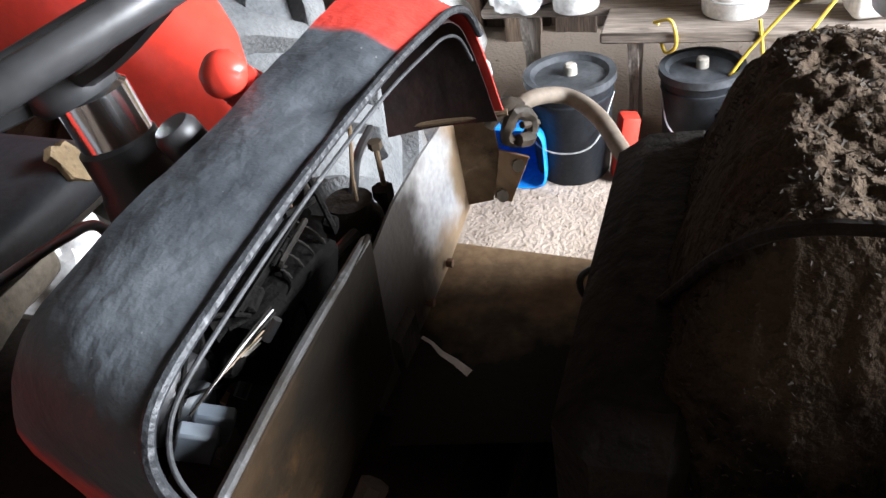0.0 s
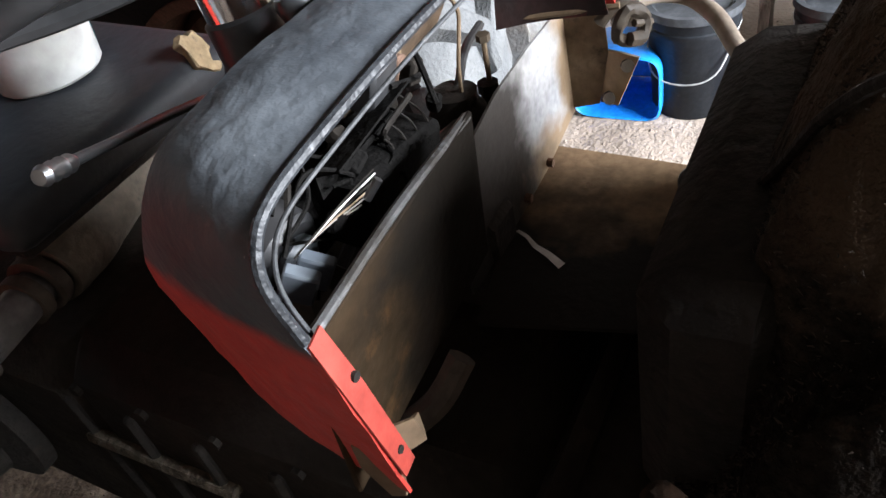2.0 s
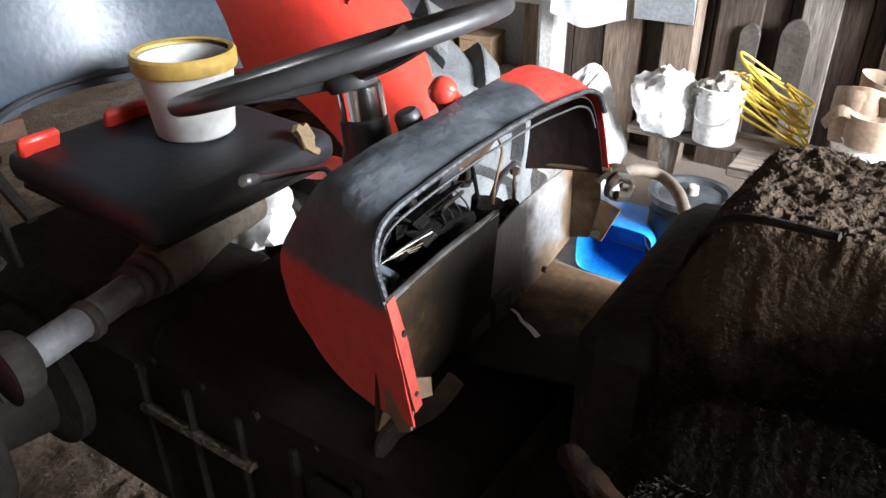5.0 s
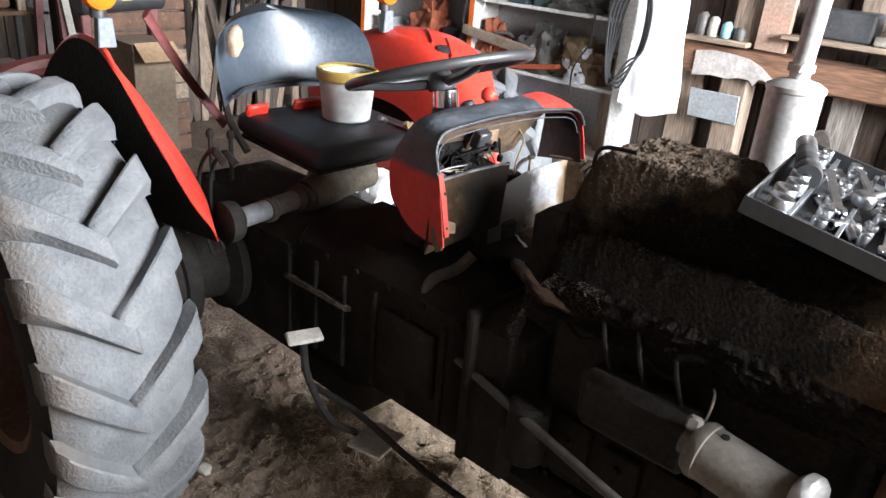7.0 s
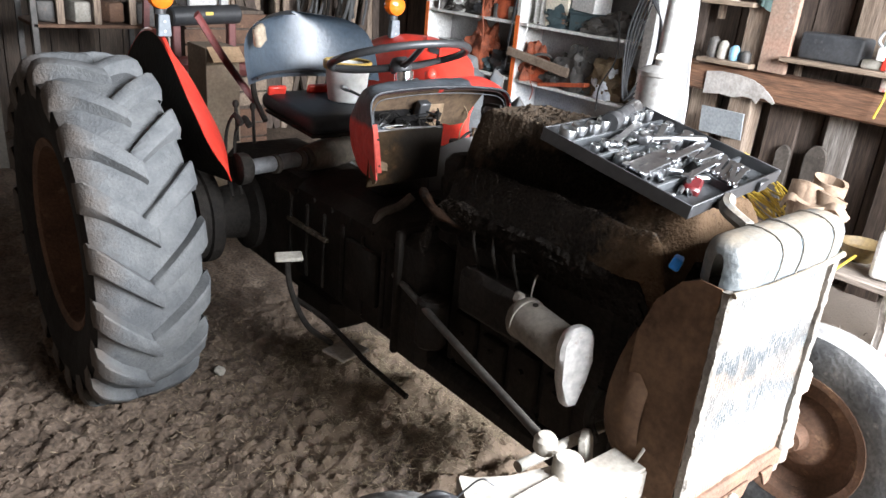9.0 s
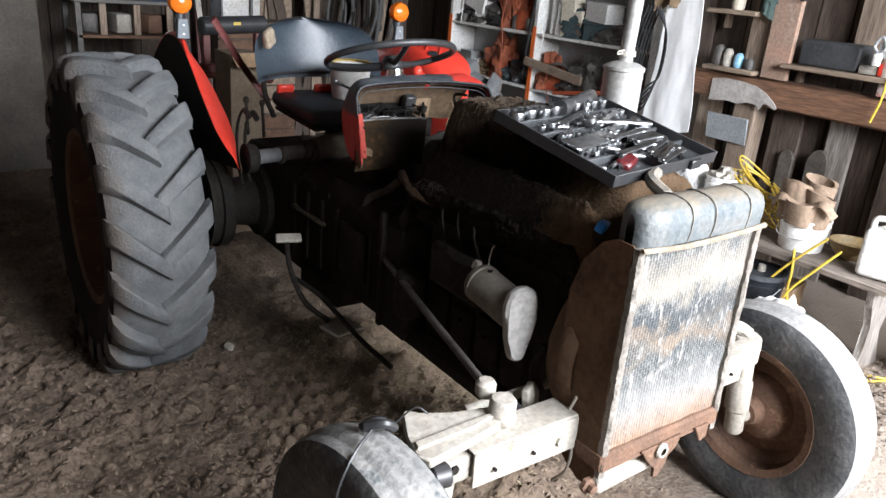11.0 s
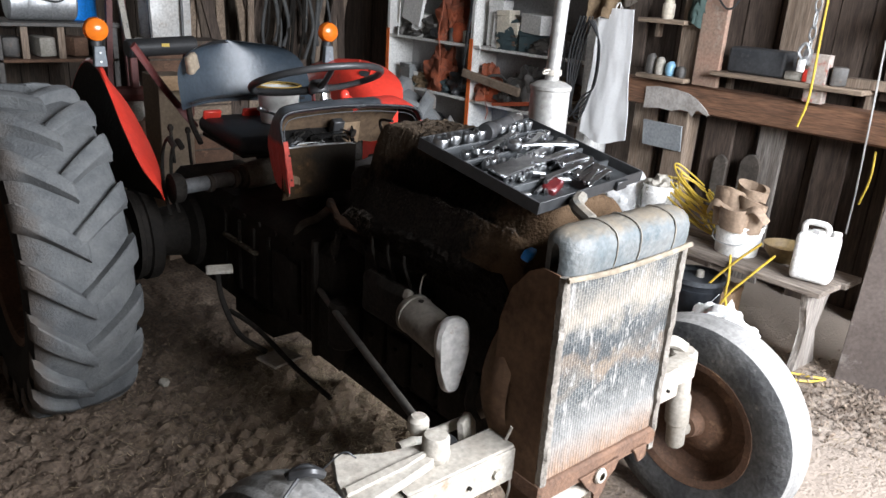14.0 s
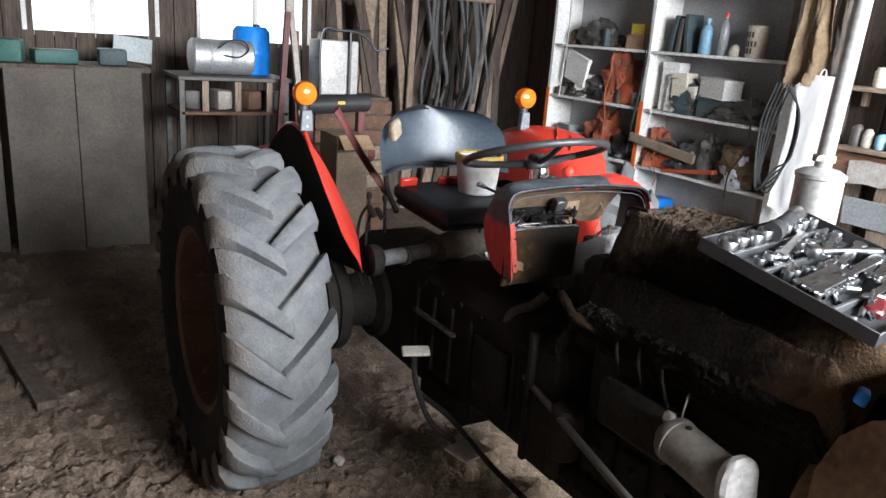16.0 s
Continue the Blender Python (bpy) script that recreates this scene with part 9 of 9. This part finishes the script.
for k in range(11000):
    if k > 5200:
        x, y = rg.gauss(-0.02, 0.13), rg.uniform(0.75, 1.85)
    elif k % 5 < 3:
        x, y = rg.gauss(-0.2, 0.4), rg.gauss(1.25, 0.5)
    elif k % 5 == 3:
        x, y = rg.uniform(-1.8, 2.6), rg.uniform(-1.5, 2.8)
    else:
        x, y = rg.gauss(2.1, 0.4), rg.gauss(0.0, 0.5)
    if not (-2.5 < x < 2.9 and -1.8 < y < 3):
        continue
    ln, a = rg.uniform(0.008, 0.035) * (1.6 if k > 5200 else 1), rg.uniform(0, 6.28)
    d, s = Vector((math.cos(a), math.sin(a), rg.uniform(-0.1, 0.25))) * ln, Vector((-math.sin(a), math.cos(a), 0)) * rg.uniform(0.0008, 0.0022)
    p = Vector((x, y, ground_z(x, y) + 0.003))
    bm.faces.new([bm.verts.new(v) for v in (p - s, p + s, p + s + d, p - s + d)])
tagged(part("straw", bm, surf("straw_bits", (0.38, 0.305, 0.205), (0.2, 0.15, 0.1), 0.9, 0, 50, 0, vary=0.3), floor_ob, "scattered straw and chaff"), kind="stuff")
for k, (x, y, r) in enumerate(((-0.46, 1.86, 0.022), (0.9, -0.32, 0.016), (0.01, 1.35, 0.014), (0.41, -0.15, 0.012), (-0.95, 0.9, 0.02))):
    lump("stone", x, y, ground_z(x, y) - 0.002, r, r * 1.2, r * 1.3, GREY_MUD, "small pale stone on the earth floor", "stone", 70 + k, 0.2, "stones on the floor")
single("stick", tube([(0.0, 0.06, 0.015), (0.08, -0.02, 0.012), (0.15, -0.12, 0.012)], 0.004, 6), DARKTOOL, "thin dark twig on the earth floor", "twig")
# curled wood chips along the foot of the wall
bm = bmesh.new()
for k in range(1500):
    x, y = rg.gauss(2.15, 0.22), rg.gauss(-0.25, 0.32)
    if not (1.3 < x < 2.7 and -1.3 < y < 0.6):
        continue
    ln, a, w = rg.uniform(0.015, 0.045), rg.uniform(0, 6.28), rg.uniform(0.003, 0.007)
    d, q = Vector((math.cos(a), math.sin(a), 0)), Vector((-math.sin(a), math.cos(a), 0)) * w
    o = Vector((x, y, ground_z(x, y) + rg.uniform(0.001, 0.02)))
    lift = rg.uniform(0.004, 0.016)
    rows = [[bm.verts.new(o + d * ln * u + q * e + Vector((0, 0, lift * (1 - (2 * u - 1) ** 2)))) for e in (-1, 1)] for u in (0, 0.33, 0.67, 1)]
    for p, r in zip(rows, rows[1:]):
        bm.faces.new((p[0], p[1], r[1], r[0]))
tagged(part("wood_chips", bm, surf("chip_wood", (0.26, 0.2, 0.15), (0.1, 0.075, 0.058), 0.9, 0, 8, 0, vary=0.3), floor_ob, "curled brown wood chips"), kind="stuff")
